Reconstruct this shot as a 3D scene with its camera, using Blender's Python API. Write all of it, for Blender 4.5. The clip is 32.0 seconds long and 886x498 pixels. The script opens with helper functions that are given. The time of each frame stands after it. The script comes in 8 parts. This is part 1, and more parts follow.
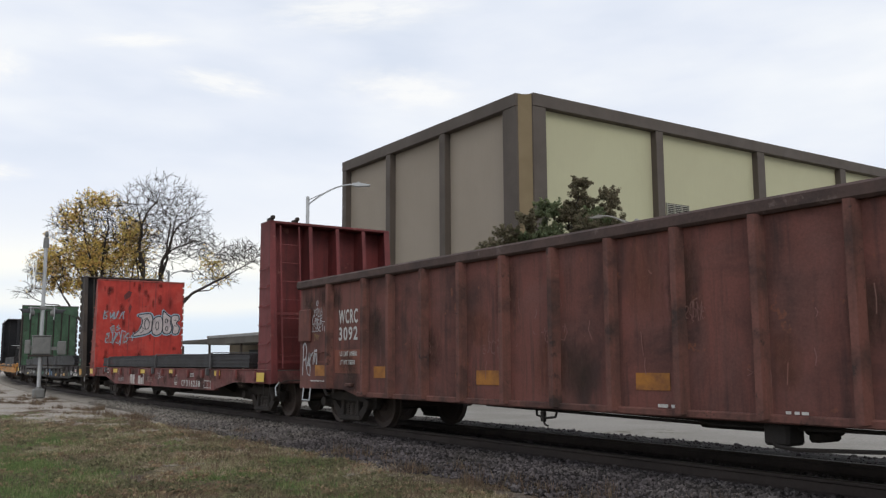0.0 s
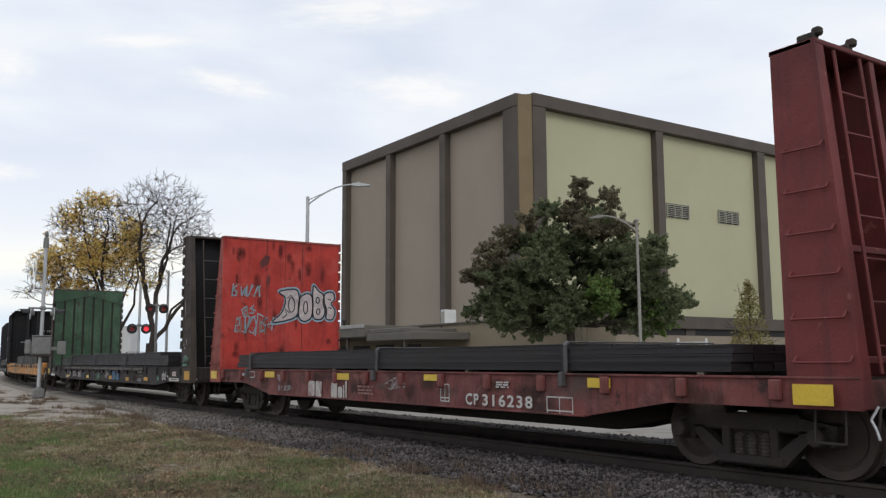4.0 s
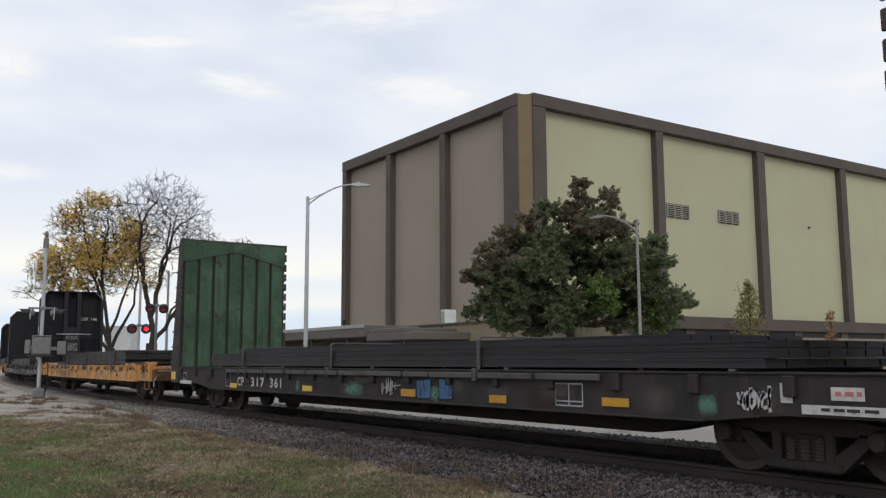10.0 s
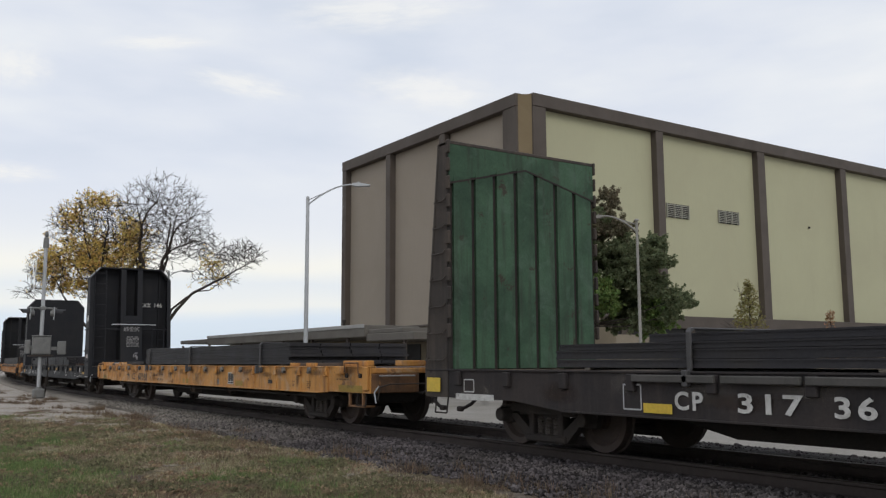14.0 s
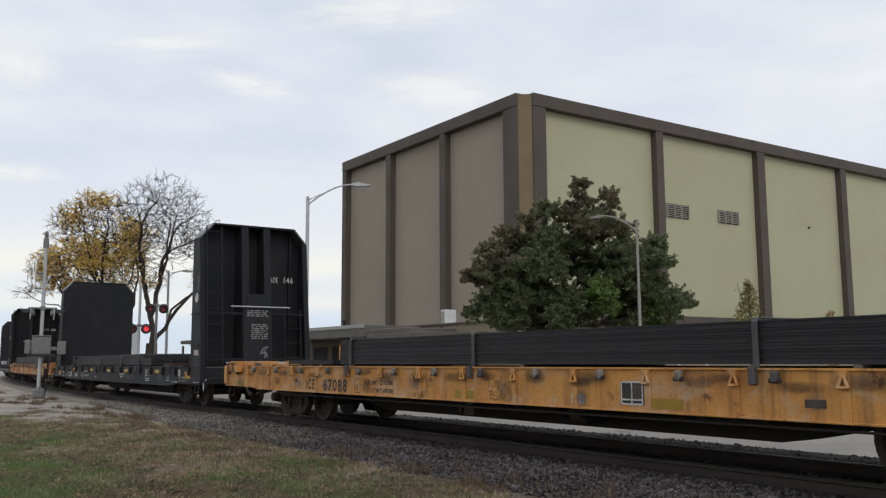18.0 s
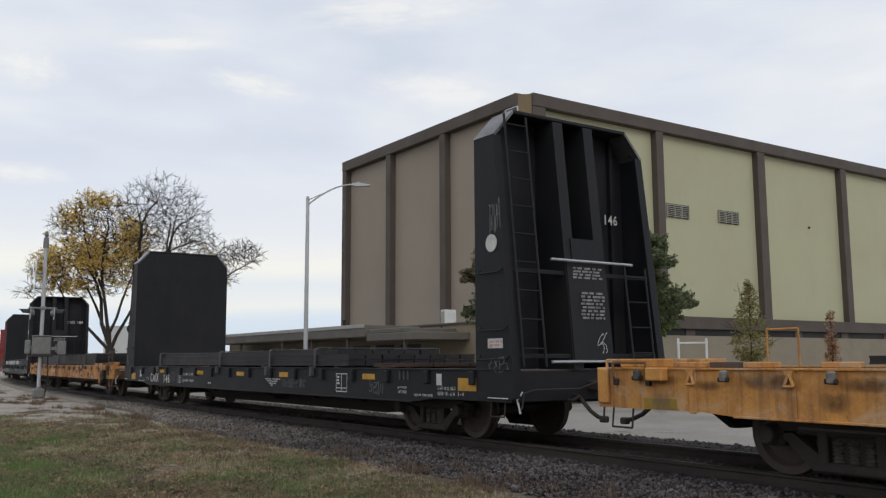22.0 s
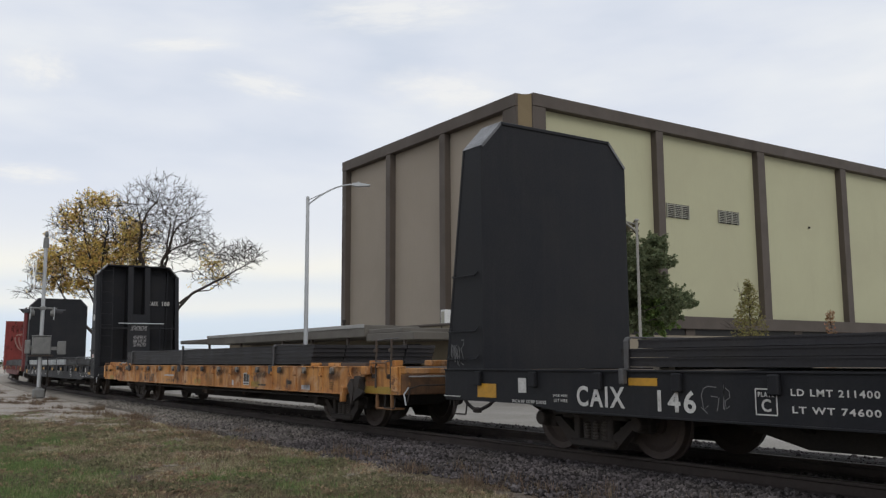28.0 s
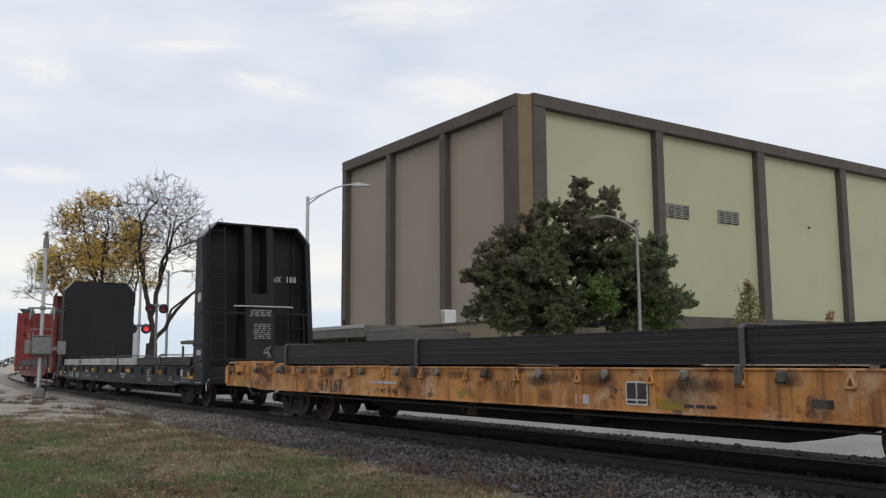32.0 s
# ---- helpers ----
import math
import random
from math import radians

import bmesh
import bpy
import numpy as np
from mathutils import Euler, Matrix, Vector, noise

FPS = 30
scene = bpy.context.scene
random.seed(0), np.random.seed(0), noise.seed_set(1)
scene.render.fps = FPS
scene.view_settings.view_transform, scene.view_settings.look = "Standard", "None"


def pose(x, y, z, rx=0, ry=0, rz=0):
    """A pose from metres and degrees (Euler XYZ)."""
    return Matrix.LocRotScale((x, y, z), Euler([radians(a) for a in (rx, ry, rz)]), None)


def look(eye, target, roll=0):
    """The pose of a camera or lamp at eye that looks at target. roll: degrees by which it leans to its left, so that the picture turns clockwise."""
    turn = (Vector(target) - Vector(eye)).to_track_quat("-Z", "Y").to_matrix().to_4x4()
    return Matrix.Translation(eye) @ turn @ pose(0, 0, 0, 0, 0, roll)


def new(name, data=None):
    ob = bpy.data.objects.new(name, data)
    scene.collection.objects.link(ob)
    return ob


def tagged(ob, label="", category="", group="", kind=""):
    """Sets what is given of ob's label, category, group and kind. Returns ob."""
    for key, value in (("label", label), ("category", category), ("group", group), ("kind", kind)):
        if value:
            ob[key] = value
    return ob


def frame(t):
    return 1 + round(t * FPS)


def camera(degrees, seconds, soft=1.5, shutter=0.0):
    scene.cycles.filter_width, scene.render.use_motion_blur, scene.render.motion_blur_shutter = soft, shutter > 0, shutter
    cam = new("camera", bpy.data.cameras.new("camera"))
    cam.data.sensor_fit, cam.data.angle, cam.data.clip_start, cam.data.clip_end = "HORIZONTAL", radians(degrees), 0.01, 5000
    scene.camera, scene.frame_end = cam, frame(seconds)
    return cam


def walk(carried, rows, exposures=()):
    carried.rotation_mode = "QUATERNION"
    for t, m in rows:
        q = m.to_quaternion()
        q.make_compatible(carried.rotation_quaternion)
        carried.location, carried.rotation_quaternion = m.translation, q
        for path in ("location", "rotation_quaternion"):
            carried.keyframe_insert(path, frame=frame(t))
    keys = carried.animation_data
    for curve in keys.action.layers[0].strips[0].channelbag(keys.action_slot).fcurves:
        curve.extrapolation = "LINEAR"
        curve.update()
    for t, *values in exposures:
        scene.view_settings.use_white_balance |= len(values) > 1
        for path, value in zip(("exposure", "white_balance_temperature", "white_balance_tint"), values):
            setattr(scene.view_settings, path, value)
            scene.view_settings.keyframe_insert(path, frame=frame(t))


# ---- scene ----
cam = camera(53.7, 32.0, soft=1.3)
EYE = (0.0, 0.0, 1.54)
VIEW = look(EYE, (-0.8203, 0.5578, 1.54 + 0.12695), roll=-0.282)
walk(cam, [(0.0, VIEW), (32.0, VIEW)], exposures=[(0.0, 0.0), (5.5, -0.02), (6.8, -0.16), (8.0, -0.16), (8.8, -0.03), (10.0, -0.05), (12.5, -0.05), (14.0, -0.14), (17.0, -0.16), (18.5, -0.12), (20.0, -0.07), (21.2, -0.12), (22.2, -0.16), (23.5, -0.02), (25.0, -0.03), (28.0, -0.16), (30.0, -0.06), (32.0, -0.12)])

# ---- light: overcast sky, weak wide sun from ahead of the train ----
SUN_AZ, SUN_EL = radians(20), radians(38)
world = bpy.data.worlds.new("overcast_sky")
scene.world = world
world.use_nodes = True
wn, wl = world.node_tree.nodes, world.node_tree.links
wn.clear()


def node(nodes, kind, **values):
    n = nodes.new(kind)
    for key, value in values.items():
        n.inputs[key].default_value = value
    return n


def ramp(nodes, stops):
    r = nodes.new("ShaderNodeValToRGB")
    e = r.color_ramp.elements
    while len(e) < len(stops):
        e.new(0.5)
    for i, (p, c) in enumerate(stops):
        e[i].position, e[i].color = p, (*c, 1) if len(c) == 3 else c
    return r


sky = wn.new("ShaderNodeTexSky")
sky.sky_type, sky.sun_disc = "NISHITA", False
sky.sun_elevation, sky.sun_rotation = SUN_EL, radians(70)
coord = wn.new("ShaderNodeTexCoord")
flat = node(wn, "ShaderNodeMapping", Scale=(1.0, 1.0, 3.4))
wl.new(coord.outputs["Generated"], flat.inputs["Vector"])
cloud_a = node(wn, "ShaderNodeTexNoise", Scale=1.7, Detail=5.0, Roughness=0.5, Distortion=0.3)
cloud_b = node(wn, "ShaderNodeTexNoise", Scale=5.5, Detail=4.0, Roughness=0.5)
wl.new(flat.outputs[0], cloud_a.inputs["Vector"])
wl.new(flat.outputs[0], cloud_b.inputs["Vector"])
cloud_sum = node(wn, "ShaderNodeMix", Factor=0.32)
wl.new(cloud_a.outputs[0], cloud_sum.inputs[2])
wl.new(cloud_b.outputs[0], cloud_sum.inputs[3])
cloud_col = ramp(wn, [(0.34, (0.68, 0.745, 0.86)), (0.48, (0.79, 0.835, 0.925)), (0.58, (0.88, 0.91, 0.955)), (0.66, (0.98, 0.985, 0.99))])
wl.new(cloud_sum.outputs[0], cloud_col.inputs[0])
# band near the horizon: alternating pale cream and blue streaks
sep = wn.new("ShaderNodeSeparateXYZ")
wl.new(coord.outputs["Generated"], sep.inputs[0])
low = ramp(wn, [(0.0, (0.74, 0.81, 0.88)), (0.02, (0.70, 0.80, 0.91)), (0.045, (0.74, 0.83, 0.94)), (0.06, (0.93, 0.94, 0.92)), (0.085, (0.85, 0.89, 0.93)), (0.105, (1.0, 0.985, 0.92)), (0.14, (0.90, 0.92, 0.95)), (0.19, (0.80, 0.84, 0.93))])
wobble = node(wn, "ShaderNodeMath")
wobble.operation = "MULTIPLY_ADD"
wobble.inputs[1].default_value = 0.03
wl.new(cloud_b.outputs[0], wobble.inputs[0])
wl.new(sep.outputs[2], wobble.inputs[2])
shift = node(wn, "ShaderNodeMath")
shift.operation = "SUBTRACT"
shift.inputs[1].default_value = 0.015
wl.new(wobble.outputs[0], shift.inputs[0])
wl.new(shift.outputs[0], low.inputs[0])
height = node(wn, "ShaderNodeMapRange")
height.inputs["From Min"].default_value, height.inputs["From Max"].default_value = 0.11, 0.24
wl.new(sep.outputs[2], height.inputs["Value"])
both = wn.new("ShaderNodeMix")
both.data_type = "RGBA"
wl.new(height.outputs[0], both.inputs["Factor"])
wl.new(low.outputs[0], both.inputs[6])
wl.new(cloud_col.outputs[0], both.inputs[7])
cover = wn.new("ShaderNodeMix")
cover.data_type = "RGBA"
cover.inputs["Factor"].default_value = 0.94
scaled = wn.new("ShaderNodeVectorMath")
scaled.operation = "SCALE"
scaled.inputs["Scale"].default_value = 0.1
wl.new(sky.outputs[0], scaled.inputs[0])
wl.new(scaled.outputs[0], cover.inputs[6])
wl.new(both.outputs[2], cover.inputs[7])
bg = node(wn, "ShaderNodeBackground", Strength=1.06)
wl.new(cover.outputs[2], bg.inputs[0])
out = wn.new("ShaderNodeOutputWorld")
wl.new(bg.outputs[0], out.inputs[0])

sun_data = bpy.data.lights.new("sun", "SUN")
sun_data.energy, sun_data.angle, sun_data.color = 0.8, radians(24), (1.0, 0.95, 0.86)
sun = new("sun", sun_data)
sun.matrix_world = look((math.cos(SUN_AZ) * math.cos(SUN_EL) * 80, -math.sin(SUN_AZ) * math.cos(SUN_EL) * 80, math.sin(SUN_EL) * 80), (0, 0, 0))


# ---- materials ----
def material(name, base, rough=0.6, metal=0.0, dirt=None, dirt_amount=0.4, dirt_scale=1.2, grain=0.12, grain_scale=30.0, bump=0.15, streak=0.0, streak_color=None, per="", vary=0.0, spec=0.4, wear=None, wear_scale=3.0, wear_edge=0.66, chalk=None, chalk_scale=2.0, chalk_amount=0.5, dust=None):
    """Base colour with fine grain, broad stains, vertical streaks, chipped wear and a little relief."""
    m = bpy.data.materials.new(name)
    m.use_nodes = True
    n, l = m.node_tree.nodes, m.node_tree.links
    p = n["Principled BSDF"]
    p.inputs["Roughness"].default_value, p.inputs["Metallic"].default_value = rough, metal
    p.inputs["Specular IOR Level"].default_value = spec
    tc = n.new("ShaderNodeTexCoord")
    fine = node(n, "ShaderNodeTexNoise", Scale=grain_scale, Detail=5.0, Roughness=0.65)
    l.new(tc.outputs["Object"], fine.inputs["Vector"])
    broad = node(n, "ShaderNodeTexNoise", Scale=dirt_scale, Detail=6.0, Roughness=0.6, Distortion=0.4)
    l.new(tc.outputs["Object"], broad.inputs["Vector"])

    def mixed(fac, a, b, mode="MIX"):
        mx = n.new("ShaderNodeMix")
        mx.data_type, mx.blend_type = "RGBA", mode
        for socket, value in ((mx.inputs["Factor"], fac), (mx.inputs[6], a), (mx.inputs[7], b)):
            if isinstance(value, (int, float)):
                socket.default_value = value
            elif isinstance(value, tuple):
                socket.default_value = (*value, 1)
            else:
                l.new(value, socket)
        return mx.outputs[2]

    def ranged(value, lo, hi, to_lo, to_hi):
        r = n.new("ShaderNodeMapRange")
        for i, x in enumerate((lo, hi, to_lo, to_hi)):
            r.inputs[i + 1].default_value = x
        l.new(value, r.inputs[0])
        return r.outputs[0]

    col = base
    if dirt:
        col = mixed(ranged(broad.outputs[0], 0.42, 0.68, 0.0, dirt_amount), col, dirt)
    if streak:
        sm = node(n, "ShaderNodeMapping", Scale=(5.0, 5.0, 0.35))
        l.new(tc.outputs["Object"], sm.inputs["Vector"])
        st = node(n, "ShaderNodeTexNoise", Scale=1.6, Detail=4.0, Roughness=0.6)
        l.new(sm.outputs[0], st.inputs["Vector"])
        col = mixed(ranged(st.outputs[0], 0.5, 0.74, 0.0, streak), col, streak_color or dirt or (0.1, 0.08, 0.06))
    if chalk:
        ck = node(n, "ShaderNodeTexNoise", Scale=chalk_scale, Detail=7.0, Roughness=0.65, Distortion=0.8)
        l.new(tc.outputs["Object"], ck.inputs["Vector"])
        col = mixed(ranged(ck.outputs[0], 0.50, 0.66, 0.0, chalk_amount), col, chalk)
    if wear:
        wr = node(n, "ShaderNodeTexNoise", Scale=wear_scale, Detail=9.0, Roughness=0.72)
        l.new(tc.outputs["Object"], wr.inputs["Vector"])
        col = mixed(ranged(wr.outputs[0], wear_edge, wear_edge + 0.05, 0.0, 0.85), col, wear)
    if dust:
        # lane dust: grows along -x beyond about 14 m, with a ragged edge
        xyz = n.new("ShaderNodeSeparateXYZ")
        l.new(tc.outputs["Object"], xyz.inputs[0])
        rag = node(n, "ShaderNodeTexNoise", Scale=0.6, Detail=6.0, Roughness=0.65)
        l.new(tc.outputs["Object"], rag.inputs["Vector"])
        add = n.new("ShaderNodeMath")
        add.operation = "MULTIPLY_ADD"
        add.inputs[1].default_value = 14.0
        l.new(rag.outputs[0], add.inputs[0])
        l.new(xyz.outputs[0], add.inputs[2])
        col = mixed(ranged(add.outputs[0], -7.0, -20.0, 0.0, 0.9), col, dust)
    shade = ranged(fine.outputs[0], 0.3, 0.7, 1.0 - grain, 1.0 + grain)
    hsv = n.new("ShaderNodeHueSaturation")
    l.new(shade, hsv.inputs["Value"])
    if isinstance(col, tuple):
        hsv.inputs["Color"].default_value = (*col, 1)
    else:
        l.new(col, hsv.inputs["Color"])
    final = hsv.outputs[0]
    if per:
        if per == "object":
            info = n.new("ShaderNodeObjectInfo")
            rnd = info.outputs["Random"]
        else:
            info = n.new("ShaderNodeNewGeometry")
            rnd = info.outputs["Random Per Island"]
        h2 = n.new("ShaderNodeHueSaturation")
        l.new(final, h2.inputs["Color"])
        l.new(ranged(rnd, 0, 1, 1 - vary, 1 + vary), h2.inputs["Value"])
        if per == "leaf":
            hue = n.new("ShaderNodeMath")
            hue.operation = "FRACT"
            tm = n.new("ShaderNodeMath")
            tm.operation = "MULTIPLY"
            tm.inputs[1].default_value = 7.31
            l.new(rnd, tm.inputs[0])
            l.new(tm.outputs[0], hue.inputs[0])
            l.new(ranged(hue.outputs[0], 0, 1, 0.47, 0.525), h2.inputs["Hue"])
        final = h2.outputs[0]
    l.new(final, p.inputs["Base Color"])
    l.new(ranged(broad.outputs[0], 0.3, 0.7, max(0.05, rough - 0.1), min(1.0, rough + 0.1)), p.inputs["Roughness"])
    if bump:
        b = node(n, "ShaderNodeBump", Strength=bump, Distance=0.02)
        l.new(fine.outputs[0], b.inputs["Height"])
        l.new(b.outputs[0], p.inputs["Normal"])
    if per == "leaf":
        thin = n.new("ShaderNodeBsdfTranslucent")
        l.new(final, thin.inputs["Color"])
        blend = n.new("ShaderNodeMixShader")
        blend.inputs[0].default_value = 0.55
        l.new(p.outputs[0], blend.inputs[1])
        l.new(thin.outputs[0], blend.inputs[2])
        l.new(blend.outputs[0], n["Material Output"].inputs[0])
    return m


def smear_material(name, color, rough, strength, axes=(0, 2)):
    """A thin film of dirt: thick in its middle, ragged and gone at its rim."""
    m = bpy.data.materials.new(name)
    m.use_nodes = True
    n, l = m.node_tree.nodes, m.node_tree.links
    p = n["Principled BSDF"]
    p.inputs["Base Color"].default_value, p.inputs["Roughness"].default_value = (*color, 1), rough
    p.inputs["Specular IOR Level"].default_value = 0.15
    tc = n.new("ShaderNodeTexCoord")
    sep = n.new("ShaderNodeSeparateXYZ")
    l.new(tc.outputs["Generated"], sep.inputs[0])

    def calc(op, x, y):
        q = n.new("ShaderNodeMath")
        q.operation = op
        for i, v in enumerate((x, y)):
            if isinstance(v, (int, float)):
                q.inputs[i].default_value = v
            else:
                l.new(v, q.inputs[i])
        return q.outputs[0]

    fade = None
    for k in axes:
        s = calc("MULTIPLY", calc("MULTIPLY", sep.outputs[k], calc("SUBTRACT", 1.0, sep.outputs[k])), 4.0)
        fade = s if fade is None else calc("MULTIPLY", fade, s)
    nz = node(n, "ShaderNodeTexNoise", Scale=5.0, Detail=7.0, Roughness=0.7, Distortion=0.5)
    st = node(n, "ShaderNodeMapping", Scale=(1.6, 1.0, 0.7))
    l.new(tc.outputs["Object"], st.inputs["Vector"])
    l.new(st.outputs[0], nz.inputs["Vector"])
    r = n.new("ShaderNodeMapRange")
    for i, v in enumerate((0.16, 0.5, 0.0, strength)):
        r.inputs[i + 1].default_value = v
    l.new(calc("MULTIPLY", fade, nz.outputs[0]), r.inputs[0])
    l.new(r.outputs[0], p.inputs["Alpha"])
    return m


def glow(name, color, strength):
    m = bpy.data.materials.new(name)
    m.use_nodes = True
    p = m.node_tree.nodes["Principled BSDF"]
    p.inputs["Base Color"].default_value = (*color, 1)
    p.inputs["Emission Color"].default_value = (*color, 1)
    p.inputs["Emission Strength"].default_value = strength
    return m


GONDOLA = material("rusty_brown_paint", (0.168, 0.068, 0.056), 0.8, dirt=(0.060, 0.037, 0.034), dirt_amount=0.9, dirt_scale=1.1, streak=0.75, streak_color=(0.045, 0.032, 0.03), chalk=(0.165, 0.08, 0.07), chalk_scale=0.9, chalk_amount=0.6, wear=(0.20, 0.085, 0.055), wear_scale=2.4, wear_edge=0.61, spec=0.2)
GONDOLA_RIB = material("rusty_rib_paint", (0.17, 0.076, 0.062), 0.8, dirt=(0.05, 0.036, 0.033), dirt_amount=0.9, dirt_scale=2.0, streak=0.6, streak_color=(0.05, 0.034, 0.03), wear=(0.045, 0.033, 0.03), wear_scale=2.6, wear_edge=0.59, spec=0.2)
CHORD = material("dark_scuffed_chord_paint", (0.085, 0.055, 0.048), 0.75, dirt=(0.045, 0.036, 0.034), dirt_amount=0.8, dirt_scale=2.0, wear=(0.13, 0.10, 0.09), wear_scale=3.0, wear_edge=0.60, spec=0.25)
DARKRED = material("faded_dark_red_paint", (0.165, 0.032, 0.032), 0.7, dirt=(0.06, 0.02, 0.02), dirt_amount=0.6, dirt_scale=1.0, streak=0.5, streak_color=(0.045, 0.02, 0.02), wear=(0.24, 0.09, 0.075), wear_scale=2.6, wear_edge=0.63)
REDSILL = material("weathered_red_sill_paint", (0.18, 0.056, 0.052), 0.7, dirt=(0.055, 0.03, 0.028), dirt_amount=0.95, dirt_scale=1.5, streak=0.85, streak_color=(0.045, 0.024, 0.022), chalk=(0.24, 0.12, 0.105), chalk_scale=2.2, chalk_amount=0.5, wear=(0.04, 0.025, 0.024), wear_scale=2.0, wear_edge=0.60, spec=0.25)
BRIGHTRED = material("bright_red_plate_paint", (0.42, 0.042, 0.030), 0.6, dirt=(0.23, 0.024, 0.02), dirt_amount=0.75, dirt_scale=1.4, streak=0.6, streak_color=(0.15, 0.022, 0.02), chalk=(0.44, 0.09, 0.075), chalk_scale=1.6, chalk_amount=0.45, wear=(0.05, 0.02, 0.018), wear_scale=2.6, wear_edge=0.60, spec=0.25)
DULLRED = material("dull_brick_red_paint", (0.22, 0.045, 0.04), 0.7, dirt=(0.12, 0.03, 0.027), dirt_amount=0.8, dirt_scale=1.2, streak=0.4, streak_color=(0.08, 0.024, 0.02), spec=0.2)
SIDERED = material("sun_faded_red_paint", (0.29, 0.076, 0.062), 0.65, dirt=(0.13, 0.036, 0.03), dirt_amount=0.75, dirt_scale=1.3, streak=0.6, streak_color=(0.09, 0.027, 0.023), wear=(0.06, 0.025, 0.022), wear_scale=2.0, wear_edge=0.60, spec=0.25)
DUSTBLACK = material("dust_browned_black_paint", (0.048, 0.041, 0.037), 0.75, dirt=(0.09, 0.072, 0.06), dirt_amount=0.8, dirt_scale=1.2, streak=0.6, streak_color=(0.10, 0.08, 0.066), wear=(0.02, 0.018, 0.018), wear_scale=2.0, wear_edge=0.60, spec=0.2)
BLACKCAR = material("dusty_black_paint", (0.030, 0.027, 0.028), 0.75, dirt=(0.056, 0.046, 0.043), dirt_amount=0.75, dirt_scale=1.0, streak=0.45, streak_color=(0.07, 0.055, 0.05), wear=(0.085, 0.07, 0.064), wear_scale=2.3, wear_edge=0.66, spec=0.2)
NEWBLACK = material("clean_black_paint", (0.0128, 0.0133, 0.0165), 0.6, dirt=(0.02662, 0.02599, 0.02662), dirt_amount=0.6, dirt_scale=0.8, streak=0.12, streak_color=(0.03803, 0.03549, 0.03423), spec=0.2)
# black cap paint with the sky's reflection put into a paler base colour
CAPSHEEN = material("pale_worn_cap_steel", (0.14, 0.14, 0.145), 0.35, 0.4, dirt=(0.05, 0.05, 0.052), dirt_amount=0.5, dirt_scale=3.0)
GREEN = material("faded_green_plate_paint", (0.054, 0.104, 0.062), 0.7, dirt=(0.030, 0.056, 0.037), dirt_amount=0.9, dirt_scale=1.4, streak=0.9, streak_color=(0.035, 0.045, 0.033), chalk=(0.085, 0.13, 0.095), chalk_scale=1.9, chalk_amount=0.5, wear=(0.045, 0.032, 0.024), wear_scale=2.6, wear_edge=0.60, spec=0.2)
YELLOWCAR = material("weathered_orange_yellow_paint", (0.54, 0.262, 0.070), 0.65, dirt=(0.36, 0.155, 0.052), dirt_amount=0.7, dirt_scale=1.6, streak=0.7, streak_color=(0.13, 0.068, 0.042), chalk=(0.48, 0.34, 0.22), chalk_scale=1.9, chalk_amount=0.8, wear=(0.12, 0.060, 0.036), wear_scale=2.2, wear_edge=0.61, spec=0.25)
RUSTYELLOW = material("rust_run_orange_yellow_paint", (0.52, 0.245, 0.075), 0.7, dirt=(0.27, 0.105, 0.042), dirt_amount=0.9, dirt_scale=1.1, streak=0.9, streak_color=(0.10, 0.048, 0.032), chalk=(0.50, 0.33, 0.20), chalk_scale=2.3, chalk_amount=0.85, wear=(0.10, 0.048, 0.032), wear_scale=2.0, wear_edge=0.57, spec=0.2)
STEEL = material("dark_mill_steel", (0.029, 0.0275, 0.031), 0.6, 0.2, dirt=(0.0456, 0.04104, 0.03762), dirt_amount=0.6, dirt_scale=2.0, grain=0.25, per="object", vary=0.2, spec=0.3)
GREYSTEEL = material("pale_galvanised_steel", (0.42, 0.43, 0.43), 0.5, 0.3, dirt=(0.14, 0.14, 0.14), dirt_amount=0.5, per="object", vary=0.15)
RUSTSTEEL = material("rust_brown_steel", (0.085, 0.048, 0.035), 0.8, dirt=(0.04, 0.03, 0.027), per="object", vary=0.25)
STRAP = material("grey_strap_steel", (0.085, 0.083, 0.085), 0.6, 0.2, dirt=(0.04, 0.038, 0.037))
TRUCK = material("grimy_cast_steel", (0.043, 0.037, 0.034), 0.85, 0.0, dirt=(0.072, 0.058, 0.049), dirt_amount=0.6, dirt_scale=3.0, bump=0.3, spec=0.2)
WHEEL = material("brown_wheel_steel", (0.062, 0.046, 0.040), 0.7, 0.2, dirt=(0.105, 0.078, 0.060), dirt_scale=4.0)
UNDER = material("black_underframe_grime", (0.038, 0.034, 0.032), 0.9, dirt=(0.0561, 0.0459, 0.03825), dirt_amount=0.5, dirt_scale=2.0, spec=0.15)
SPRING = material("worn_spring_steel", (0.10, 0.085, 0.075), 0.75, 0.2, dirt=(0.05, 0.04, 0.035), dirt_scale=6.0)
TREAD = material("polished_rail_steel", (0.085, 0.078, 0.075), 0.5, 0.6, dirt=(0.05, 0.042, 0.038))
RAILSIDE = material("rusted_rail_web", (0.055, 0.044, 0.040), 0.85, dirt=(0.034, 0.029, 0.028), dirt_amount=0.6, dirt_scale=2.0, spec=0.2)
TIE = material("creosoted_wood", (0.058, 0.048, 0.042), 0.9, dirt=(0.09, 0.08, 0.07), dirt_amount=0.5, per="object", vary=0.25, bump=0.5)
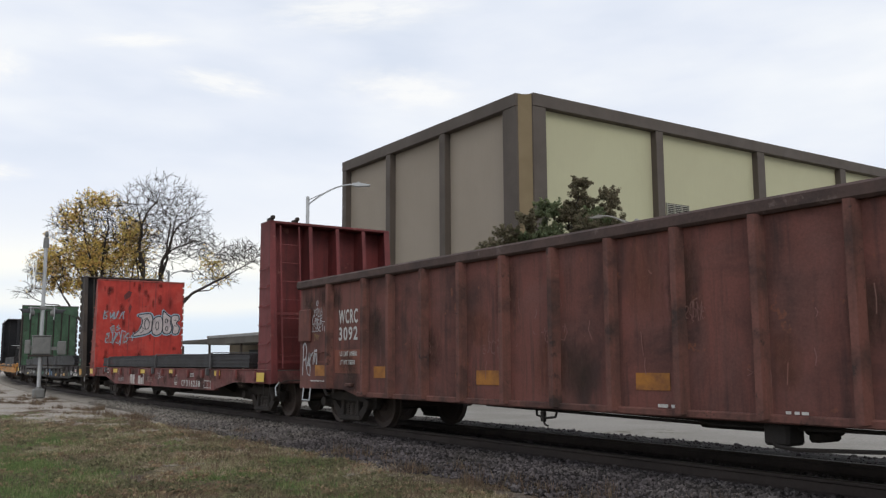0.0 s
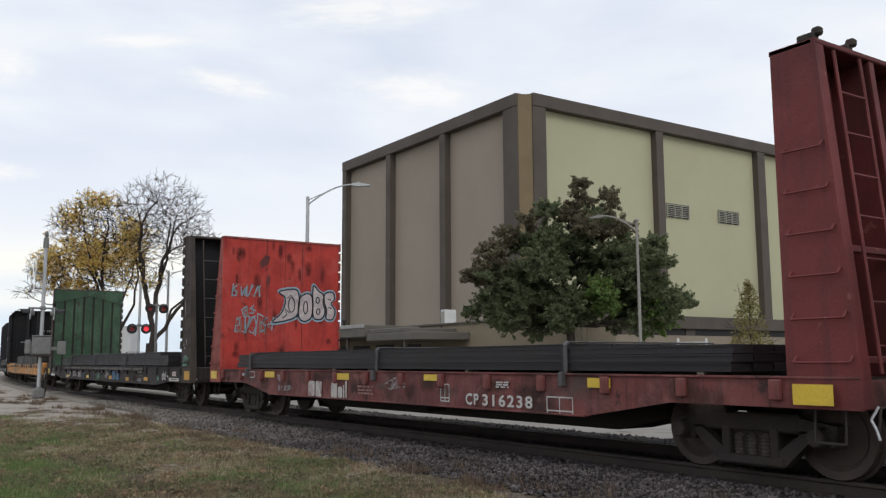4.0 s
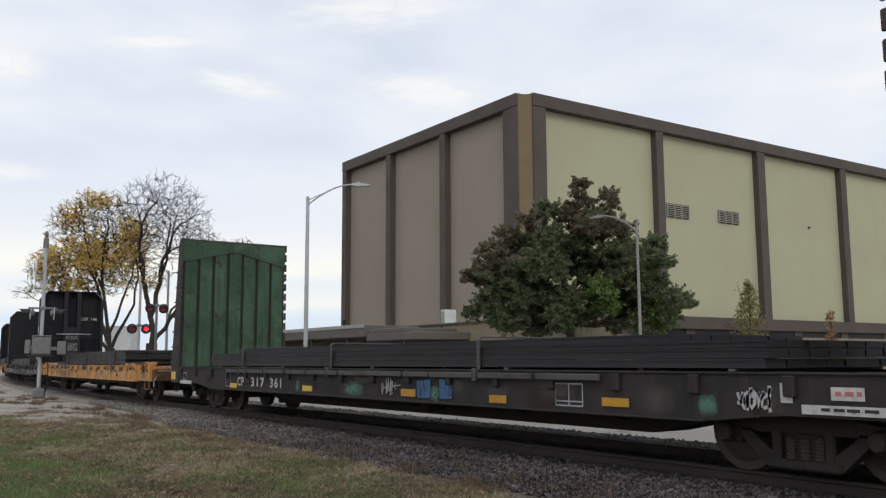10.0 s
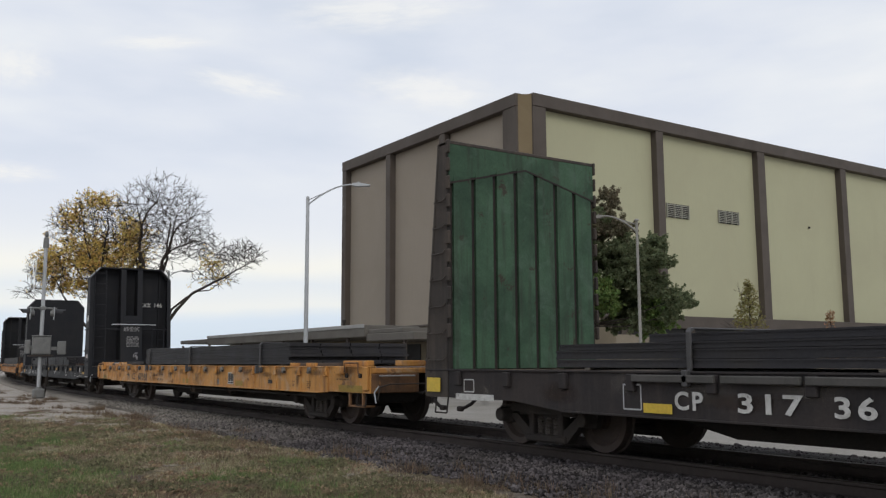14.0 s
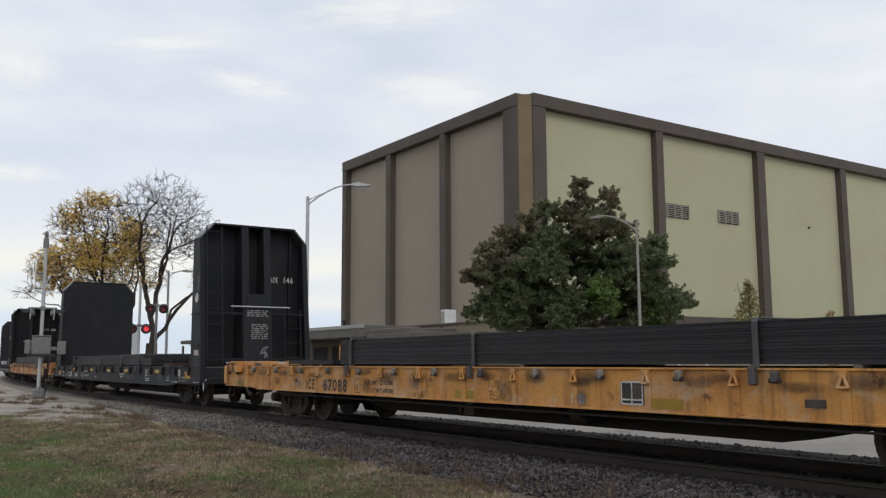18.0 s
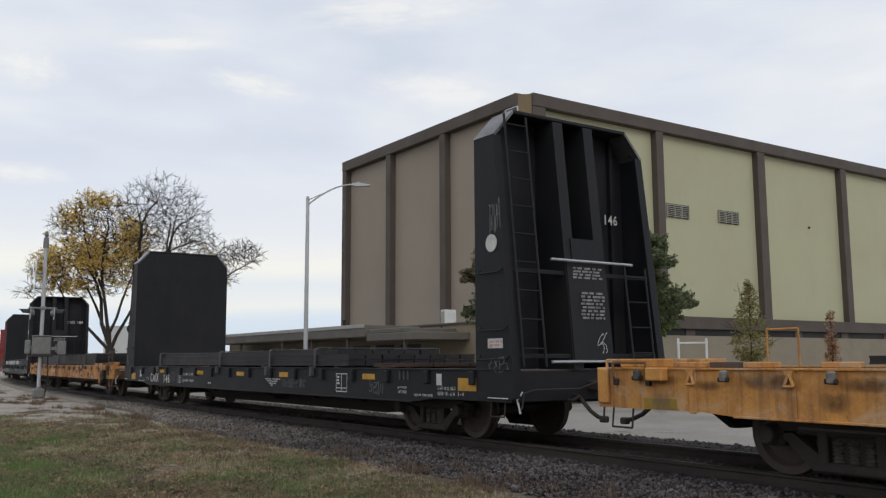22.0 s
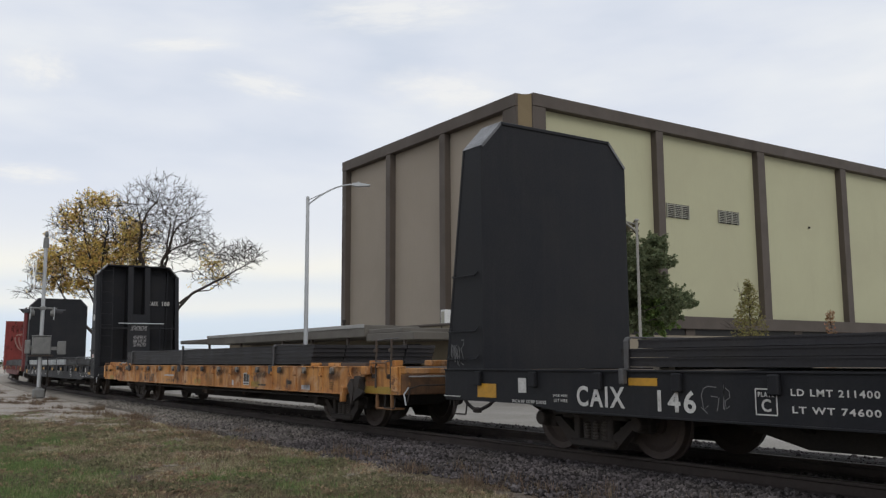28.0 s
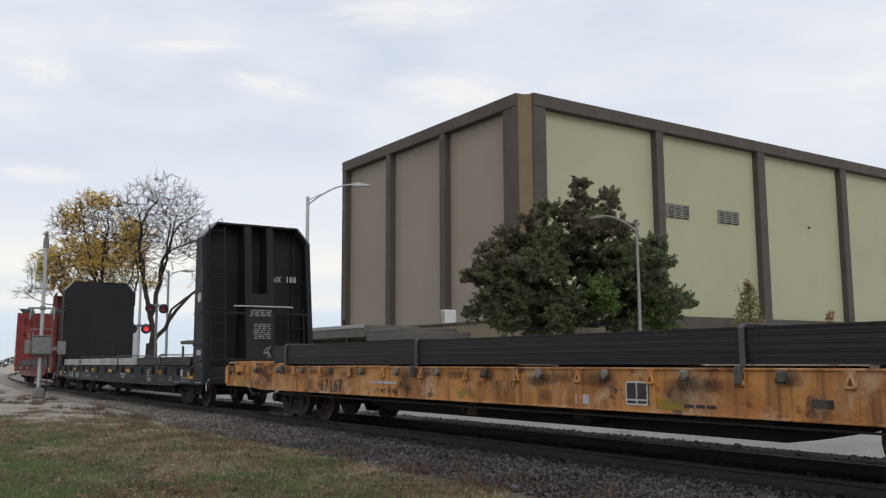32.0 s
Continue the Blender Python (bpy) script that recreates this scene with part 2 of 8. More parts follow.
STONE = material("grey_ballast_stone", (0.092, 0.081, 0.083), 0.95, dirt=(0.036, 0.031, 0.031), dirt_amount=0.9, dirt_scale=1.1, chalk=(0.1162, 0.1045, 0.0968), chalk_scale=0.8, chalk_amount=0.5, per="island", vary=0.75, grain_scale=60.0, spec=0.15, dust=(0.1936, 0.176, 0.154))
BALLAST = material("fine_ballast_bed", (0.060, 0.056, 0.054), 0.95, dirt=(0.026, 0.023, 0.022), dirt_amount=0.8, dirt_scale=14.0, grain=0.4, grain_scale=40.0, bump=0.8, spec=0.1, dust=(0.24, 0.215, 0.185))
WHITE = material("white_stencil_paint", (0.56, 0.55, 0.53), 0.65, dirt=(0.33, 0.31, 0.29), dirt_amount=0.6, dirt_scale=9.0, wear=(0.13, 0.10, 0.09), wear_scale=11.0, wear_edge=0.60)
FADEDTXT = material("faded_brown_stencil", (0.16, 0.085, 0.035), 0.7, dirt=(0.3, 0.15, 0.04), dirt_amount=0.7, dirt_scale=8.0)
PINKTXT = material("faded_pink_stencil", (0.30, 0.17, 0.15), 0.7, dirt=(0.16, 0.07, 0.06), dirt_amount=0.7, dirt_scale=8.0)
GREYTXT = material("faded_grey_stencil", (0.27, 0.26, 0.26), 0.7, dirt=(0.08, 0.08, 0.08), dirt_amount=0.8, dirt_scale=9.0)
WORNWHITE = material("flaking_white_paint", (0.50, 0.48, 0.46), 0.7, dirt=(0.30, 0.2, 0.18), dirt_amount=0.7, dirt_scale=5.0, wear=(0.19, 0.08, 0.075), wear_scale=6.0, wear_edge=0.56)
BLACKTXT = material("black_stencil_paint", (0.022, 0.02, 0.02), 0.6, dirt=(0.1, 0.07, 0.04), dirt_amount=0.4, dirt_scale=8.0)
DECAL = material("yellow_reflective_strip", (0.52, 0.27, 0.02), 0.5, dirt=(0.26, 0.14, 0.03), dirt_amount=0.6, dirt_scale=3.0)
DULLDECAL = material("faded_orange_reflective_strip", (0.36, 0.145, 0.02), 0.6, dirt=(0.17, 0.07, 0.03), dirt_amount=0.8, dirt_scale=4.0)
DECALBRIGHT = material("bright_yellow_reflective_strip", (0.66, 0.46, 0.05), 0.4, dirt=(0.40, 0.27, 0.05), dirt_amount=0.4, dirt_scale=3.0)
GRAFWHITE = material("grey_white_spray_paint", (0.46, 0.45, 0.46), 0.6, dirt=(0.30, 0.30, 0.32), dirt_scale=5.0)
GRAFBLUE = material("pale_blue_spray_paint", (0.24, 0.34, 0.40), 0.6, dirt=(0.16, 0.22, 0.27), dirt_scale=6.0)
GRAFDARK = material("black_spray_paint", (0.02, 0.02, 0.028), 0.6)
GRAFDEEP = material("deep_blue_spray_paint", (0.045, 0.126, 0.27), 0.6, dirt=(0.027, 0.063, 0.126), dirt_scale=3.0)
GRAFMINT = material("mint_green_spray_paint", (0.15, 0.315, 0.225), 0.6, dirt=(0.09, 0.18, 0.135), dirt_scale=5.0)
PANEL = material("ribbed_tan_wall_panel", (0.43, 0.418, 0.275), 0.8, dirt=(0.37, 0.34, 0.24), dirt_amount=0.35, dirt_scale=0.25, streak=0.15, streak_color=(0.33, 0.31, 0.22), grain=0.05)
TRIM = material("dark_brown_steel_trim", (0.085, 0.068, 0.056), 0.7, dirt=(0.06, 0.05, 0.043), dirt_amount=0.4, dirt_scale=0.6, grain=0.08)
TAN = material("ochre_corner_panel", (0.205, 0.155, 0.088), 0.8, dirt=(0.15, 0.112, 0.065), dirt_scale=0.5, grain=0.06)
ANNEX = material("ochre_rendered_wall", (0.225, 0.185, 0.128), 0.85, dirt=(0.165, 0.135, 0.095), dirt_scale=0.7)
CONCRETE = material("warm_beige_rendered_plinth", (0.25, 0.212, 0.16), 0.85, dirt=(0.19, 0.16, 0.12), dirt_scale=0.8)
CANOPY = material("weathered_grey_fascia", (0.1248, 0.1131, 0.0975), 0.7, dirt=(0.078, 0.0702, 0.0624), dirt_scale=0.8)
CANOPYEDGE = material("pale_metal_flashing", (0.338, 0.3315, 0.3185), 0.5, 0.2, dirt=(0.234, 0.2275, 0.2145))
ROOF = material("grey_membrane_roof", (0.25, 0.245, 0.235), 0.9, dirt=(0.17, 0.165, 0.16), dirt_scale=0.5)
DARKGLASS = material("dark_window_glass", (0.02, 0.019, 0.018), 0.45, spec=0.2, bump=0.0, grain=0.0)
LOUVRE = material("grey_louvre_metal", (0.34, 0.3315, 0.2805), 0.6, 0.2)
VOID = material("dark_vent_interior", (0.015, 0.014, 0.013), 0.9)
GALV = material("galvanised_pole_steel", (0.42, 0.43, 0.44), 0.45, 0.4, dirt=(0.30, 0.31, 0.32), dirt_amount=0.4)
SILVER = material("silver_signal_paint", (0.18, 0.18, 0.1728), 0.6, 0.2, dirt=(0.108, 0.108, 0.108), dirt_amount=0.5, dirt_scale=3.0)
SIGNWHITE = material("white_reflective_sign_sheet", (0.85, 0.85, 0.84), 0.4, dirt=(0.7, 0.7, 0.68), dirt_amount=0.3)
HVAC = material("white_sheet_metal", (0.62, 0.62, 0.61), 0.5, dirt=(0.45, 0.45, 0.44))
BLACKHOOD = material("black_signal_hood", (0.018, 0.018, 0.02), 0.6)
REDLENS = material("unlit_red_lens", (0.30, 0.018, 0.02), 0.3, bump=0.0)
REDLIT = glow("lit_red_lens", (0.9, 0.04, 0.06), 0.9)
BARK = material("grey_brown_bark", (0.045, 0.036, 0.030), 0.9, dirt=(0.028, 0.022, 0.019), dirt_scale=3.0, bump=0.6)
LEAFGREEN = material("dull_green_leaves", (0.175, 0.205, 0.112), 0.75, per="leaf", vary=0.25, bump=0, grain=0.2, spec=0.2)
LEAFLIGHT = material("fresh_green_leaves", (0.21, 0.30, 0.10), 0.75, per="leaf", vary=0.35, bump=0, grain=0.2, spec=0.2)
LEAFBROWN = material("brownish_leaves", (0.185, 0.163, 0.106), 0.75, per="leaf", vary=0.45, bump=0, grain=0.2, spec=0.2)
LEAFYELLOW = material("yellow_autumn_leaves", (0.70, 0.53, 0.17), 0.7, per="leaf", vary=0.35, bump=0, grain=0.2, spec=0.2)
LEAFORANGE = material("pale_orange_leaves", (0.36, 0.22, 0.12), 0.7, per="leaf", vary=0.35, bump=0, grain=0.2, spec=0.2)
DRYLEAF = material("dry_brown_leaves", (0.22, 0.155, 0.095), 0.85, per="leaf", vary=0.5, bump=0)
LEAFLIME = material("ochre_and_green_leaves", (0.26, 0.235, 0.095), 0.7, per="leaf", vary=0.4, bump=0, grain=0.2, spec=0.2)
DRYWEED = material("withered_tan_leaves", (0.33, 0.25, 0.16), 0.85, per="leaf", vary=0.45, bump=0, spec=0.15)
LEAFWEED = material("dull_weed_leaves", (0.20, 0.19, 0.11), 0.8, per="leaf", vary=0.45, bump=0, spec=0.2)
FARLEAF = material("distant_green_leaves", (0.06, 0.075, 0.04), 0.8, per="leaf", vary=0.4, bump=0)
OLIVEBLADE = material("dull_olive_grass", (0.28, 0.265, 0.15), 0.85, dirt=(0.36, 0.31, 0.20), dirt_amount=0.8, dirt_scale=1.3, per="leaf", vary=0.5, bump=0, spec=0.15)
BLADE = material("short_green_grass", (0.155, 0.225, 0.085), 0.85, dirt=(0.25, 0.26, 0.13), dirt_amount=0.6, dirt_scale=1.3, per="leaf", vary=0.45, bump=0, spec=0.15)
DRYBLADE = material("dry_straw_grass", (0.50, 0.42, 0.29), 0.9, dirt=(0.168, 0.126, 0.078), dirt_amount=1.0, dirt_scale=1.3, per="leaf", vary=0.45, bump=0, spec=0.1)
DEADWEED = material("dead_brown_weed", (0.185, 0.135, 0.092), 0.9, per="leaf", vary=0.5, bump=0)
DUSTYBAR = material("dusty_grey_steel_bar", (0.085, 0.078, 0.074), 0.8, dirt=(0.05, 0.052, 0.046), dirt_amount=0.7, dirt_scale=1.5)
DULLPOLE = material("weathered_grey_pole", (0.27, 0.26, 0.235), 0.7, dirt=(0.18, 0.17, 0.15), dirt_scale=2.0)
RUSTPLATE = material("rust_browned_yellow_plate", (0.20, 0.10, 0.045), 0.8, dirt=(0.05, 0.034, 0.027), dirt_amount=0.9, dirt_scale=1.6, streak=0.7, streak_color=(0.05, 0.032, 0.025), wear=(0.34, 0.16, 0.04), wear_scale=2.0, wear_edge=0.6)
GREASE = smear_material("dark_grease_film", (0.06, 0.042, 0.034), 0.7, 0.52)
ENDCHIP = smear_material("dark_scraped_film", (0.055, 0.022, 0.02), 0.7, 0.55, (1, 2))
MINTFILM = smear_material("faded_mint_spray", (0.13, 0.25, 0.19), 0.7, 0.75)
GREYDUST = smear_material("grey_dust_film", (0.17, 0.15, 0.135), 0.9, 0.38)
RUSTFILM = smear_material("orange_rust_film", (0.17, 0.07, 0.04), 0.85, 0.3)
PALEIRON = material("worn_winch_iron", (0.20, 0.185, 0.165), 0.75, dirt=(0.06, 0.05, 0.043), dirt_amount=0.8, dirt_scale=6.0)
DECK = material("dark_oily_deck_timber", (0.075, 0.06, 0.05), 0.9, dirt=(0.12, 0.07, 0.045), dirt_amount=0.6, dirt_scale=0.8, bump=0.4)
# panels of the left face: darker and greyer than PANEL on the right face
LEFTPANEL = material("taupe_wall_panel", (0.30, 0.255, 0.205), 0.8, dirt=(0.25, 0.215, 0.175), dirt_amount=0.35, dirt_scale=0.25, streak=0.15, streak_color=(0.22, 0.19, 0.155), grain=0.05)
WOODBLOCK = material("grey_timber_dunnage", (0.22, 0.19, 0.155), 0.85, dirt=(0.12, 0.10, 0.085), bump=0.4)
TRAILERWHITE = material("off_white_trailer_side", (0.55, 0.55, 0.55), 0.6, dirt=(0.4, 0.4, 0.4))


GREEN_SPOTS = [(-13.6, 2.2, 3.4, 0.8), (-11.2, 1.8, 1.6, 0.7), (-12.3, 5.7, 1.3, 0.4), (-10.2, 4.6, 1.1, 0.3)]
BARE_SPOTS = [(-8.6, 6.2, 1.6, 0.7), (-11.8, 3.3, 1.9, 0.22), (-16.5, 4.7, 2.2, 0.4), (-21.0, 5.6, 2.5, 0.5), (-9.3, 4.9, 0.9, 0.35), (-25.0, 4.2, 3.0, 0.6)]


def ground_material():
    """Grass, straw, bare dirt and pale gravel in patches of their own shapes."""
    m = bpy.data.materials.new("patchy_grass_and_gravel")
    m.use_nodes = True
    n, l = m.node_tree.nodes, m.node_tree.links
    p = n["Principled BSDF"]
    p.inputs["Roughness"].default_value = 0.95
    p.inputs["Specular IOR Level"].default_value = 0.1
    tc = n.new("ShaderNodeTexCoord")

    def noise_at(scale, detail=6.0, rough=0.6):
        t = node(n, "ShaderNodeTexNoise", Scale=scale, Detail=detail, Roughness=rough, Distortion=0.4)
        l.new(tc.outputs["Object"], t.inputs["Vector"])
        return t.outputs[0]

    def ranged(value, lo, hi):
        r = n.new("ShaderNodeMapRange")
        r.inputs[1].default_value, r.inputs[2].default_value = lo, hi
        l.new(value, r.inputs[0])
        return r.outputs[0]

    def mixed(f, a, b):
        mx = n.new("ShaderNodeMix")
        mx.data_type = "RGBA"
        l.new(f, mx.inputs["Factor"])
        for s, v in ((mx.inputs[6], a), (mx.inputs[7], b)):
            if isinstance(v, tuple):
                s.default_value = (*v, 1)
            else:
                l.new(v, s)
        return mx.outputs[2]

    def math2(op, a, b):
        x = n.new("ShaderNodeMath")
        x.operation = op
        for i, v in enumerate((a, b)):
            if isinstance(v, (int, float)):
                x.inputs[i].default_value = v
            else:
                l.new(v, x.inputs[i])
        return x.outputs[0]

    fine = noise_at(22.0, 8.0, 0.75)
    mid = noise_at(2.6, 10.0, 0.82)
    grass = mixed(ranged(mid, 0.40, 0.61), (0.07, 0.058, 0.038), (0.27, 0.225, 0.14))
    green = mixed(ranged(mid, 0.40, 0.61), (0.065, 0.085, 0.028), (0.20, 0.235, 0.085))
    straw = mixed(ranged(mid, 0.40, 0.61), (0.11, 0.088, 0.062), (0.44, 0.36, 0.25))
    dirt = mixed(ranged(noise_at(60.0), 0.3, 0.7), (0.065, 0.05, 0.038), (0.21, 0.165, 0.125))
    gravel = mixed(ranged(noise_at(45.0, 8.0, 0.8), 0.3, 0.7), (0.27, 0.24, 0.21), (0.58, 0.53, 0.47))
    xyz = n.new("ShaderNodeSeparateXYZ")
    l.new(tc.outputs["Object"], xyz.inputs[0])
    X, Y = xyz.outputs[0], xyz.outputs[1]

    def lump(x, y, rx, ry, rough):
        """1 in the middle of a ragged patch round (x, y), 0 outside it."""
        dx = math2("MULTIPLY", math2("ADD", X, -x), 1.0 / rx)
        dy = math2("MULTIPLY", math2("ADD", Y, -y), 1.0 / ry)
        d = math2("ADD", math2("MULTIPLY", dx, dx), math2("MULTIPLY", dy, dy))
        d = math2("ADD", d, math2("MULTIPLY", math2("SUBTRACT", noise_at(1.6, 7.0, 0.68), 0.5), rough))
        return ranged(d, 1.1, 0.6)

    col = mixed(ranged(noise_at(0.75, 7.0, 0.65), 0.42, 0.60), grass, straw)
    for q in GREEN_SPOTS:
        col = mixed(lump(*q, 4.0), col, green)
    for q in BARE_SPOTS:
        col = mixed(lump(*q, 4.5), col, dirt)
    # gravel of the road and lane: far along the line, breaking up into the grass
    along = math2("MULTIPLY", math2("ADD", X, 16.0), -0.11)
    toward = math2("MULTIPLY", math2("ADD", Y, -5.9), 0.45)
    edge = math2("ADD", math2("ADD", along, toward), math2("MULTIPLY", math2("SUBTRACT", noise_at(0.8, 7.0, 0.62), 0.5), 7.5))
    col = mixed(ranged(edge, -0.1, 0.7), col, gravel)
    weedy = mixed(ranged(mid, 0.40, 0.61), (0.07, 0.05, 0.034), (0.22, 0.155, 0.10))
    col = mixed(ranged(noise_at(0.33, 6.0, 0.65), 0.53, 0.64), col, weedy)
    l.new(col, p.inputs["Base Color"])
    b = node(n, "ShaderNodeBump", Strength=1.0, Distance=0.07)
    l.new(fine, b.inputs["Height"])
    l.new(b.outputs[0], p.inputs["Normal"])
    return m


GROUND = ground_material()
LOT = material("pale_worn_concrete_lot", (0.27, 0.252, 0.2268), 0.9, dirt=(0.18, 0.1665, 0.144), dirt_amount=0.7, dirt_scale=0.35, grain=0.2, grain_scale=18.0, bump=0.4, wear=(0.126, 0.117, 0.081), wear_scale=0.5, wear_edge=0.6)


# ---- mesh tools ----
class Shape:
    def __init__(self):
        self.v, self.f = [], []

    def add(self, verts, faces):
        """Adds a convex piece, its faces turned outward."""
        o = len(self.v)
        c = [sum(p[i] for p in verts) / len(verts) for i in range(3)]
        for face in faces:
            a, b, d = (verts[face[0]], verts[face[1]], verts[face[2]])
            nx = (b[1] - a[1]) * (d[2] - a[2]) - (b[2] - a[2]) * (d[1] - a[1])
            ny = (b[2] - a[2]) * (d[0] - a[0]) - (b[0] - a[0]) * (d[2] - a[2])
            nz = (b[0] - a[0]) * (d[1] - a[1]) - (b[1] - a[1]) * (d[0] - a[0])
            s = nx * (a[0] - c[0]) + ny * (a[1] - c[1]) + nz * (a[2] - c[2])
            self.f.append([o + i for i in (face if s >= 0 else reversed(face))])
        self.v.extend(verts)
        return self

    def box(self, x0, x1, y0, y1, z0, z1, bevel=0.0):
        if bevel <= 0:
            vs = [(x, y, z) for x in (x0, x1) for y in (y0, y1) for z in (z0, z1)]
            return self.add(vs, [(0, 1, 3, 2), (4, 5, 7, 6), (0, 1, 5, 4), (2, 3, 7, 6), (0, 2, 6, 4), (1, 3, 7, 5)])
        b = min(bevel, abs(x1 - x0) * 0.45, abs(y1 - y0) * 0.45, abs(z1 - z0) * 0.45)
        vs, idx = [], {}
        for sx in (0, 1):
            for sy in (0, 1):
                for sz in (0, 1):
                    X, Y, Z = (x0, x1)[sx], (y0, y1)[sy], (z0, z1)[sz]
                    ix, iy, iz = X + (b, -b)[sx], Y + (b, -b)[sy], Z + (b, -b)[sz]
                    for k, p in enumerate(((X, iy, iz), (ix, Y, iz), (ix, iy, Z))):
                        idx[sx, sy, sz, k] = len(vs)
                        vs.append(p)
        fs = []
        for k in range(3):
            u, w = [i for i in range(3) if i != k]
            for s in (0, 1):
                quad = []
                for a, c in ((0, 0), (1, 0), (1, 1), (0, 1)):
                    key = [0, 0, 0]
                    key[k], key[u], key[w] = s, a, c
                    quad.append(idx[(*key, k)])
                fs.append(quad)
            for a in (0, 1):
                for c in (0, 1):
                    k0, k1 = [0, 0, 0], [0, 0, 0]
                    k0[k], k1[k] = 0, 1
                    k0[u] = k1[u] = a
                    k0[w] = k1[w] = c
                    fs.append([idx[(*k0, u)], idx[(*k1, u)], idx[(*k1, w)], idx[(*k0, w)]])
        for sx in (0, 1):
            for sy in (0, 1):
                for sz in (0, 1):
                    fs.append([idx[sx, sy, sz, k] for k in range(3)])
        return self.add(vs, fs)

    def prism(self, poly, axis, a, b):
        """A polygon in the plane across the axis (0, 1 or 2), drawn out from a to b."""
        def at(p, h):
            return (h, p[0], p[1]) if axis == 0 else (p[0], h, p[1]) if axis == 1 else (p[0], p[1], h)
        n = len(poly)
        vs = [at(p, a) for p in poly] + [at(p, b) for p in poly]
        return self.add(vs, [list(range(n)), list(range(n, 2 * n))] + [[i, (i + 1) % n, n + (i + 1) % n, n + i] for i in range(n)])

    def tube(self, p0, p1, r0, r1=None, n=8, caps=True):
        r1 = r0 if r1 is None else r1
        p0, p1 = Vector(p0), Vector(p1)
        d = p1 - p0
        if d.length < 1e-6:
            return self
        d.normalize()
        s = d.orthogonal().normalized()
        t = d.cross(s)
        vs = []
        for p, r in ((p0, r0), (p1, r1)):
            for i in range(n):
                a = 2 * math.pi * i / n
                vs.append(tuple(p + (s * math.cos(a) + t * math.sin(a)) * r))
        fs = [[i, (i + 1) % n, n + (i + 1) % n, n + i] for i in range(n)]
        if caps:
            fs += [list(range(n)), list(range(n, 2 * n))]
        return self.add(vs, fs)

    def path(self, pts, r, n=6):
        for a, b in zip(pts, pts[1:]):
            self.tube(a, b, r, n=n)
        return self

    def lathe(self, profile, axis_at, n=24):
        """Turns (radius, y) pairs round an axis along y through axis_at."""
        o = len(self.v)
        for r, y in profile:
            for i in range(n):
                a = 2 * math.pi * i / n
                self.v.append((axis_at[0] + r * math.cos(a), axis_at[1] + y, axis_at[2] + r * math.sin(a)))
        m = len(profile)
        for j in range(m - 1):
            for i in range(n):
                self.f.append([o + j * n + i, o + j * n + (i + 1) % n, o + (j + 1) * n + (i + 1) % n, o + (j + 1) * n + i])
        self.f.append([o + i for i in range(n)])
        self.f.append([o + (m - 1) * n + i for i in range(n)])
        return self

    def mesh(self, name, mat):
        me = bpy.data.meshes.new(name)
        me.from_pydata(self.v, [], self.f)
        me.materials.append(mat)
        me.update()
        return me


PAINTED = ("lettering", "graffiti", "graffiti_outline", "graffiti_halo", "stencil_frame", "scrape")


def part(name, shape, mat, parent, label="", kind=""):
    kind = kind or ("stuff" if name in PAINTED else "")
    ob = new(name, shape.mesh(name, mat))
    ob.parent = parent
    return tagged(ob, label, kind=kind)


def again(ob, m, parent=None):
    """The same mesh once more, at the pose m under the parent."""
    c = new(ob.name.split(".")[0], ob.data)
    c.parent = parent or ob.parent
    c.matrix_basis = m
    return c


def thing(name, label, category, m=None, group="", kind=""):
    ob = new(name)
    ob.matrix_basis = m or Matrix()
    return tagged(ob, label, category, group, kind)


def whole(name, shape, mat, label, category="", group="", kind=""):
    return tagged(new(name, shape.mesh(name, mat)), label, category, group, kind)


# lettering, built once each at unit size
WORDS = ["WCRC", "3092", "CP", "LD LMT 189800", "LT WT 76200", "316238", "317", "361", "ICE", "67088", "67167", "LD LMT 216300", "LT WT 69700", "CAIX", "146", "188", "LD LMT 211400", "LT WT 74600", "PLATE", "C", "CAIX 146", "CAIX 188", "JACK HERE", "LIFT HERE", "L 67-10 IL 62-3", "EXW 10 - 6 H", "3 - 0", "INCH HP COMP SHOES"]
WORD_MESH = {}
ALONG = [1.0]


def make_words():
    obs = []
    for w in WORDS:
        cu = bpy.data.curves.new("word", "FONT")
        cu.body, cu.size, cu.resolution_u, cu.offset, cu.space_character = w, 1.0, 3, 0.024, 1.2
        obs.append(new("word", cu))
    deps = bpy.context.evaluated_depsgraph_get()
    for w, ob in zip(WORDS, obs):
        me = bpy.data.meshes.new_from_object(ob.evaluated_get(deps))
        vs = [tuple(v.co) for v in me.vertices]
        fs = [list(p.vertices) for p in me.polygons]
        x0, x1 = min(v[0] for v in vs), max(v[0] for v in vs)
        y0, y1 = min(v[1] for v in vs), max(v[1] for v in vs)
        WORD_MESH[w] = ([((v[0] - x0) / (x1 - x0), (v[1] - y0) / (y1 - y0)) for v in vs], fs)
        cu = ob.data
        bpy.data.objects.remove(ob)
        bpy.data.curves.remove(cu)
        bpy.data.meshes.remove(me)


make_words()


def lettering(word, x0, x1, z0, z1, y, mat, parent, facing="side", x_at=0.0):
    """Letters of paint on the side (facing -y) or on a face that looks along +x, between two heights."""
    vs, fs = WORD_MESH[word]
    s = Shape()
    if facing == "side":
        x0, x1 = x0 * ALONG[0], x1 * ALONG[0]
        s.v = [(x0 + u * (x1 - x0), y, z0 + v * (z1 - z0)) for u, v in vs]
    else:
        s.v = [(x_at, x0 + u * (x1 - x0), z0 + v * (z1 - z0)) for u, v in vs]
    s.f = [list(f) for f in fs]
    return part("lettering", s, mat, parent)


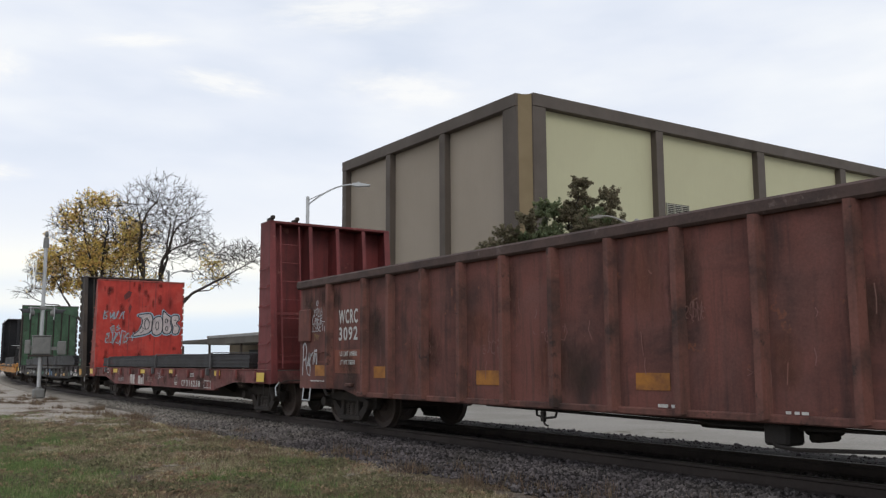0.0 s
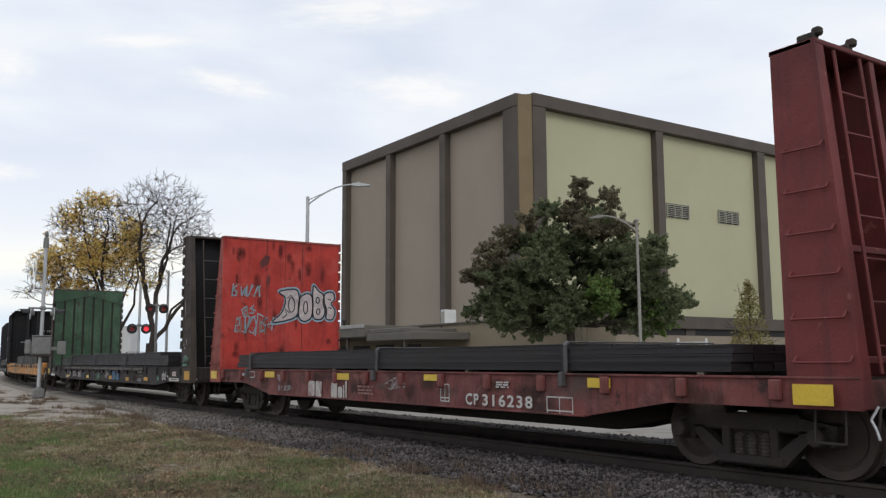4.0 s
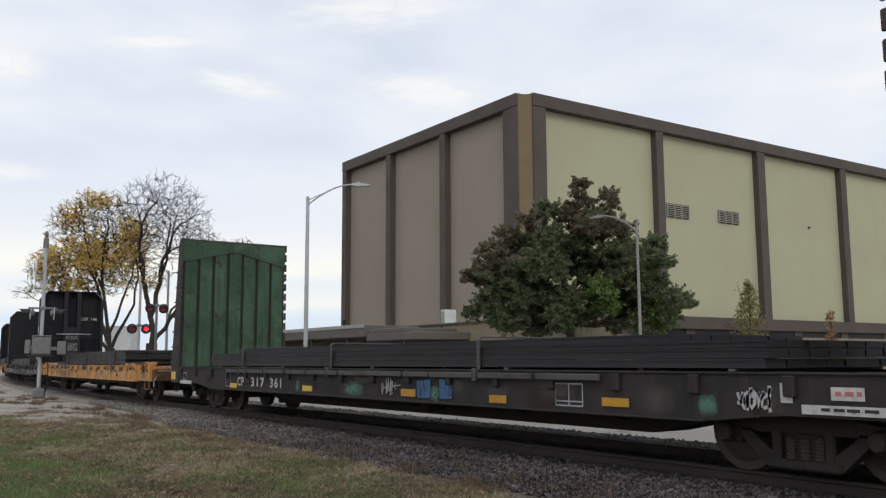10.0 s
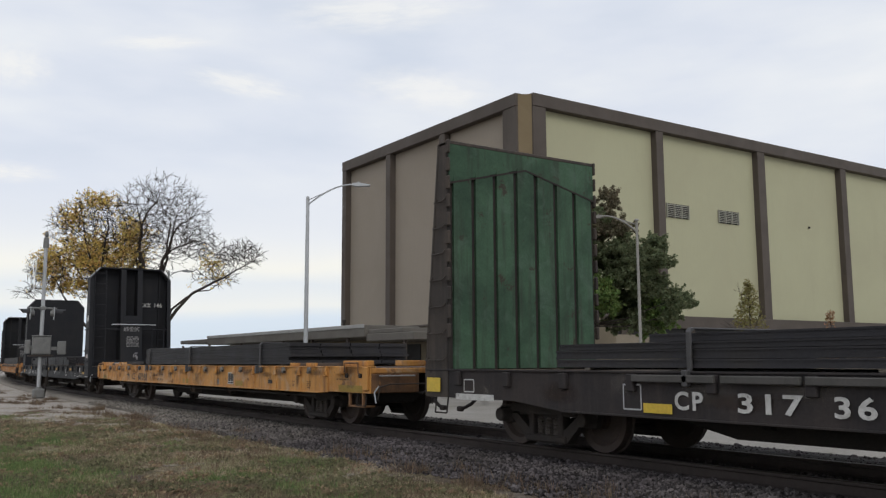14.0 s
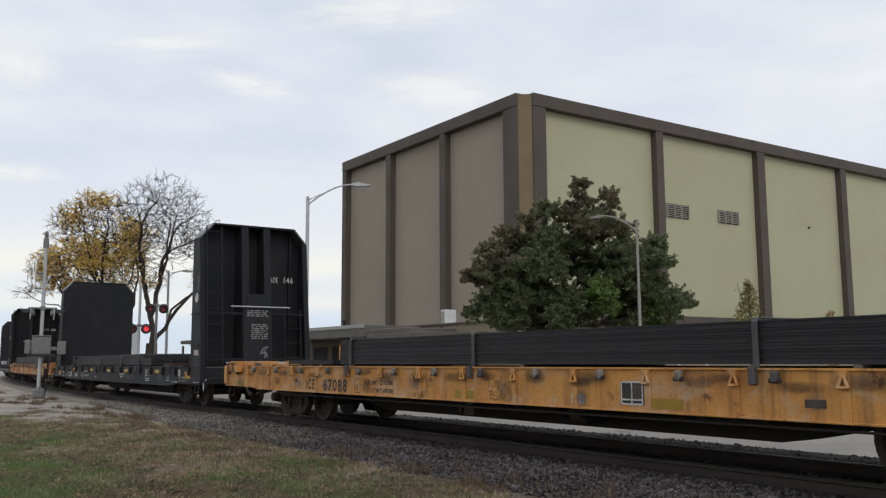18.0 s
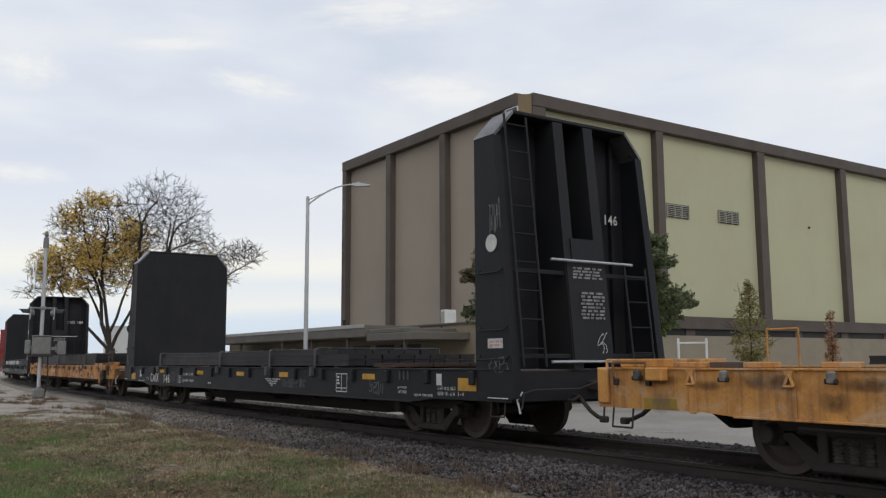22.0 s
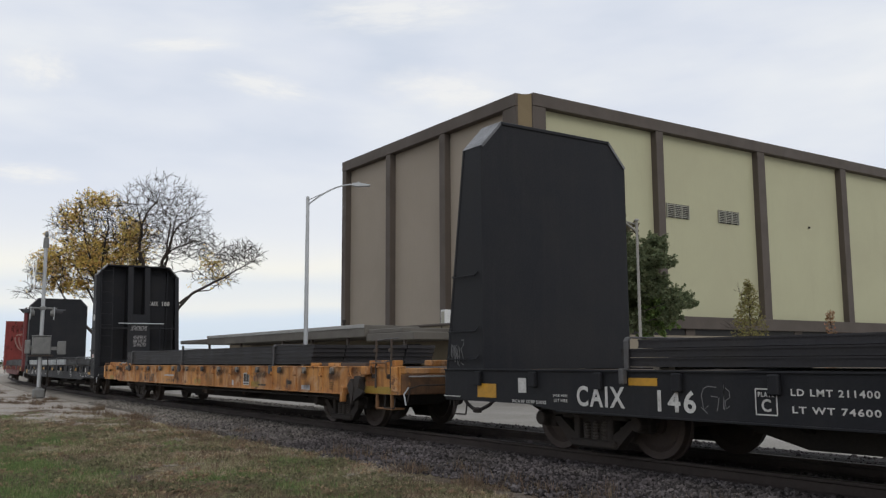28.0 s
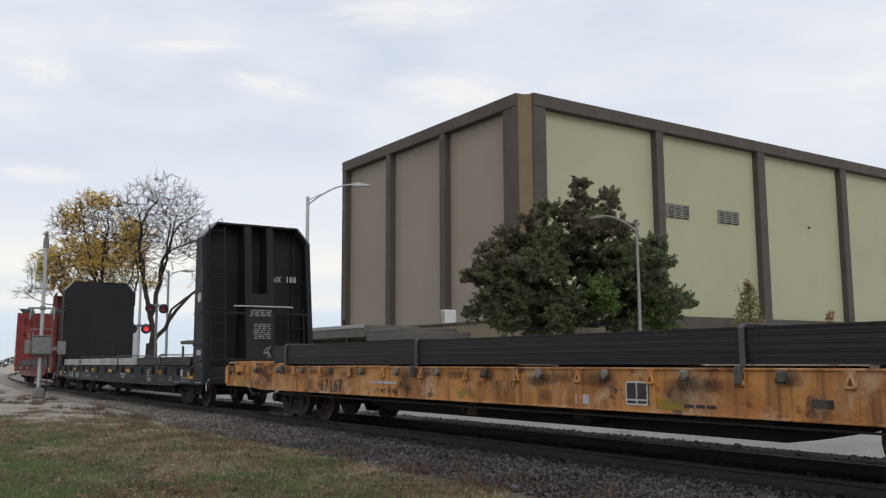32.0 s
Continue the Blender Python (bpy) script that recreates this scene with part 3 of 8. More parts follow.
def bars(rows, x0, x1, z0, z1, y, mat, parent, rng, facing="side", x_at=0.0, name="small_lettering"):
    """Rows of short plain bars for writing that cannot be read."""
    s = Shape()
    h = (z1 - z0) / rows
    if facing == "side":
        x0, x1 = x0 * ALONG[0], x1 * ALONG[0]
    for i in range(rows):
        x = x0 + rng.random() * 0.08 * (x1 - x0)
        while x < x1 - 0.02:
            w = min(rng.uniform(0.05, 0.16), x1 - x)
            a, b = z0 + i * h + h * 0.2, z0 + i * h + h * 0.8
            if facing == "side":
                s.box(x, x + w, y - 0.002, y + 0.002, a, b)
            else:
                s.box(x_at - 0.002, x_at + 0.002, x, x + w, a, b)
            x += w + rng.uniform(0.02, 0.05)
    return part(name, s, mat, parent, kind="stuff")


def stroke(pts, w, y, shape, facing="side", x_at=0.0):
    """A painted ribbon of width w through points on the side or the end face."""
    o = len(shape.v)
    n = len(pts)
    for k, (a, b) in enumerate(pts):
        (c, d), (e, f) = pts[max(0, k - 1)], pts[min(n - 1, k + 1)]
        dx, dz = e - c, f - d
        m = math.hypot(dx, dz) or 1.0
        ex, ez = -dz / m * w / 2, dx / m * w / 2
        for p, q in ((a + ex, b + ez), (a - ex, b - ez)):
            shape.v.append((p, y, q) if facing == "side" else (x_at, p, q))
    for k in range(n - 1):
        shape.f.append([o + 2 * k, o + 2 * k + 2, o + 2 * k + 3, o + 2 * k + 1])
    return shape


def rounded(pts, k=5):
    """A closed smooth curve through the points."""
    out, n = [], len(pts)
    for i in range(n):
        p0, p1, p2, p3 = pts[i - 1], pts[i], pts[(i + 1) % n], pts[(i + 2) % n]
        for j in range(k):
            t = j / k
            out.append(tuple(0.5 * (2 * b + (c - a) * t + (2 * a - 5 * b + 4 * c - d) * t * t + (3 * b - a - 3 * c + d) * t ** 3) for a, b, c, d in zip(p0, p1, p2, p3)))
    return out


def scribble(x0, x1, z0, z1, n, rng):
    """A run of looping, uneven hand strokes from one side to the other."""
    pts, w = [], (x1 - x0) / n
    ph = rng.random() * 6.28
    for i in range(n * 5):
        u = i / (n * 5 - 1)
        k = 0.75 + 0.25 * math.sin(ph + i * 0.37)
        pts.append((x0 + (x1 - x0) * u + 0.9 * w * math.sin(i * 1.26 + ph), (z0 + z1) / 2 + (z1 - z0) / 2 * k * math.cos(i * 0.97 + 0.7 * math.sin(i * 0.31 + ph))))
    return pts


GLYPHS = (((0, 1), (0.35, 0.45), (0.8, 1.0)), ((0.35, 0.45), (0.2, -0.1)), ((0.1, 0.1), (0.0, 0.6), (0.35, 0.95), (0.75, 0.7), (0.7, 0.2), (0.35, 0.0), (0.1, 0.1)), ((0, 0), (0.3, 1.0), (0.45, 1.0), (0.75, 0)), ((0.1, 0.35), (0.65, 0.4)), ((0.75, 0.9), (0.3, 1.0), (0.0, 0.5), (0.25, 0.0), (0.8, 0.15)), ((0.1, 0), (0.15, 1.05)), ((0.1, 0.5), (0.7, 0.55)), ((0.1, 1.0), (0.7, 0.95), (0.6, 0.6), (0.15, 0.5), (0.7, 0.1)), ((0, 0.1), (0.6, 0.0), (0.65, 0.45), (0.1, 0.55), (0.15, 0.95), (0.7, 1.0)), ((0.0, 0.95), (0.8, 1.05)), ((0.4, 1.0), (0.35, 0.0), (0.2, -0.1)))


def tag(x0, x1, z0, z1, n, w, y, shape, rng, facing="side", x_at=0.0, slant=0.15):
    """A hand-sprayed tag: n letter-like signs of separate thin strokes, uneven in size and height."""
    step = (x1 - x0) / n
    for i in range(n):
        size, up = rng.uniform(0.8, 1.25), rng.uniform(-0.15, 0.15)
        for _ in range(2):
            flip, turn = rng.random() < 0.5, rng.random() < 0.5
            pts = []
            for u, v in GLYPHS[rng.randrange(len(GLYPHS))]:
                u, v = (1 - u if flip else u) + rng.gauss(0, 0.06), (1 - v if turn else v) + rng.gauss(0, 0.06)
                pts.append((x0 + step * (i + 1.15 * u * size + slant * v), z0 + (z1 - z0) * (up + v * size)))
            stroke(pts, w, y, shape, facing, x_at)
    return shape


SCRIPT = {"O": (((0.5, 1), (0.1, 0.75), (0.1, 0.25), (0.5, 0), (0.9, 0.25), (0.9, 0.75), (0.45, 1)),), "Y": (((0, 1), (0.45, 0.5)), ((1, 1.05), (0.45, 0.5), (0.2, -0.1))), "V": (((0, 1), (0.45, 0), (0.8, 1.05)),), "A": (((0, 0), (0.5, 1.1), (0.95, 0)), ((0.2, 0.4), (0.85, 0.45)))}
SCRIPT.update({"C": (((0.95, 0.95), (0.45, 1.1), (0.0, 0.55), (0.3, -0.05), (0.95, 0.1)),), "M": (((0, 0), (0.15, 0.8), (0.5, 0.2), (0.8, 0.8), (1, 0)),), "E": (((0.9, 0.9), (0.3, 1), (0.05, 0.5), (0.3, 0), (0.95, 0.1)), ((0.1, 0.5), (0.7, 0.55))), "R": (((0.1, 0), (0.2, 1)), ((0.0, 0.9), (0.6, 1.1), (0.8, 0.75), (0.2, 0.5), (0.95, 0)))})
SCRIPT.update({"I": (((0.1, 1), (0.9, 1.05)), ((0.5, 1), (0.45, 0)), ((0.0, -0.05), (0.9, 0.05))), "S": (((0.95, 0.9), (0.4, 1.05), (0.15, 0.7), (0.8, 0.4), (0.6, 0), (0.0, 0.1)),), "B": (((0.1, 0), (0.2, 1)), ((0.1, 1), (0.8, 0.9), (0.25, 0.55), (0.95, 0.25), (0.05, 0.0))), "1": (((0.1, 0.6), (0.6, 1), (0.5, 0)),), "6": (((0.8, 1), (0.2, 0.5), (0.3, 0), (0.8, 0.1), (0.7, 0.45), (0.3, 0.4)),)})
SCRIPT.update({"P": (((0.15, -0.2), (0.2, 1)), ((0.0, 0.9), (0.5, 1.1), (0.95, 0.85), (0.8, 0.5), (0.2, 0.45))), "u": (((0.05, 0.7), (0.1, 0.1), (0.5, 0.05), (0.75, 0.4), (0.85, 0.75), (0.85, 0.0)),), "r": (((0.1, 0), (0.25, 0.7), (0.35, 0.55), (0.9, 0.75)),), "m": (((0.0, 0), (0.15, 0.7), (0.35, 0.75), (0.4, 0.1), (0.55, 0.7), (0.8, 0.75), (0.95, 0.0)),)})


def hand(word, x0, x1, z0, z1, w, y, shape, rng, rise=0.0, lean=0.1):
    """A word in quick hand-drawn strokes between x0 and x1 on a side wall."""
    step = (x1 - x0) / len(word)
    for i, letter in enumerate(word):
        up = rng.uniform(-0.08, 0.08) + rise * i
        for line in SCRIPT.get(letter, ()):
            pts = [(x0 + step * (i + 0.86 * u + lean * v), z0 + (z1 - z0) * (v + up)) for u, v in line]
            if len(pts) > 3:
                smooth = rounded(pts)
                pts = smooth[:1 + 5 * (len(pts) - 1)]
            stroke(pts, w, y, shape)
    return shape


# ---- the line: a straight that eases into a curve at its far end ----
RAIL_Z, TRACK_Y = 0.30, 9.35


def track_y(x):
    return TRACK_Y + max(0.0, -26.0 - x) ** 2 / 1000.0


def run(t):
    """Metres that the train has gone after t seconds; it slows a little on the way."""
    return 3.3956 * t - 0.000266 * t * t - 0.000116 * t ** 3


def ground_sheet():
    s = Shape()
    xs = [-3000, -600, -200, -120] + [-100 + 4 * i for i in range(29)] + [40, 120, 600, 3000]
    ys = [-3000, -600, -100, -30, -8, -2, 1, 3, 4, 5, 5.6, 6.2, 6.8, 7.4, 12, 20, 60, 200, 900, 3000]
    for x in xs:
        for y in ys:
            near = -60 < x < 16 and 0 < y < 7
            s.v.append((x, y, 0.035 * noise.noise((x * 0.7, y * 0.9, 3.1)) if near else 0.0))
    n = len(ys)
    for i in range(len(xs) - 1):
        for j in range(n - 1):
            s.f.append([i * n + j, (i + 1) * n + j, (i + 1) * n + j + 1, i * n + j + 1])
    whole("ground", s, GROUND, "patchy autumn grass, straw and bare gravel beside the railway", "ground", kind="structure")


ground_sheet()

# pale yard behind the railway, with slab joints
lot = Shape()
lot.v = [(-140, 11.6, 0.05), (70, 11.6, 0.05), (70, 90, 0.05), (-140, 90, 0.05)]
lot.f = [[0, 1, 2, 3]]
whole("pavement", lot, LOT, "pale worn concrete yard with gravel and weeds along its edge", "pavement", kind="structure")


def ballast_bed():
    s = Shape()
    xs = [-200 + 2 * i for i in range(166)]
    prof = [(-2.95, -0.05), (-2.35, 0.03), (-1.65, 0.11), (-1.3, 0.13), (1.3, 0.14), (1.65, 0.235), (2.1, 0.23), (2.6, 0.0)]
    for x in xs:
        for y, z in prof:
            far = min(1.0, max(0.0, (-20.0 - x) / 9.0))
            yy = max(y, -2.95 + 1.15 * far + (y + 2.95) * 0.05) if y < -1.65 else y
            s.v.append((x, track_y(x) + yy + 0.06 * noise.noise((x * 0.8, y, 0)), z + 0.02 * noise.noise((x, y * 2, 5))))
    n = len(prof)
    for i in range(len(xs) - 1):
        for j in range(n - 1):
            s.f.append([i * n + j, (i + 1) * n + j, (i + 1) * n + j + 1, i * n + j + 1])
    whole("ballast_bed", s, BALLAST, "dark crushed-stone bed under the railway track", "ballast", kind="structure")


ballast_bed()


def rail(side):
    """One rail: foot, web and rounded head, with a bright running band."""
    y0 = side * 0.7525
    r = thing("rail", "worn steel running rail with a rusty web", "rail", kind="structure")
    prof = [(-0.07, -0.17), (0.07, -0.17), (0.07, -0.155), (0.012, -0.135), (0.010, -0.05), (0.036, -0.036), (0.036, -0.008), (0.026, -0.001), (-0.026, -0.001), (-0.036, -0.008), (-0.036, -0.036), (-0.010, -0.05), (-0.012, -0.135), (-0.07, -0.155)]
    xs = [-200 + 3.0 * i for i in range(111)]
    s, t = Shape(), Shape()
    n = len(prof)
    for x in xs:
        for y, z in prof:
            s.v.append((x, track_y(x) + y0 + y, RAIL_Z + z))
        t.v += [(x, track_y(x) + y0 + q, RAIL_Z + 0.003) for q in (-0.022, 0.022)]
    for i in range(len(xs) - 1):
        for j in range(n):
            s.f.append([i * n + j, (i + 1) * n + j, (i + 1) * n + (j + 1) % n, i * n + (j + 1) % n])
        t.f.append([2 * i, 2 * i + 2, 2 * i + 3, 2 * i + 1])
    part("rail_section", s, RAILSIDE, r)
    part("running_band", t, TREAD, r, "polished band on the rail head")


rail(-1)
rail(1)


# ---- the train ----
def car_pose(centre, half, t):
    """The pose of a car whose trucks stand half metres either side of its middle, at t seconds."""
    x = centre + run(t)
    ya, yb = track_y(x - half), track_y(x + half)
    return pose(x, (ya + yb) / 2, RAIL_Z, 0, 0, math.degrees(math.atan2(yb - ya, 2 * half)))


MOVES, ROLLS = [], []


def wheelset(car, x, r):
    s = Shape().tube((0, -1.06, 0), (0, 1.06, 0), 0.075, n=10)
    ob = part("wheelset", s, WHEEL, car)
    ob.matrix_basis = pose(x, 0, r)
    for side in (-1, 1):
        prof = [(0.08, 0.86), (0.13, 0.85), (0.14, 0.80), (r * 0.70, 0.765), (r * 0.80, 0.82), (r * 0.985, 0.825), (r, 0.81), (r + 0.004, 0.73), (r + 0.028, 0.715), (r + 0.028, 0.69), (r * 0.80, 0.688), (r * 0.7, 0.71), (0.13, 0.70), (0.08, 0.68)]
        w = Shape().lathe([(a, side * b) for a, b in prof], (0, 0, 0), 28)
        part("wheel", w, WHEEL, ob)
    ROLLS.append((ob, x, r))


TRUCK_MESH = {}


def truck(car, x, r=0.45, base=1.76):
    """A two-axle freight truck: bolster, cast side frames with springs, bearing caps, brake beams."""
    h = base / 2
    b = part("truck", Shape().box(-0.19, 0.19, -1.02, 1.02, 0.44, 0.62, 0.03).box(-0.35, 0.35, -0.3, 0.3, 0.58, 0.72, 0.03), TRUCK, car, "grimy two-axle freight truck")
    b.matrix_basis = pose(x, 0, 0)
    if "frame" not in TRUCK_MESH:
        s = Shape()
        for y in (0,):
            s.box(-0.62, 0.62, -0.07, 0.07, 0.46, 0.66, 0.025).box(-0.26, 0.26, 0.0, 0.06, 0.18, 0.5)
            for q in (-1, 1):
                s.prism([(q * 0.60, 0.50), (q * 0.60, 0.625), (q * (h + 0.16), 0.565), (q * (h + 0.16), 0.47)], 1, -0.065, 0.065)
                s.prism([(q * (h - 0.06), 0.47), (q * (h - 0.24), 0.47), (q * 0.28, 0.215), (q * 0.28, 0.11), (q * 0.42, 0.10)], 1, -0.065, 0.065)
                s.box(q * 0.31 - 0.055, q * 0.31 + 0.055, -0.08, 0.08, 0.18, 0.52, 0.015)
                s.box(q * h - 0.13, q * h + 0.13, -0.08, 0.06, 0.33, 0.49, 0.025)
            s.box(-0.43, 0.43, -0.10, 0.10, 0.095, 0.20, 0.025)
        TRUCK_MESH["frame"] = s.mesh("side_frame", TRUCK)
        coil = [(0.02, 0.19)]
        for i in range(6):
            z = 0.2 + i * 0.038
            coil += [(0.045, z), (0.062, z + 0.008), (0.062, z + 0.018), (0.045, z + 0.026)]
        sp = Shape().lathe(coil + [(0.02, 0.435)], (0, 0, 0), 10)
        sp.v = [(x, z, y) for x, y, z in sp.v]
        TRUCK_MESH["spring"] = sp.mesh("spring", SPRING)
        TRUCK_MESH["cap"] = Shape().lathe([(0.02, -0.12), (0.085, -0.12), (0.10, -0.10), (0.105, 0.0), (0.125, 0.03), (0.125, 0.06)], (0, 0, 0), 14).mesh("bearing_cap", TRUCK)
    for side in (-1, 1):
        fr = new("side_frame", TRUCK_MESH["frame"])
        fr.parent, fr.matrix_basis = b, pose(0, side * 1.0, 0, 0, 0, 0 if side < 0 else 180)
        for q in (-0.17, 0.0, 0.17):
            o = new("spring", TRUCK_MESH["spring"])
            o.parent, o.matrix_basis = b, pose(q, side * 1.0, 0)
        for q in (-h, h):
            o = new("bearing_cap", TRUCK_MESH["cap"])
            o.parent, o.matrix_basis = b, pose(q, side * 1.10, r, 0, 0, 0 if side < 0 else 180)
    for q in (-1, 1):
        part("brake_beam", Shape().box(q * 0.36 - 0.04, q * 0.36 + 0.04, -0.7, 0.7, 0.30, 0.38, 0.01), TRUCK, b)
    wheelset(car, x - h, r)
    wheelset(car, x + h, r)


def coupler(car, x_end, d):
    """Coupler, draft pocket, air hose and cut lever beyond the end at x_end; d is the outward direction."""
    s = Shape().box(min(x_end - d * 0.2, x_end + d * 0.42), max(x_end - d * 0.2, x_end + d * 0.42), -0.09, 0.09, 0.78, 0.95, 0.03)
    s.box(min(x_end + d * 0.36, x_end + d * 0.66), max(x_end + d * 0.36, x_end + d * 0.66), -0.17, 0.14, 0.74, 1.0, 0.05)
    part("coupler", s, TRUCK, car)
    pts = [(x_end - d * 0.05, -0.34, 0.74), (x_end + d * 0.08, -0.36, 0.72), (x_end + d * 0.2, -0.38, 0.64), (x_end + d * 0.38, -0.4, 0.51), (x_end + d * 0.55, -0.42, 0.44), (x_end + d * 0.68, -0.42, 0.42)]
    part("air_hose", Shape().path(pts, 0.03), UNDER, car)
    part("hose_coupling", Shape().box(min(x_end + d * 0.6, x_end + d * 0.74), max(x_end + d * 0.6, x_end + d * 0.74), -0.47, -0.38, 0.37, 0.46, 0.02), TRUCK, car)
    part("end_pipe", Shape().path([(x_end - d * 0.3, -0.5, 0.66), (x_end + d * 0.1, -0.48, 0.66), (x_end + d * 0.16, -0.4, 0.72)], 0.025, 6), UNDER, car)
    lv = [(x_end + d * 0.06, -1.42, 0.55), (x_end + d * 0.07, -1.38, 0.78), (x_end + d * 0.12, -1.2, 0.83), (x_end + d * 0.16, -0.4, 0.83), (x_end + d * 0.3, -0.1, 0.95)]
    if d > 0:
        part("lever_handle", Shape().path([(x_end + 0.06, -1.40, 0.80), (x_end + 0.02, -1.47, 0.68), (x_end + 0.07, -1.48, 0.60), (x_end + 0.10, -1.48, 0.50)], 0.014, 6), GALV, car, "pale worn lever handle")
    part("cut_lever", Shape().path(lv, 0.012), TRUCK, car)


def grab(car, x0, x1, y, z, mat, drop=0.0, out=0.07):
    """A bent handhold bar on the near or far side."""
    o = y + (-out if y < 0 else out)
    part("handhold", Shape().path([(x0, y, z), (x0, o, z - drop), (x1, o, z - drop), (x1, y, z)], 0.012, 5), mat, car)


def bulkhead(car, xin, d, deck, top, w_top, w_bot, face, side, rib, chamfer=0.0, ribs=4, boards=0, teeth=True, half=1.564, ladder=None, low=0.42, flange_w=0.085, rods=False):
    """A braced end wall: face plate, tapered side plates, ribs, top cap, rungs and tie-down teeth."""
    hb = half
    b = part("bulkhead", Shape(), side, car)
    t = 0.06
    c = chamfer
    outline = [(-hb, deck), (hb, deck), (hb, top - c * 1.1), (hb - c, top), (-hb + c, top), (-hb, top - c * 1.1)] if c else [(-hb, deck), (hb, deck), (hb, top), (-hb, top)]
    if boards:
        part("backing_plate", Shape().prism(outline, 0, xin + d * 0.03, xin + d * 0.07), UNDER, b)
        n = boards
        w = (2 * hb - 0.06) / n
        for i in range(n):
            y0 = -hb + 0.03 + i * w
            peak = top - 0.62 + 0.34 * (1 - abs((i + 0.5) / n - 0.5) * 2)
            poly = [(y0 + 0.045, deck + 0.02), (y0 + w - 0.045, deck + 0.02), (y0 + w - 0.045, peak), (y0 + 0.045, peak)]
            part("board", Shape().prism(poly, 0, xin - d * 0.02, xin + d * 0.03), face, b)
        head = Shape()
        head.prism([(-hb, top - 0.66), (0, top - 0.28), (0, top), (-hb, top)], 0, xin - d * 0.012, xin + d * 0.03)
        head.prism([(hb, top - 0.66), (0, top - 0.28), (0, top), (hb, top)], 0, xin - d * 0.012, xin + d * 0.03)
        part("head_plate", head, face, b)
        part("seam", Shape().prism([(-hb, top - 0.70), (0, top - 0.32), (0, top - 0.29), (-hb, top - 0.67)], 0, xin - d * 0.026, xin).prism([(hb, top - 0.70), (0, top - 0.32), (0, top - 0.29), (hb, top - 0.67)], 0, xin - d * 0.026, xin), UNDER, b)
    else:
        part("face_plate", Shape().prism(outline, 0, xin, xin + d * t), face, b)
    zt = top - c * 1.1
    for y in (-hb, hb):
        q = 0.05 if y < 0 else -0.05
        poly = [(xin + d * t, deck - low), (xin + d * w_bot, deck - low), (xin + d * w_bot, deck + 0.04), (xin + d * w_top, zt), (xin + d * t, zt)]
        part("side_plate", Shape().prism(poly, 1, y, y + q), side, b)
        flange = Shape()
        e = 0.14 if y < 0 else -0.14
        flange.prism([(xin + d * (w_bot - 0.03), deck - low + 0.02), (xin + d * (w_bot + 0.012), deck - low + 0.02), (xin + d * (w_bot + 0.012), deck + 0.04), (xin + d * (w_top + 0.012), zt), (xin + d * (w_top - 0.03), zt), (xin + d * (w_bot - 0.03), deck + 0.04)], 1, y + (-0.006 if y < 0 else 0.006), y + e)
        part("side_flange", flange, side, b)
    for y in ribs if isinstance(ribs, tuple) else [-hb + (i + 1) * 2 * hb / (ribs + 1) for i in range(ribs)]:
        poly = [(xin + d * t, deck), (xin + d * w_bot, deck), (xin + d * w_top, top - 0.06), (xin + d * t, top - 0.06)]
        part("rib", Shape().prism(poly, 1, y - 0.012, y + 0.012), rib, b)
        cap = [(xin + d * (w_bot - 0.015), deck), (xin + d * (w_bot + 0.012), deck), (xin + d * (w_top + 0.012), top - 0.06), (xin + d * (w_top - 0.015), top - 0.06)]
        part("rib_flange", Shape().prism(cap, 1, y - flange_w, y + flange_w), rib, b)
    x0, x1 = sorted((xin - d * 0.02, xin + d * (w_top + 0.02)))
    capw = Shape().box(x0, x1, -hb + c, hb - c, top - 0.05, top + 0.01, 0.012)
    if c:
        for q in (-1, 1):
            # corner plates are black like the wall; their pale tone is painted sky sheen
            corner = Shape().prism([(q * (hb - c), top + 0.01), (q * (hb + 0.01), top - c * 1.1), (q * (hb - 0.03), top - c * 1.1 - 0.02), (q * (hb - c), top - 0.05)], 0, x0, x1)
            part("corner_cap", corner, CAPSHEEN, b, "black sloping corner plate paled to show sky sheen")
    part("top_cap", capw, side, b)
    for z in (deck + (top - deck) * 0.36, deck + (top - deck) * 0.04):
        f = 1 - (z - deck) / (top - deck)
        xo = xin + d * (w_top + (w_bot - w_top) * f - 0.1)
        if rods:
            continue
        part("cross_member", Shape().box(min(xo, xo + d * 0.06), max(xo, xo + d * 0.06), -hb + 0.05, hb - 0.05, z, z + 0.07, 0.01), rib, b)
    if teeth:
        n = 11
        for i in range(n):
            z = deck + 0.5 + i * (top - deck - 0.7) / (n - 1)
            for y in (hb,) if teeth == "far" else (-hb, hb):
                o = -0.045 if y < 0 else 0.045
                part("strap_anchor", Shape().box(min(xin - d * 0.05, xin + d * 0.04), max(xin - d * 0.05, xin + d * 0.04), min(y, y + o), max(y, y + o), z, z + 0.22, 0.015), side, b)
    n = 7
    for i in range(n):
        z = deck + 0.15 + i * 0.42
        f = 1 - (z - deck) / (top - deck)
        xo = w_top + (w_bot - w_top) * f
        if z < top - 0.9 and not (c and (z > 2.7 or i == 2)):
            xa, xb = xin + d * 0.12, xin + d * (xo - 0.06)
            part("rung", Shape().path([(xa, -hb, z + 0.06), (xa, -hb - 0.06, z), (xb, -hb - 0.06, z), (xb, -hb, z + 0.06)], 0.012, 5), side, b)
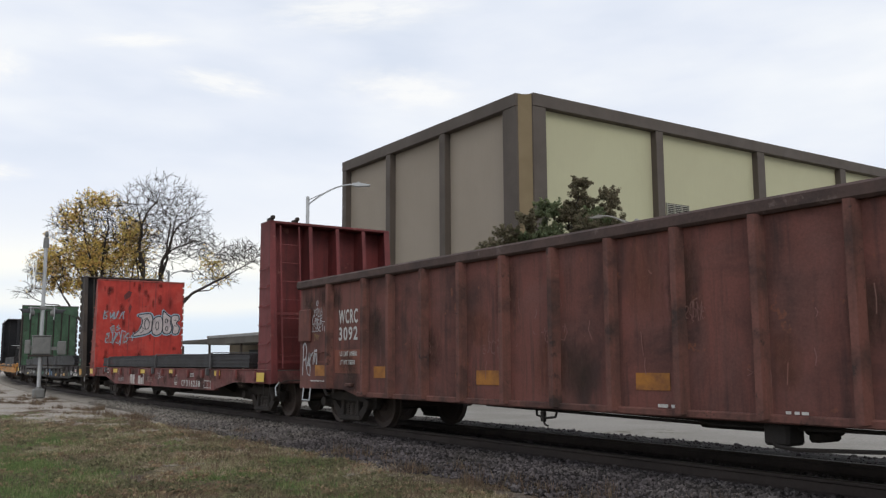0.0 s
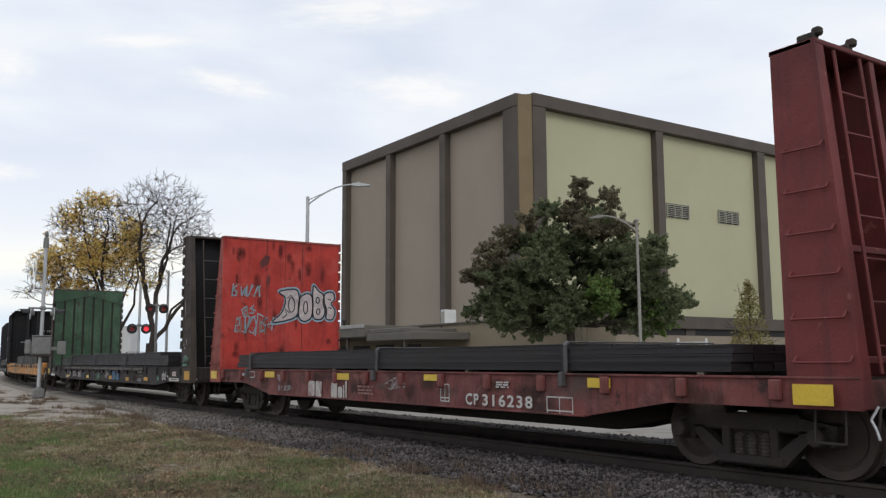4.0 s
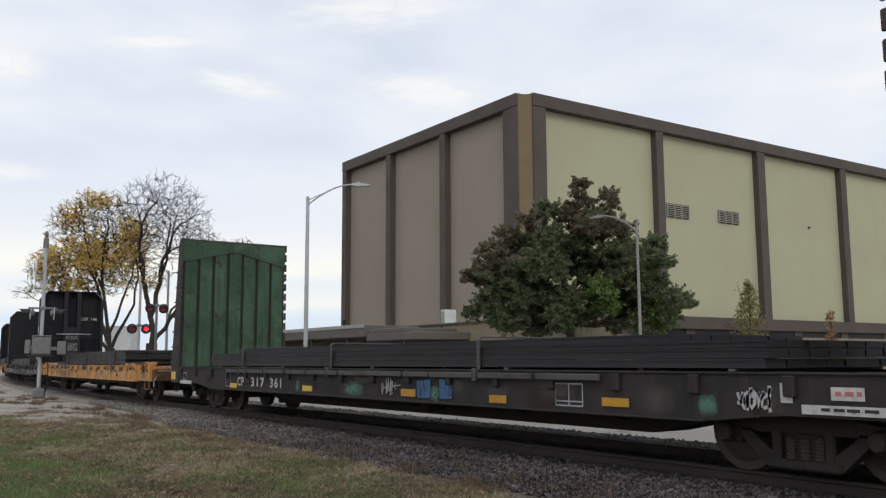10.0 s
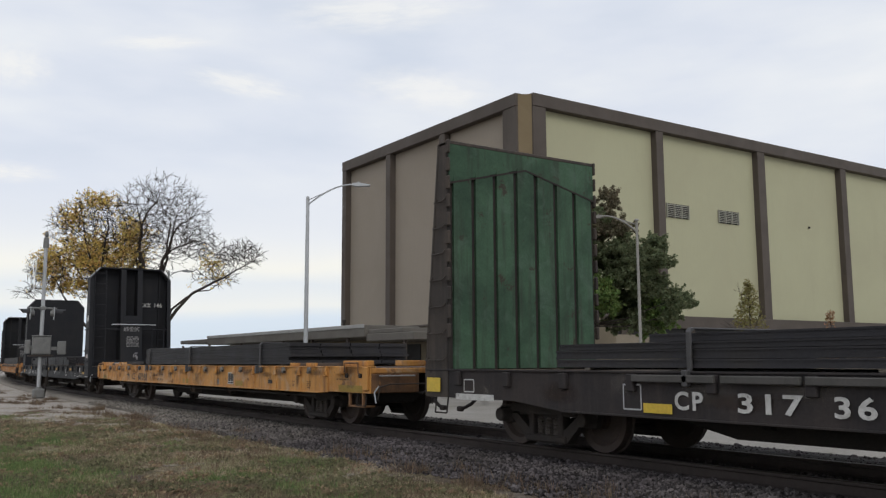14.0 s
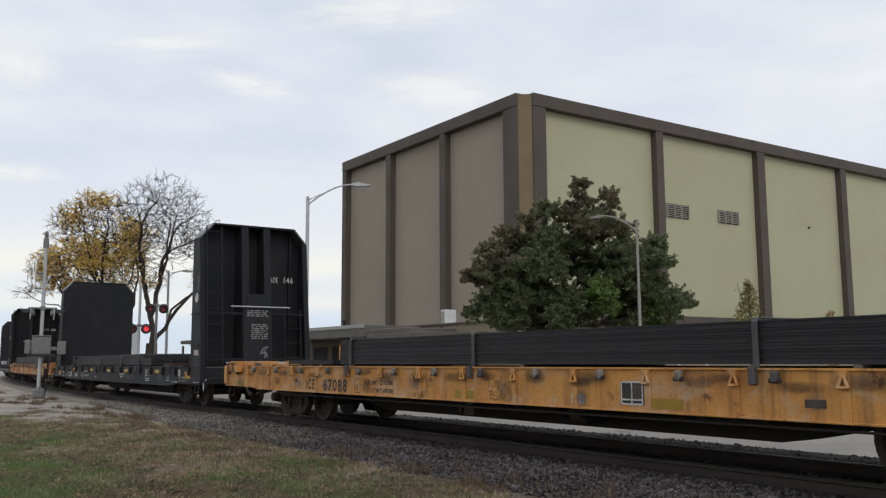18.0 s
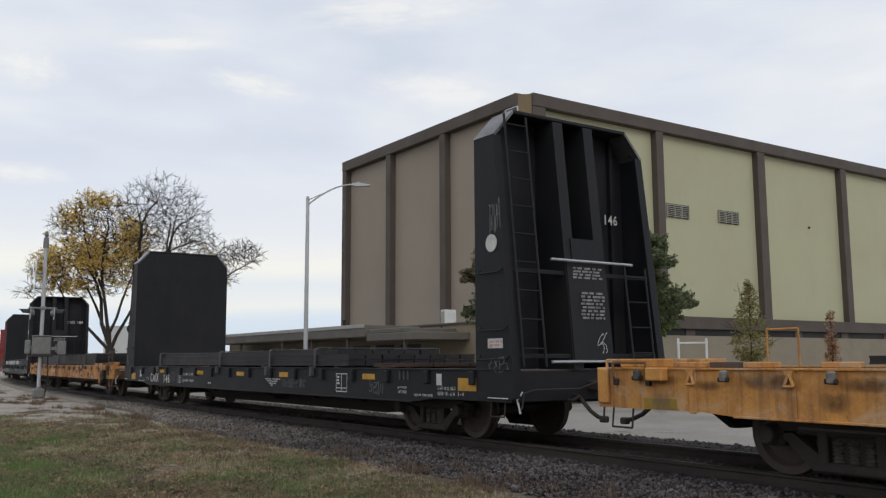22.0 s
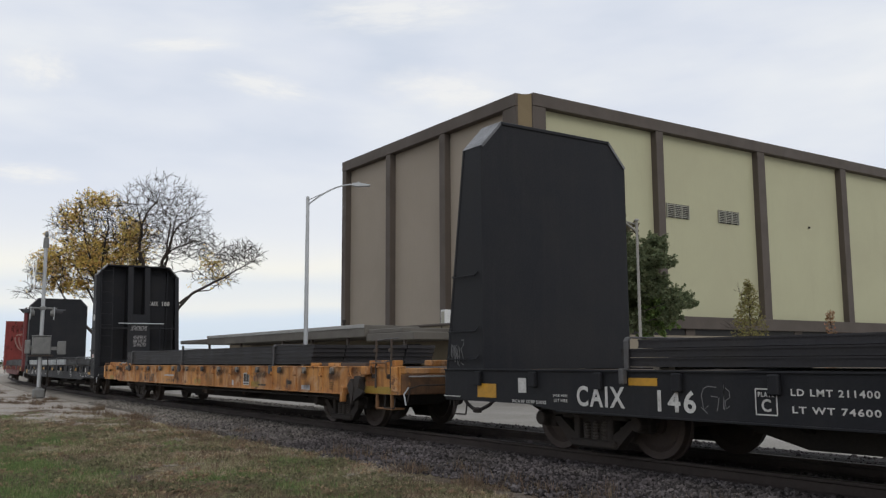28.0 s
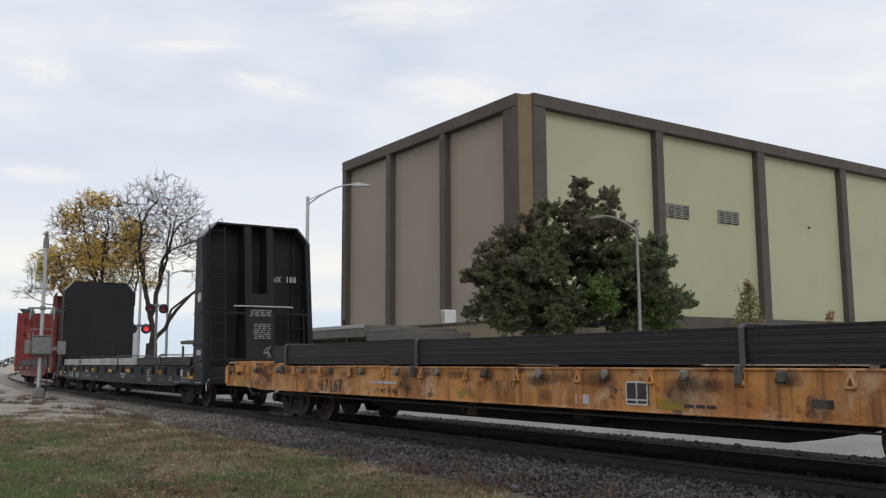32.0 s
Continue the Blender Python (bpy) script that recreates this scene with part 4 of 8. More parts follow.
    if ladder:
        ya, yb = ladder
        for y in (ya, yb):
            part("ladder_rail", Shape().tube((xin + d * (w_bot + 0.06), y, deck + 0.04), (xin + d * (w_top + 0.06), y, top - 0.1), 0.02, n=6), rib, b)
        z = deck + 0.3
        step = 0.53 if rods else 0.42
        while z < top - 0.2:
            f = 1 - (z - deck) / (top - deck)
            xo = xin + d * (w_top + (w_bot - w_top) * f + 0.06)
            part("rung", Shape().tube((xo, ya, z), (xo, yb, z), 0.013, n=6), STRAP if rods else rib, b)
            z += step
    return b


def decal(car, x0, x1, z0, z1, mat=None, y=-1.552, name="reflector_strip"):
    return part(name, Shape().box(x0 * ALONG[0], x1 * ALONG[0], y - 0.003, y + 0.001, z0, z1), mat or DECAL, car)


def smears(car, n, x0, x1, z0, z1, y, mats, rng, w=(0.25, 0.7), h=(0.2, 0.4), label=""):
    """Soft-edged dirt films scattered over a side."""
    for i in range(n):
        x, z = x0 + (x1 - x0) * (i + rng.random()) / n, rng.uniform(z0, z1)
        a, c = rng.uniform(*w) / 2, rng.uniform(*h) / 2
        s = Shape()
        s.v = [(x - a, y - 0.0006 * i, z - c), (x + a, y - 0.0006 * i, z - c), (x + a, y - 0.0006 * i, z + c), (x - a, y - 0.0006 * i, z + c)]
        s.f = [[0, 1, 2, 3]]
        part("dirt_film", s, mats[i % len(mats)], car, label)


def outlined(car, x0, x1, z0, z1, mat, w=0.018, y=-1.556, split=True):
    s = Shape()
    x0, x1 = x0 * ALONG[0], x1 * ALONG[0]
    for q in ([(x0, z0), (x1, z0)], [(x0, z1), (x1, z1)], [(x0, z0), (x0, z1)], [(x1, z0), (x1, z1)]) + (([((x0 + x1) / 2, z0), ((x0 + x1) / 2, z1)], [(x0, z0 + (z1 - z0) * 0.2), (x1, z0 + (z1 - z0) * 0.2)]) if split else ()):
        stroke(q, w, y, s)
    part("stencil_frame", s, mat, car)


def flat_body(car, L, deck, xt, sill, depth_end, depth_mid, taper0, taper1, pitch=1.1, pocket_w=0.13, keel=0.17, end_mat=None):
    """Deck, side sills with stake pockets, centre sill and end sills of a flat car."""
    h = L / 2
    part("deck", Shape().box(-h + 0.05, h - 0.05, -1.50, 1.50, deck - 0.07, deck - 0.015), DECK, car, "timber-decked floor")
    for y in (-1, 1):
        s = Shape()
        ya, yb = sorted((y * 1.55, y * 1.52))
        a, b = h - taper0, h - taper1
        low, end = deck - depth_mid, deck - depth_end
        s.prism([(-h, end), (-a, end), (-b, low), (b, low), (a, end), (h, end), (h, deck), (-h, deck)], 1, ya, yb)
        part("side_sill", s, sill, car)
        fa, fb = sorted((y * 1.575, y * 1.42))
        part("sill_flange", Shape().box(-h, h, fa, fb, deck - 0.012, deck + 0.012, 0.004).box(-b, b, fa, fb, deck - depth_mid - 0.012, deck - depth_mid + 0.012, 0.004), sill, car)
    base = None
    n = int((L - 1.2) / pitch) if pitch else 0
    for y in (-1, 1):
        for i in range(n):
            x = -h + 0.9 + i * (L - 1.8) / (n - 1)
            if base is None:
                base = part("stake_pocket", Shape().box(-pocket_w / 2, pocket_w / 2, -0.065, 0.0, deck - 0.23, deck - 0.02, 0.012), sill, car)
                base.matrix_basis = pose(x, y * 1.55, 0)
            else:
                again(base, pose(x, y * 1.55, 0, 0, 0, 0 if y < 0 else 180))
    c = Shape()
    m0, m1 = xt - 2.7, xt - 1.25
    c.box(-m0, m0, -0.36, 0.36, keel, deck - 0.08)
    for q in (-1, 1):
        c.prism([(q * m0, keel), (q * m1, 0.58), (q * m1, deck - 0.08), (q * m0, deck - 0.08)], 1, -0.36, 0.36)
        x0, x1 = sorted((q * m1, q * (h - 0.1)))
        c.box(x0, x1, -0.22, 0.22, 0.62, deck - 0.08)
    part("centre_sill", c, UNDER, car)
    for i in range(int(L / 2.2)):
        x = -h + 1.1 + i * 2.2
        if abs(abs(x) - xt) > 1.3:
            part("cross_bearer", Shape().prism([(-1.5, deck - 0.08), (1.5, deck - 0.08), (0.4, 0.42), (-0.4, 0.42)], 0, x - 0.06, x + 0.06), UNDER, car)
    for q in (-1, 1):
        x0, x1 = sorted((q * (h - 0.12), q * (h - 0.004)))
        if end_mat:
            part("end_sill", Shape().box(x0, x1, -1.515, 1.515, deck - 0.12, deck - 0.02, 0.015), sill, car)
            for y0, y1 in ((-1.515, -0.5), (0.5, 1.515)):
                part("end_plate", Shape().box(x0, x1, y0, y1, deck - depth_end, deck - 0.12, 0.015), end_mat, car, "rust-browned end plate")
        else:
            part("end_sill", Shape().box(x0, x1, -1.515, 1.515, deck - depth_end, deck - 0.02, 0.015), sill, car)
        part("step", Shape().path([(q * (h - 0.2), -1.5, deck - depth_end), (q * (h - 0.2), -1.53, 0.44), (q * (h - 0.52), -1.53, 0.44), (q * (h - 0.52), -1.5, deck - depth_end)], 0.013, 5), UNDER, car)


def under_gear(car, x):
    """Brake cylinder, reservoir, valve and rods below the floor near the middle."""
    s = Shape().tube((x - 0.5, -0.75, 0.62), (x + 0.5, -0.75, 0.62), 0.19, n=14)
    part("air_reservoir", s, UNDER, car)
    part("brake_valve", Shape().box(x + 0.9, x + 1.25, -0.95, -0.65, 0.45, 0.75, 0.04).box(x + 1.0, x + 1.15, -1.0, -0.6, 0.38, 0.5, 0.03), UNDER, car)
    part("brake_rod", Shape().path([(x - 3.2, -0.7, 0.56), (x - 0.5, -0.72, 0.52), (x + 2.5, -0.7, 0.5)], 0.02, 6), UNDER, car)
    part("air_pipe", Shape().path([(x - 4.2, -1.25, 0.58), (x, -1.2, 0.52), (x + 4.2, -1.25, 0.58)], 0.022, 6), UNDER, car)


def car_thing(name, label, centre, half, group="freight cars of the train"):
    car = thing(name, label, "freight car", car_pose(centre, half, 0), group)
    MOVES.append((car, centre, half))
    return car


def beams(centre, half, label, deck, stacks, straps, mat, rng, name="steel_bundle"):
    """A load of long steel sections in layers, held by bent straps. stacks: x0, x1, y0, y1, z0, layer height, layers, columns."""
    load = thing(name, label, "steel load", car_pose(centre, half, 0), "steel loads on the train")
    MOVES.append((load, centre, half))
    for x0, x1, y0, y1, z0, lh, layers, cols in stacks:
        x0, x1 = x0 * ALONG[0], x1 * ALONG[0]
        bw = (y1 - y0) / cols
        cuts = [0.0] + sorted((k + rng.uniform(-0.2, 0.2)) * lh for k in range(1, layers)) + [layers * lh]
        for k in range(layers):
            back, front = rng.uniform(0.0, 0.16), rng.uniform(0.0, 0.16)
            for j in range(cols):
                ya, yb, za = y0 + j * bw + 0.002, y0 + (j + 1) * bw - 0.002, z0 + cuts[k]
                ym, zb = (ya + yb) / 2, z0 + cuts[k + 1] - 0.005
                f, w = lh * 0.22, bw / 2 - 0.014
                q = [(ya, za), (yb, za), (yb, za + f), (ym + w, za + f), (ym + w, zb - f), (yb, zb - f), (yb, zb), (ya, zb), (ya, zb - f), (ym - w, zb - f), (ym - w, za + f), (ya, za + f)]
                e0, e1 = -back - 0.03 * rng.random(), -front - 0.03 * rng.random()
                s = Shape()
                a, b = x0 - e0, x1 + e1
                s.v = [(a, *p) for p in q] + [(b, *p) for p in q]
                s.f = [[i, (i + 1) % 12, 12 + (i + 1) % 12, 12 + i] for i in range(12)]
                for o in (0, 12):
                    s.f += [[o + 0, o + 1, o + 2, o + 11], [o + 8, o + 5, o + 6, o + 7], [o + 10, o + 3, o + 4, o + 9]]
                part("beam", s, mat, load)
        for q in range(max(3, int((x1 - x0) / 3.0))):
            x = x0 + 0.6 + q * (x1 - x0 - 1.2) / (max(3, int((x1 - x0) / 3.0)) - 1)
            part("timber_bearer", Shape().box(x - 0.05, x + 0.05, y0 + 0.02, y1 - 0.02, deck + 0.012, z0 - 0.002, 0.008), WOODBLOCK, load)
    for x, ztop in straps:
        x = x * ALONG[0]
        ya = min(s[2] for s in stacks) - 0.012
        yb = max(s[3] for s in stacks) + 0.012
        st = Shape()
        w = 0.034
        st.box(x - w, x + w, ya - 0.03, ya, deck + 0.02, ztop - 0.03, 0.006)
        st.prism([(ya - 0.03, ztop - 0.03), (ya, ztop - 0.03), (ya + 0.05, ztop + 0.0), (ya + 0.05, ztop + 0.022), (ya + 0.01, ztop + 0.015)], 0, x - w, x + w)
        st.box(x - w * 1.2, x + w * 1.2, -1.64, -1.56, deck - 0.16, deck + 0.03, 0.012)
        st.prism([(ya - 0.03, deck + 0.02), (ya, deck + 0.02), (-1.56, deck - 0.04), (-1.60, deck - 0.02)], 0, x - w, x + w)
        st.box(x - w, x + w, ya + 0.05, yb - 0.02, ztop, ztop + 0.022, 0.006)
        st.box(x - w, x + w, yb, yb + 0.03, deck + 0.02, ztop, 0.006)
        part("strap", st, STRAP, load, "bent grey steel hold-down strap")
    return load


def gondola():
    rng = random.Random(3)
    ALONG[0] = 1.02
    C, L, half = -6.95, 19.66, 8.5
    h, zt, zb = L / 2, 2.90, 0.62
    car = car_thing("gondola_car", "rust-brown high-sided steel gondola with worn stencils and scrawled paint", C, half)
    for y in (-1, 1):
        ya, yb = sorted((y * 1.50, y * 1.53))
        s = Shape().box(-h + 2.4, h - 2.4, ya, yb, zb, zt - 0.05)
        for q in (-1, 1):
            x0, x1 = sorted((q * (h - 2.4), q * h))
            s.prism([(q * (h - 2.4), zb + 0.0), (q * (h - 2.75), zb), (q * (h - 2.75), zb + 0.02)], 1, ya, yb)
            s.prism([(q * (h - 2.4), zb), (q * (h - 1.9), zb + 0.1), (q * h, zb + 0.08), (q * h, zt - 0.05), (q * (h - 2.4), zt - 0.05)], 1, ya, yb)
        part("side_panel", s, GONDOLA, car)
        c0, c1 = sorted((y * 1.48, y * 1.62))
        part("top_chord", Shape().box(-h - 0.06, h + 0.06, c0, c1, zt - 0.17, zt, 0.03), CHORD, car)
        part("bottom_chord", Shape().box(-h + 2.5, h - 2.5, min(y * 1.5, y * 1.58), max(y * 1.5, y * 1.58), zb - 0.02, zb + 0.07, 0.015), GONDOLA_RIB, car)
        xs = [-8.41, -7.0, -6.1] + [-6.1 + 1.06 * (i + 1) for i in range(12)] + [7.6, 8.76]
        for x in xs:
            b = 0.068
            s = Shape()
            yo = y * 1.53
            s.prism([(x - b, yo), (x + b, yo), (x + b * 0.62, yo + y * 0.13), (x - b * 0.62, yo + y * 0.13)], 2, zb + (0.02 if abs(x) < 7.4 else 0.12), zt - 0.16)
            part("side_rib", s, GONDOLA_RIB, car)
    for q in (-1, 1):
        x0, x1 = sorted((q * h, q * (h - 0.06)))
        part("end_panel", Shape().box(x0, x1, -1.5, 1.5, zb + 0.08, zt), GONDOLA, car)
        for z in (1.0, 1.6, 2.2):
            a, b = sorted((q * h, q * (h + 0.1)))
            part("end_rib", Shape().box(a, b, -1.45, 1.45, z, z + 0.16, 0.03), GONDOLA_RIB, car)
        coupler(car, q * h, q)
    part("floor", Shape().box(-h + 0.05, h - 0.05, -1.5, 1.5, 0.98, 1.04), UNDER, car)
    part("centre_sill", Shape().box(-h + 0.1, h - 0.1, -0.3, 0.3, 0.62, 0.98), UNDER, car)
    for i in range(8):
        x = -7 + 2 * i
        if abs(x) < 6:
            part("cross_bearer", Shape().box(x - 0.06, x + 0.06, -1.5, 1.5, 0.66, 0.98), UNDER, car)
    truck(car, -half, 0.44)
    truck(car, half, 0.44)
    under_gear(car, 0.4)
    part("slope_tank", Shape().tube((4.2, -0.9, 0.50), (5.2, -0.9, 0.50), 0.2, n=14), UNDER, car)
    part("brake_pipe", Shape().path([(1.2, -1.35, 0.58), (1.3, -1.4, 0.36), (1.55, -1.4, 0.34), (3.2, -1.35, 0.42), (4.2, -1.2, 0.45)], 0.022, 6), UNDER, car)
    part("valve_box", Shape().box(1.15, 1.45, -1.4, -1.1, 0.36, 0.60, 0.03), UNDER, car)
    g = Shape().path([(-2.44, -1.42, 0.62), (-2.40, -1.45, 0.50), (-2.2, -1.45, 0.47), (-2.02, -1.45, 0.49), (-2.0, -1.42, 0.62)], 0.016, 6)
    g.box(-2.30, -2.23, -1.48, -1.42, 0.42, 0.56, 0.01).path([(-2.27, -1.45, 0.44), (-2.22, -1.46, 0.38), (-2.16, -1.46, 0.37)], 0.014, 6)
    part("release_rod", g, UNDER, car)
    # placard board, step and handholds at the end
    part("placard_board", Shape().box(-9.80, -9.28, -1.60, -1.535, 1.64, 2.30, 0.02), GONDOLA, car)
    part("step", Shape().path([(-9.66, -1.52, 0.72), (-9.66, -1.55, 0.47), (-9.34, -1.55, 0.47), (-9.34, -1.52, 0.72)], 0.016, 6), GALV, car, "bare grey steel step")
    grab(car, -8.98, -8.66, -1.54, 1.42, GONDOLA_RIB)
    part("hand_pocket", Shape().box(-8.99, -8.64, -1.56, -1.532, 1.22, 1.25).box(-8.99, -8.95, -1.56, -1.532, 1.25, 1.46).box(-8.68, -8.64, -1.56, -1.532, 1.25, 1.46), GONDOLA_RIB, car)
    part("jack_pad", Shape().box(-7.75, -7.5, -1.60, -1.53, 0.78, 0.84, 0.01), GONDOLA_RIB, car)
    smears(car, 12, -6.9, 3.4, 1.1, 2.4, -1.5325, (GREASE, RUSTFILM), rng, (0.4, 1.0), (0.6, 1.5))
    smears(car, 5, -9.7, -7.2, 0.9, 2.5, -1.5325, (GREASE,), rng, (0.4, 0.8), (0.4, 0.8))
    Y = -1.545
    lettering("WCRC", -7.93, -7.20, 1.95, 2.22, Y, WHITE, car)
    lettering("3092", -7.93, -7.20, 1.63, 1.89, Y, WHITE, car)
    lettering("LD LMT 189800", -7.88, -7.22, 1.34, 1.43, Y, WHITE, car)
    lettering("LT WT 76200", -7.87, -7.30, 1.18, 1.27, Y, WHITE, car)
    part("repaint_patch", Shape().box(-8.27, -7.16, -1.5315, -1.5305, 1.02, 1.46), material("orange_brown_patch_paint", (0.21, 0.07, 0.045), 0.7, dirt=(0.12, 0.05, 0.035), dirt_scale=2.5), car)
    for a, b, z0, z1 in ((-8.94, -8.48, 0.96, 1.17), (-6.62, -6.15, 0.95, 1.15), (-3.6, -3.02, 0.89, 1.10), (-0.46, 0.05, 0.89, 1.09), (2.6, 3.1, 0.89, 1.09)):
        decal(car, a, b, z0, z1, DULLDECAL, y=-1.535)
    bars(1, -9.12, -8.50, 0.84, 0.88, Y, WHITE, car, rng)
    bars(1, -0.10, 0.16, 0.69, 0.75, -1.585, WHITE, car, rng)
    bars(1, 1.53, 1.78, 0.69, 0.74, -1.585, WHITE, car, rng)
    s = Shape()
    hand("O", -9.08, -8.98, 2.36, 2.46, 0.018, Y, s, rng)
    hand("YOVA", -9.19, -8.79, 2.15, 2.30, 0.017, Y, s, rng)
    hand("CMER", -9.25, -8.80, 1.99, 2.14, 0.018, Y, s, rng)
    stroke([(-8.9, 2.07), (-8.8, 2.03), (-8.7, 2.02), (-8.6, 2.0)], 0.017, Y, s)
    hand("ISBE16", -9.27, -8.62, 1.84, 1.98, 0.017, Y, s, rng)
    part("graffiti", s, GRAFWHITE, car, "scrawled white paint tag")
    s = Shape()
    hand("YMr", -9.16, -8.9, 1.67, 1.80, 0.016, Y, s, rng)
    part("graffiti", s, material("ochre_tag_paint", (0.22, 0.13, 0.05), 0.7), car, "small ochre paint tag")
    s = Shape()
    hand("P", -9.70, -9.48, 1.08, 1.58, 0.034, Y, s, rng)
    hand("urm", -9.54, -9.02, 1.12, 1.48, 0.034, Y, s, rng, 0.08, 0.25)
    stroke([(-9.52, 1.2), (-9.45, 1.0), (-9.34, 0.96), (-9.32, 1.12), (-9.36, 1.3)], 0.03, Y, s)
    part("graffiti", s, GRAFWHITE, car, "bold dripping white paint tag")
    s = Shape()
    for x0, z0, x1 in ((-3.5, 1.35, -3.0), (-2.2, 1.5, -1.7), (0.3, 1.7, 0.6), (-5.3, 1.4, -4.9)):
        tag(x0, x1, z0, z0 + 0.16, 5, 0.012, Y, s, rng)
    for i in range(26):
        x, z = rng.uniform(-6.8, 3.4), rng.uniform(1.1, 2.3)
        k = rng.uniform(0.05, 0.3)
        stroke([(x, z), (x + rng.gauss(0, 0.02), z - k * 0.5), (x + rng.gauss(0, 0.03), z - k)], rng.uniform(0.006, 0.014), Y, s)
    part("graffiti", s, material("faded_pink_scrawl", (0.20, 0.10, 0.085), 0.7), car, "faded scratched scrawl")


def red_flat(centre, first):
    rng = random.Random(11)
    ALONG[0] = 1.0
    L, half, deck = 17.44, 7.1, 1.06
    car = car_thing("bulkhead_flat_car", "weathered red bulkhead flat car with a sprayed red end wall" if first else "weathered red bulkhead flat car with a dull red end wall", centre, half)
    flat_body(car, L, deck, half, REDSILL, 0.30, 0.52, 2.3, 3.7, 1.15, keel=0.28)
    truck(car, -half)
    truck(car, half)
    under_gear(car, -0.6)
    coupler(car, L / 2, 1)
    coupler(car, -L / 2, -1)
    b = bulkhead(car, 7.95, 1, deck, 4.42, 0.50, 0.78, DARKRED, DARKRED, DARKRED, ribs=(-0.55, 0.15, 0.85), ladder=(-1.32, -0.86), low=0.30, flange_w=0.045, teeth="far")
    for y in (-1.5, -0.9):
        part("top_bracket", Shape().box(8.25, 8.45, y - 0.05, y + 0.05, 4.42, 4.50, 0.015).box(8.4, 8.5, y - 0.03, y + 0.06, 4.46, 4.55, 0.02), TRUCK, b, "bent rusty top bracket")
    b = bulkhead(car, -7.88, -1, deck, 4.40, 0.17, 0.72, BRIGHTRED if first else DULLRED, SIDERED, REDSILL, ribs=5, half=1.62, teeth="far", low=0.31)
    for y in (-0.45, 0.06, 0.55):
        part("weld_seam", Shape().box(-7.88, -7.873, y - 0.006, y + 0.006, deck + 0.1, 4.36), DARKRED, b)
    X = -7.868
    if first:
        # spray-painted lettering shapes on the inner face
        s = Shape()
        blobs = [[(-0.1, 3.05), (0.32, 3.13), (0.45, 3.0), (0.46, 2.67), (0.33, 2.38), (-0.27, 2.25), (-0.03, 2.5), (0.07, 2.76), (0.05, 2.92)], [(0.49, 2.91), (0.7, 3.03), (0.84, 2.91), (0.84, 2.47), (0.68, 2.3), (0.49, 2.35), (0.44, 2.61)]]
        blobs += [[(0.87, 3.24), (1.02, 3.11), (1.17, 3.0), (1.16, 2.79), (1.22, 2.57), (1.12, 2.37), (0.89, 2.4), (0.86, 2.8)], [(1.21, 3.04), (1.44, 3.09), (1.5, 2.92), (1.4, 2.78), (1.52, 2.6), (1.45, 2.37), (1.26, 2.38), (1.27, 2.61), (1.2, 2.81)]]
        curves = [rounded(bl) for bl in blobs]
        for bl in curves:
            s.prism(bl, 0, X - 0.002, X + 0.002)
        part("graffiti", s, material("pinkish_white_spray_paint", (0.46, 0.40, 0.39), 0.65, dirt=(0.26, 0.22, 0.23), dirt_amount=0.9, dirt_scale=5.0), b, "large rounded grey-white sprayed letters")
        s, g = Shape(), Shape()
        for bl in curves:
            stroke(bl + [bl[0]], 0.038, 0, s, "end", X + 0.004)
            cy, cz = sum(p[0] for p in bl) / len(bl), sum(p[1] for p in bl) / len(bl)
            stroke([(cy + (p[0] - cy) * 1.1, cz + (p[1] - cz) * 1.08) for p in bl + [bl[0]]], 0.06, 0, g, "end", X - 0.001)
        for y, z, ry, rz in ((0.25, 2.72, 0.09, 0.2), (0.65, 2.66, 0.06, 0.17), (1.0, 2.86, 0.05, 0.08), (1.02, 2.56, 0.05, 0.08)):
            stroke([(y + ry * math.cos(k * math.pi / 6), z + rz * math.sin(k * math.pi / 6)) for k in range(13)], 0.03, 0, s, "end", X + 0.004)
        for line in ([(1.3, 2.9), (1.4, 2.88)], [(1.32, 2.68), (1.42, 2.66)], [(0.0, 2.36), (0.12, 2.46), (0.06, 2.62), (0.2, 2.5)], [(0.12, 2.88), (0.24, 2.98), (0.3, 2.84)]):
            stroke(line, 0.03, 0, s, "end", X + 0.004)
        part("graffiti_outline", s, GRAFDARK, b, "black sprayed outline")
        part("graffiti_halo", g, GRAFBLUE, b, "pale blue sprayed halo")
        s, g = Shape(), Shape()
        for y0, y1, z0, z1, k in ((-1.42, -0.66, 2.9, 3.2, 4), (-1.12, -0.78, 2.45, 2.7, 2), (-1.3, -0.28, 1.98, 2.36, 6)):
            tag(y0, y1, z0, z1, k, 0.03, 0, s, rng, "end", X + 0.002, 0.25)
            tag(y0 + 0.02, y1 + 0.02, z0 - 0.02, z1 - 0.02, k, 0.014, 0, g, rng, "end", X + 0.003, 0.1)
        part("graffiti", s, GRAFBLUE, b, "thin pale blue sprayed scrawl")
        part("graffiti", g, material("grey_green_spray_paint", (0.16, 0.22, 0.20), 0.7), b, "thin grey-green sprayed scrawl")
    else:
        s = Shape()
        for k in (1.0, 0.72):
            stroke(rounded([(-0.9 * k, 3.3), (0.2 * k, 3.42), (0.95 * k, 3.1), (0.8 * k, 2.2), (0.1 * k, 2.0), (-0.7 * k, 2.4)], 6), 0.09, 0, s, "end", X + 0.002)
        part("graffiti", s, PINKTXT, b, "faded pale looping mark")
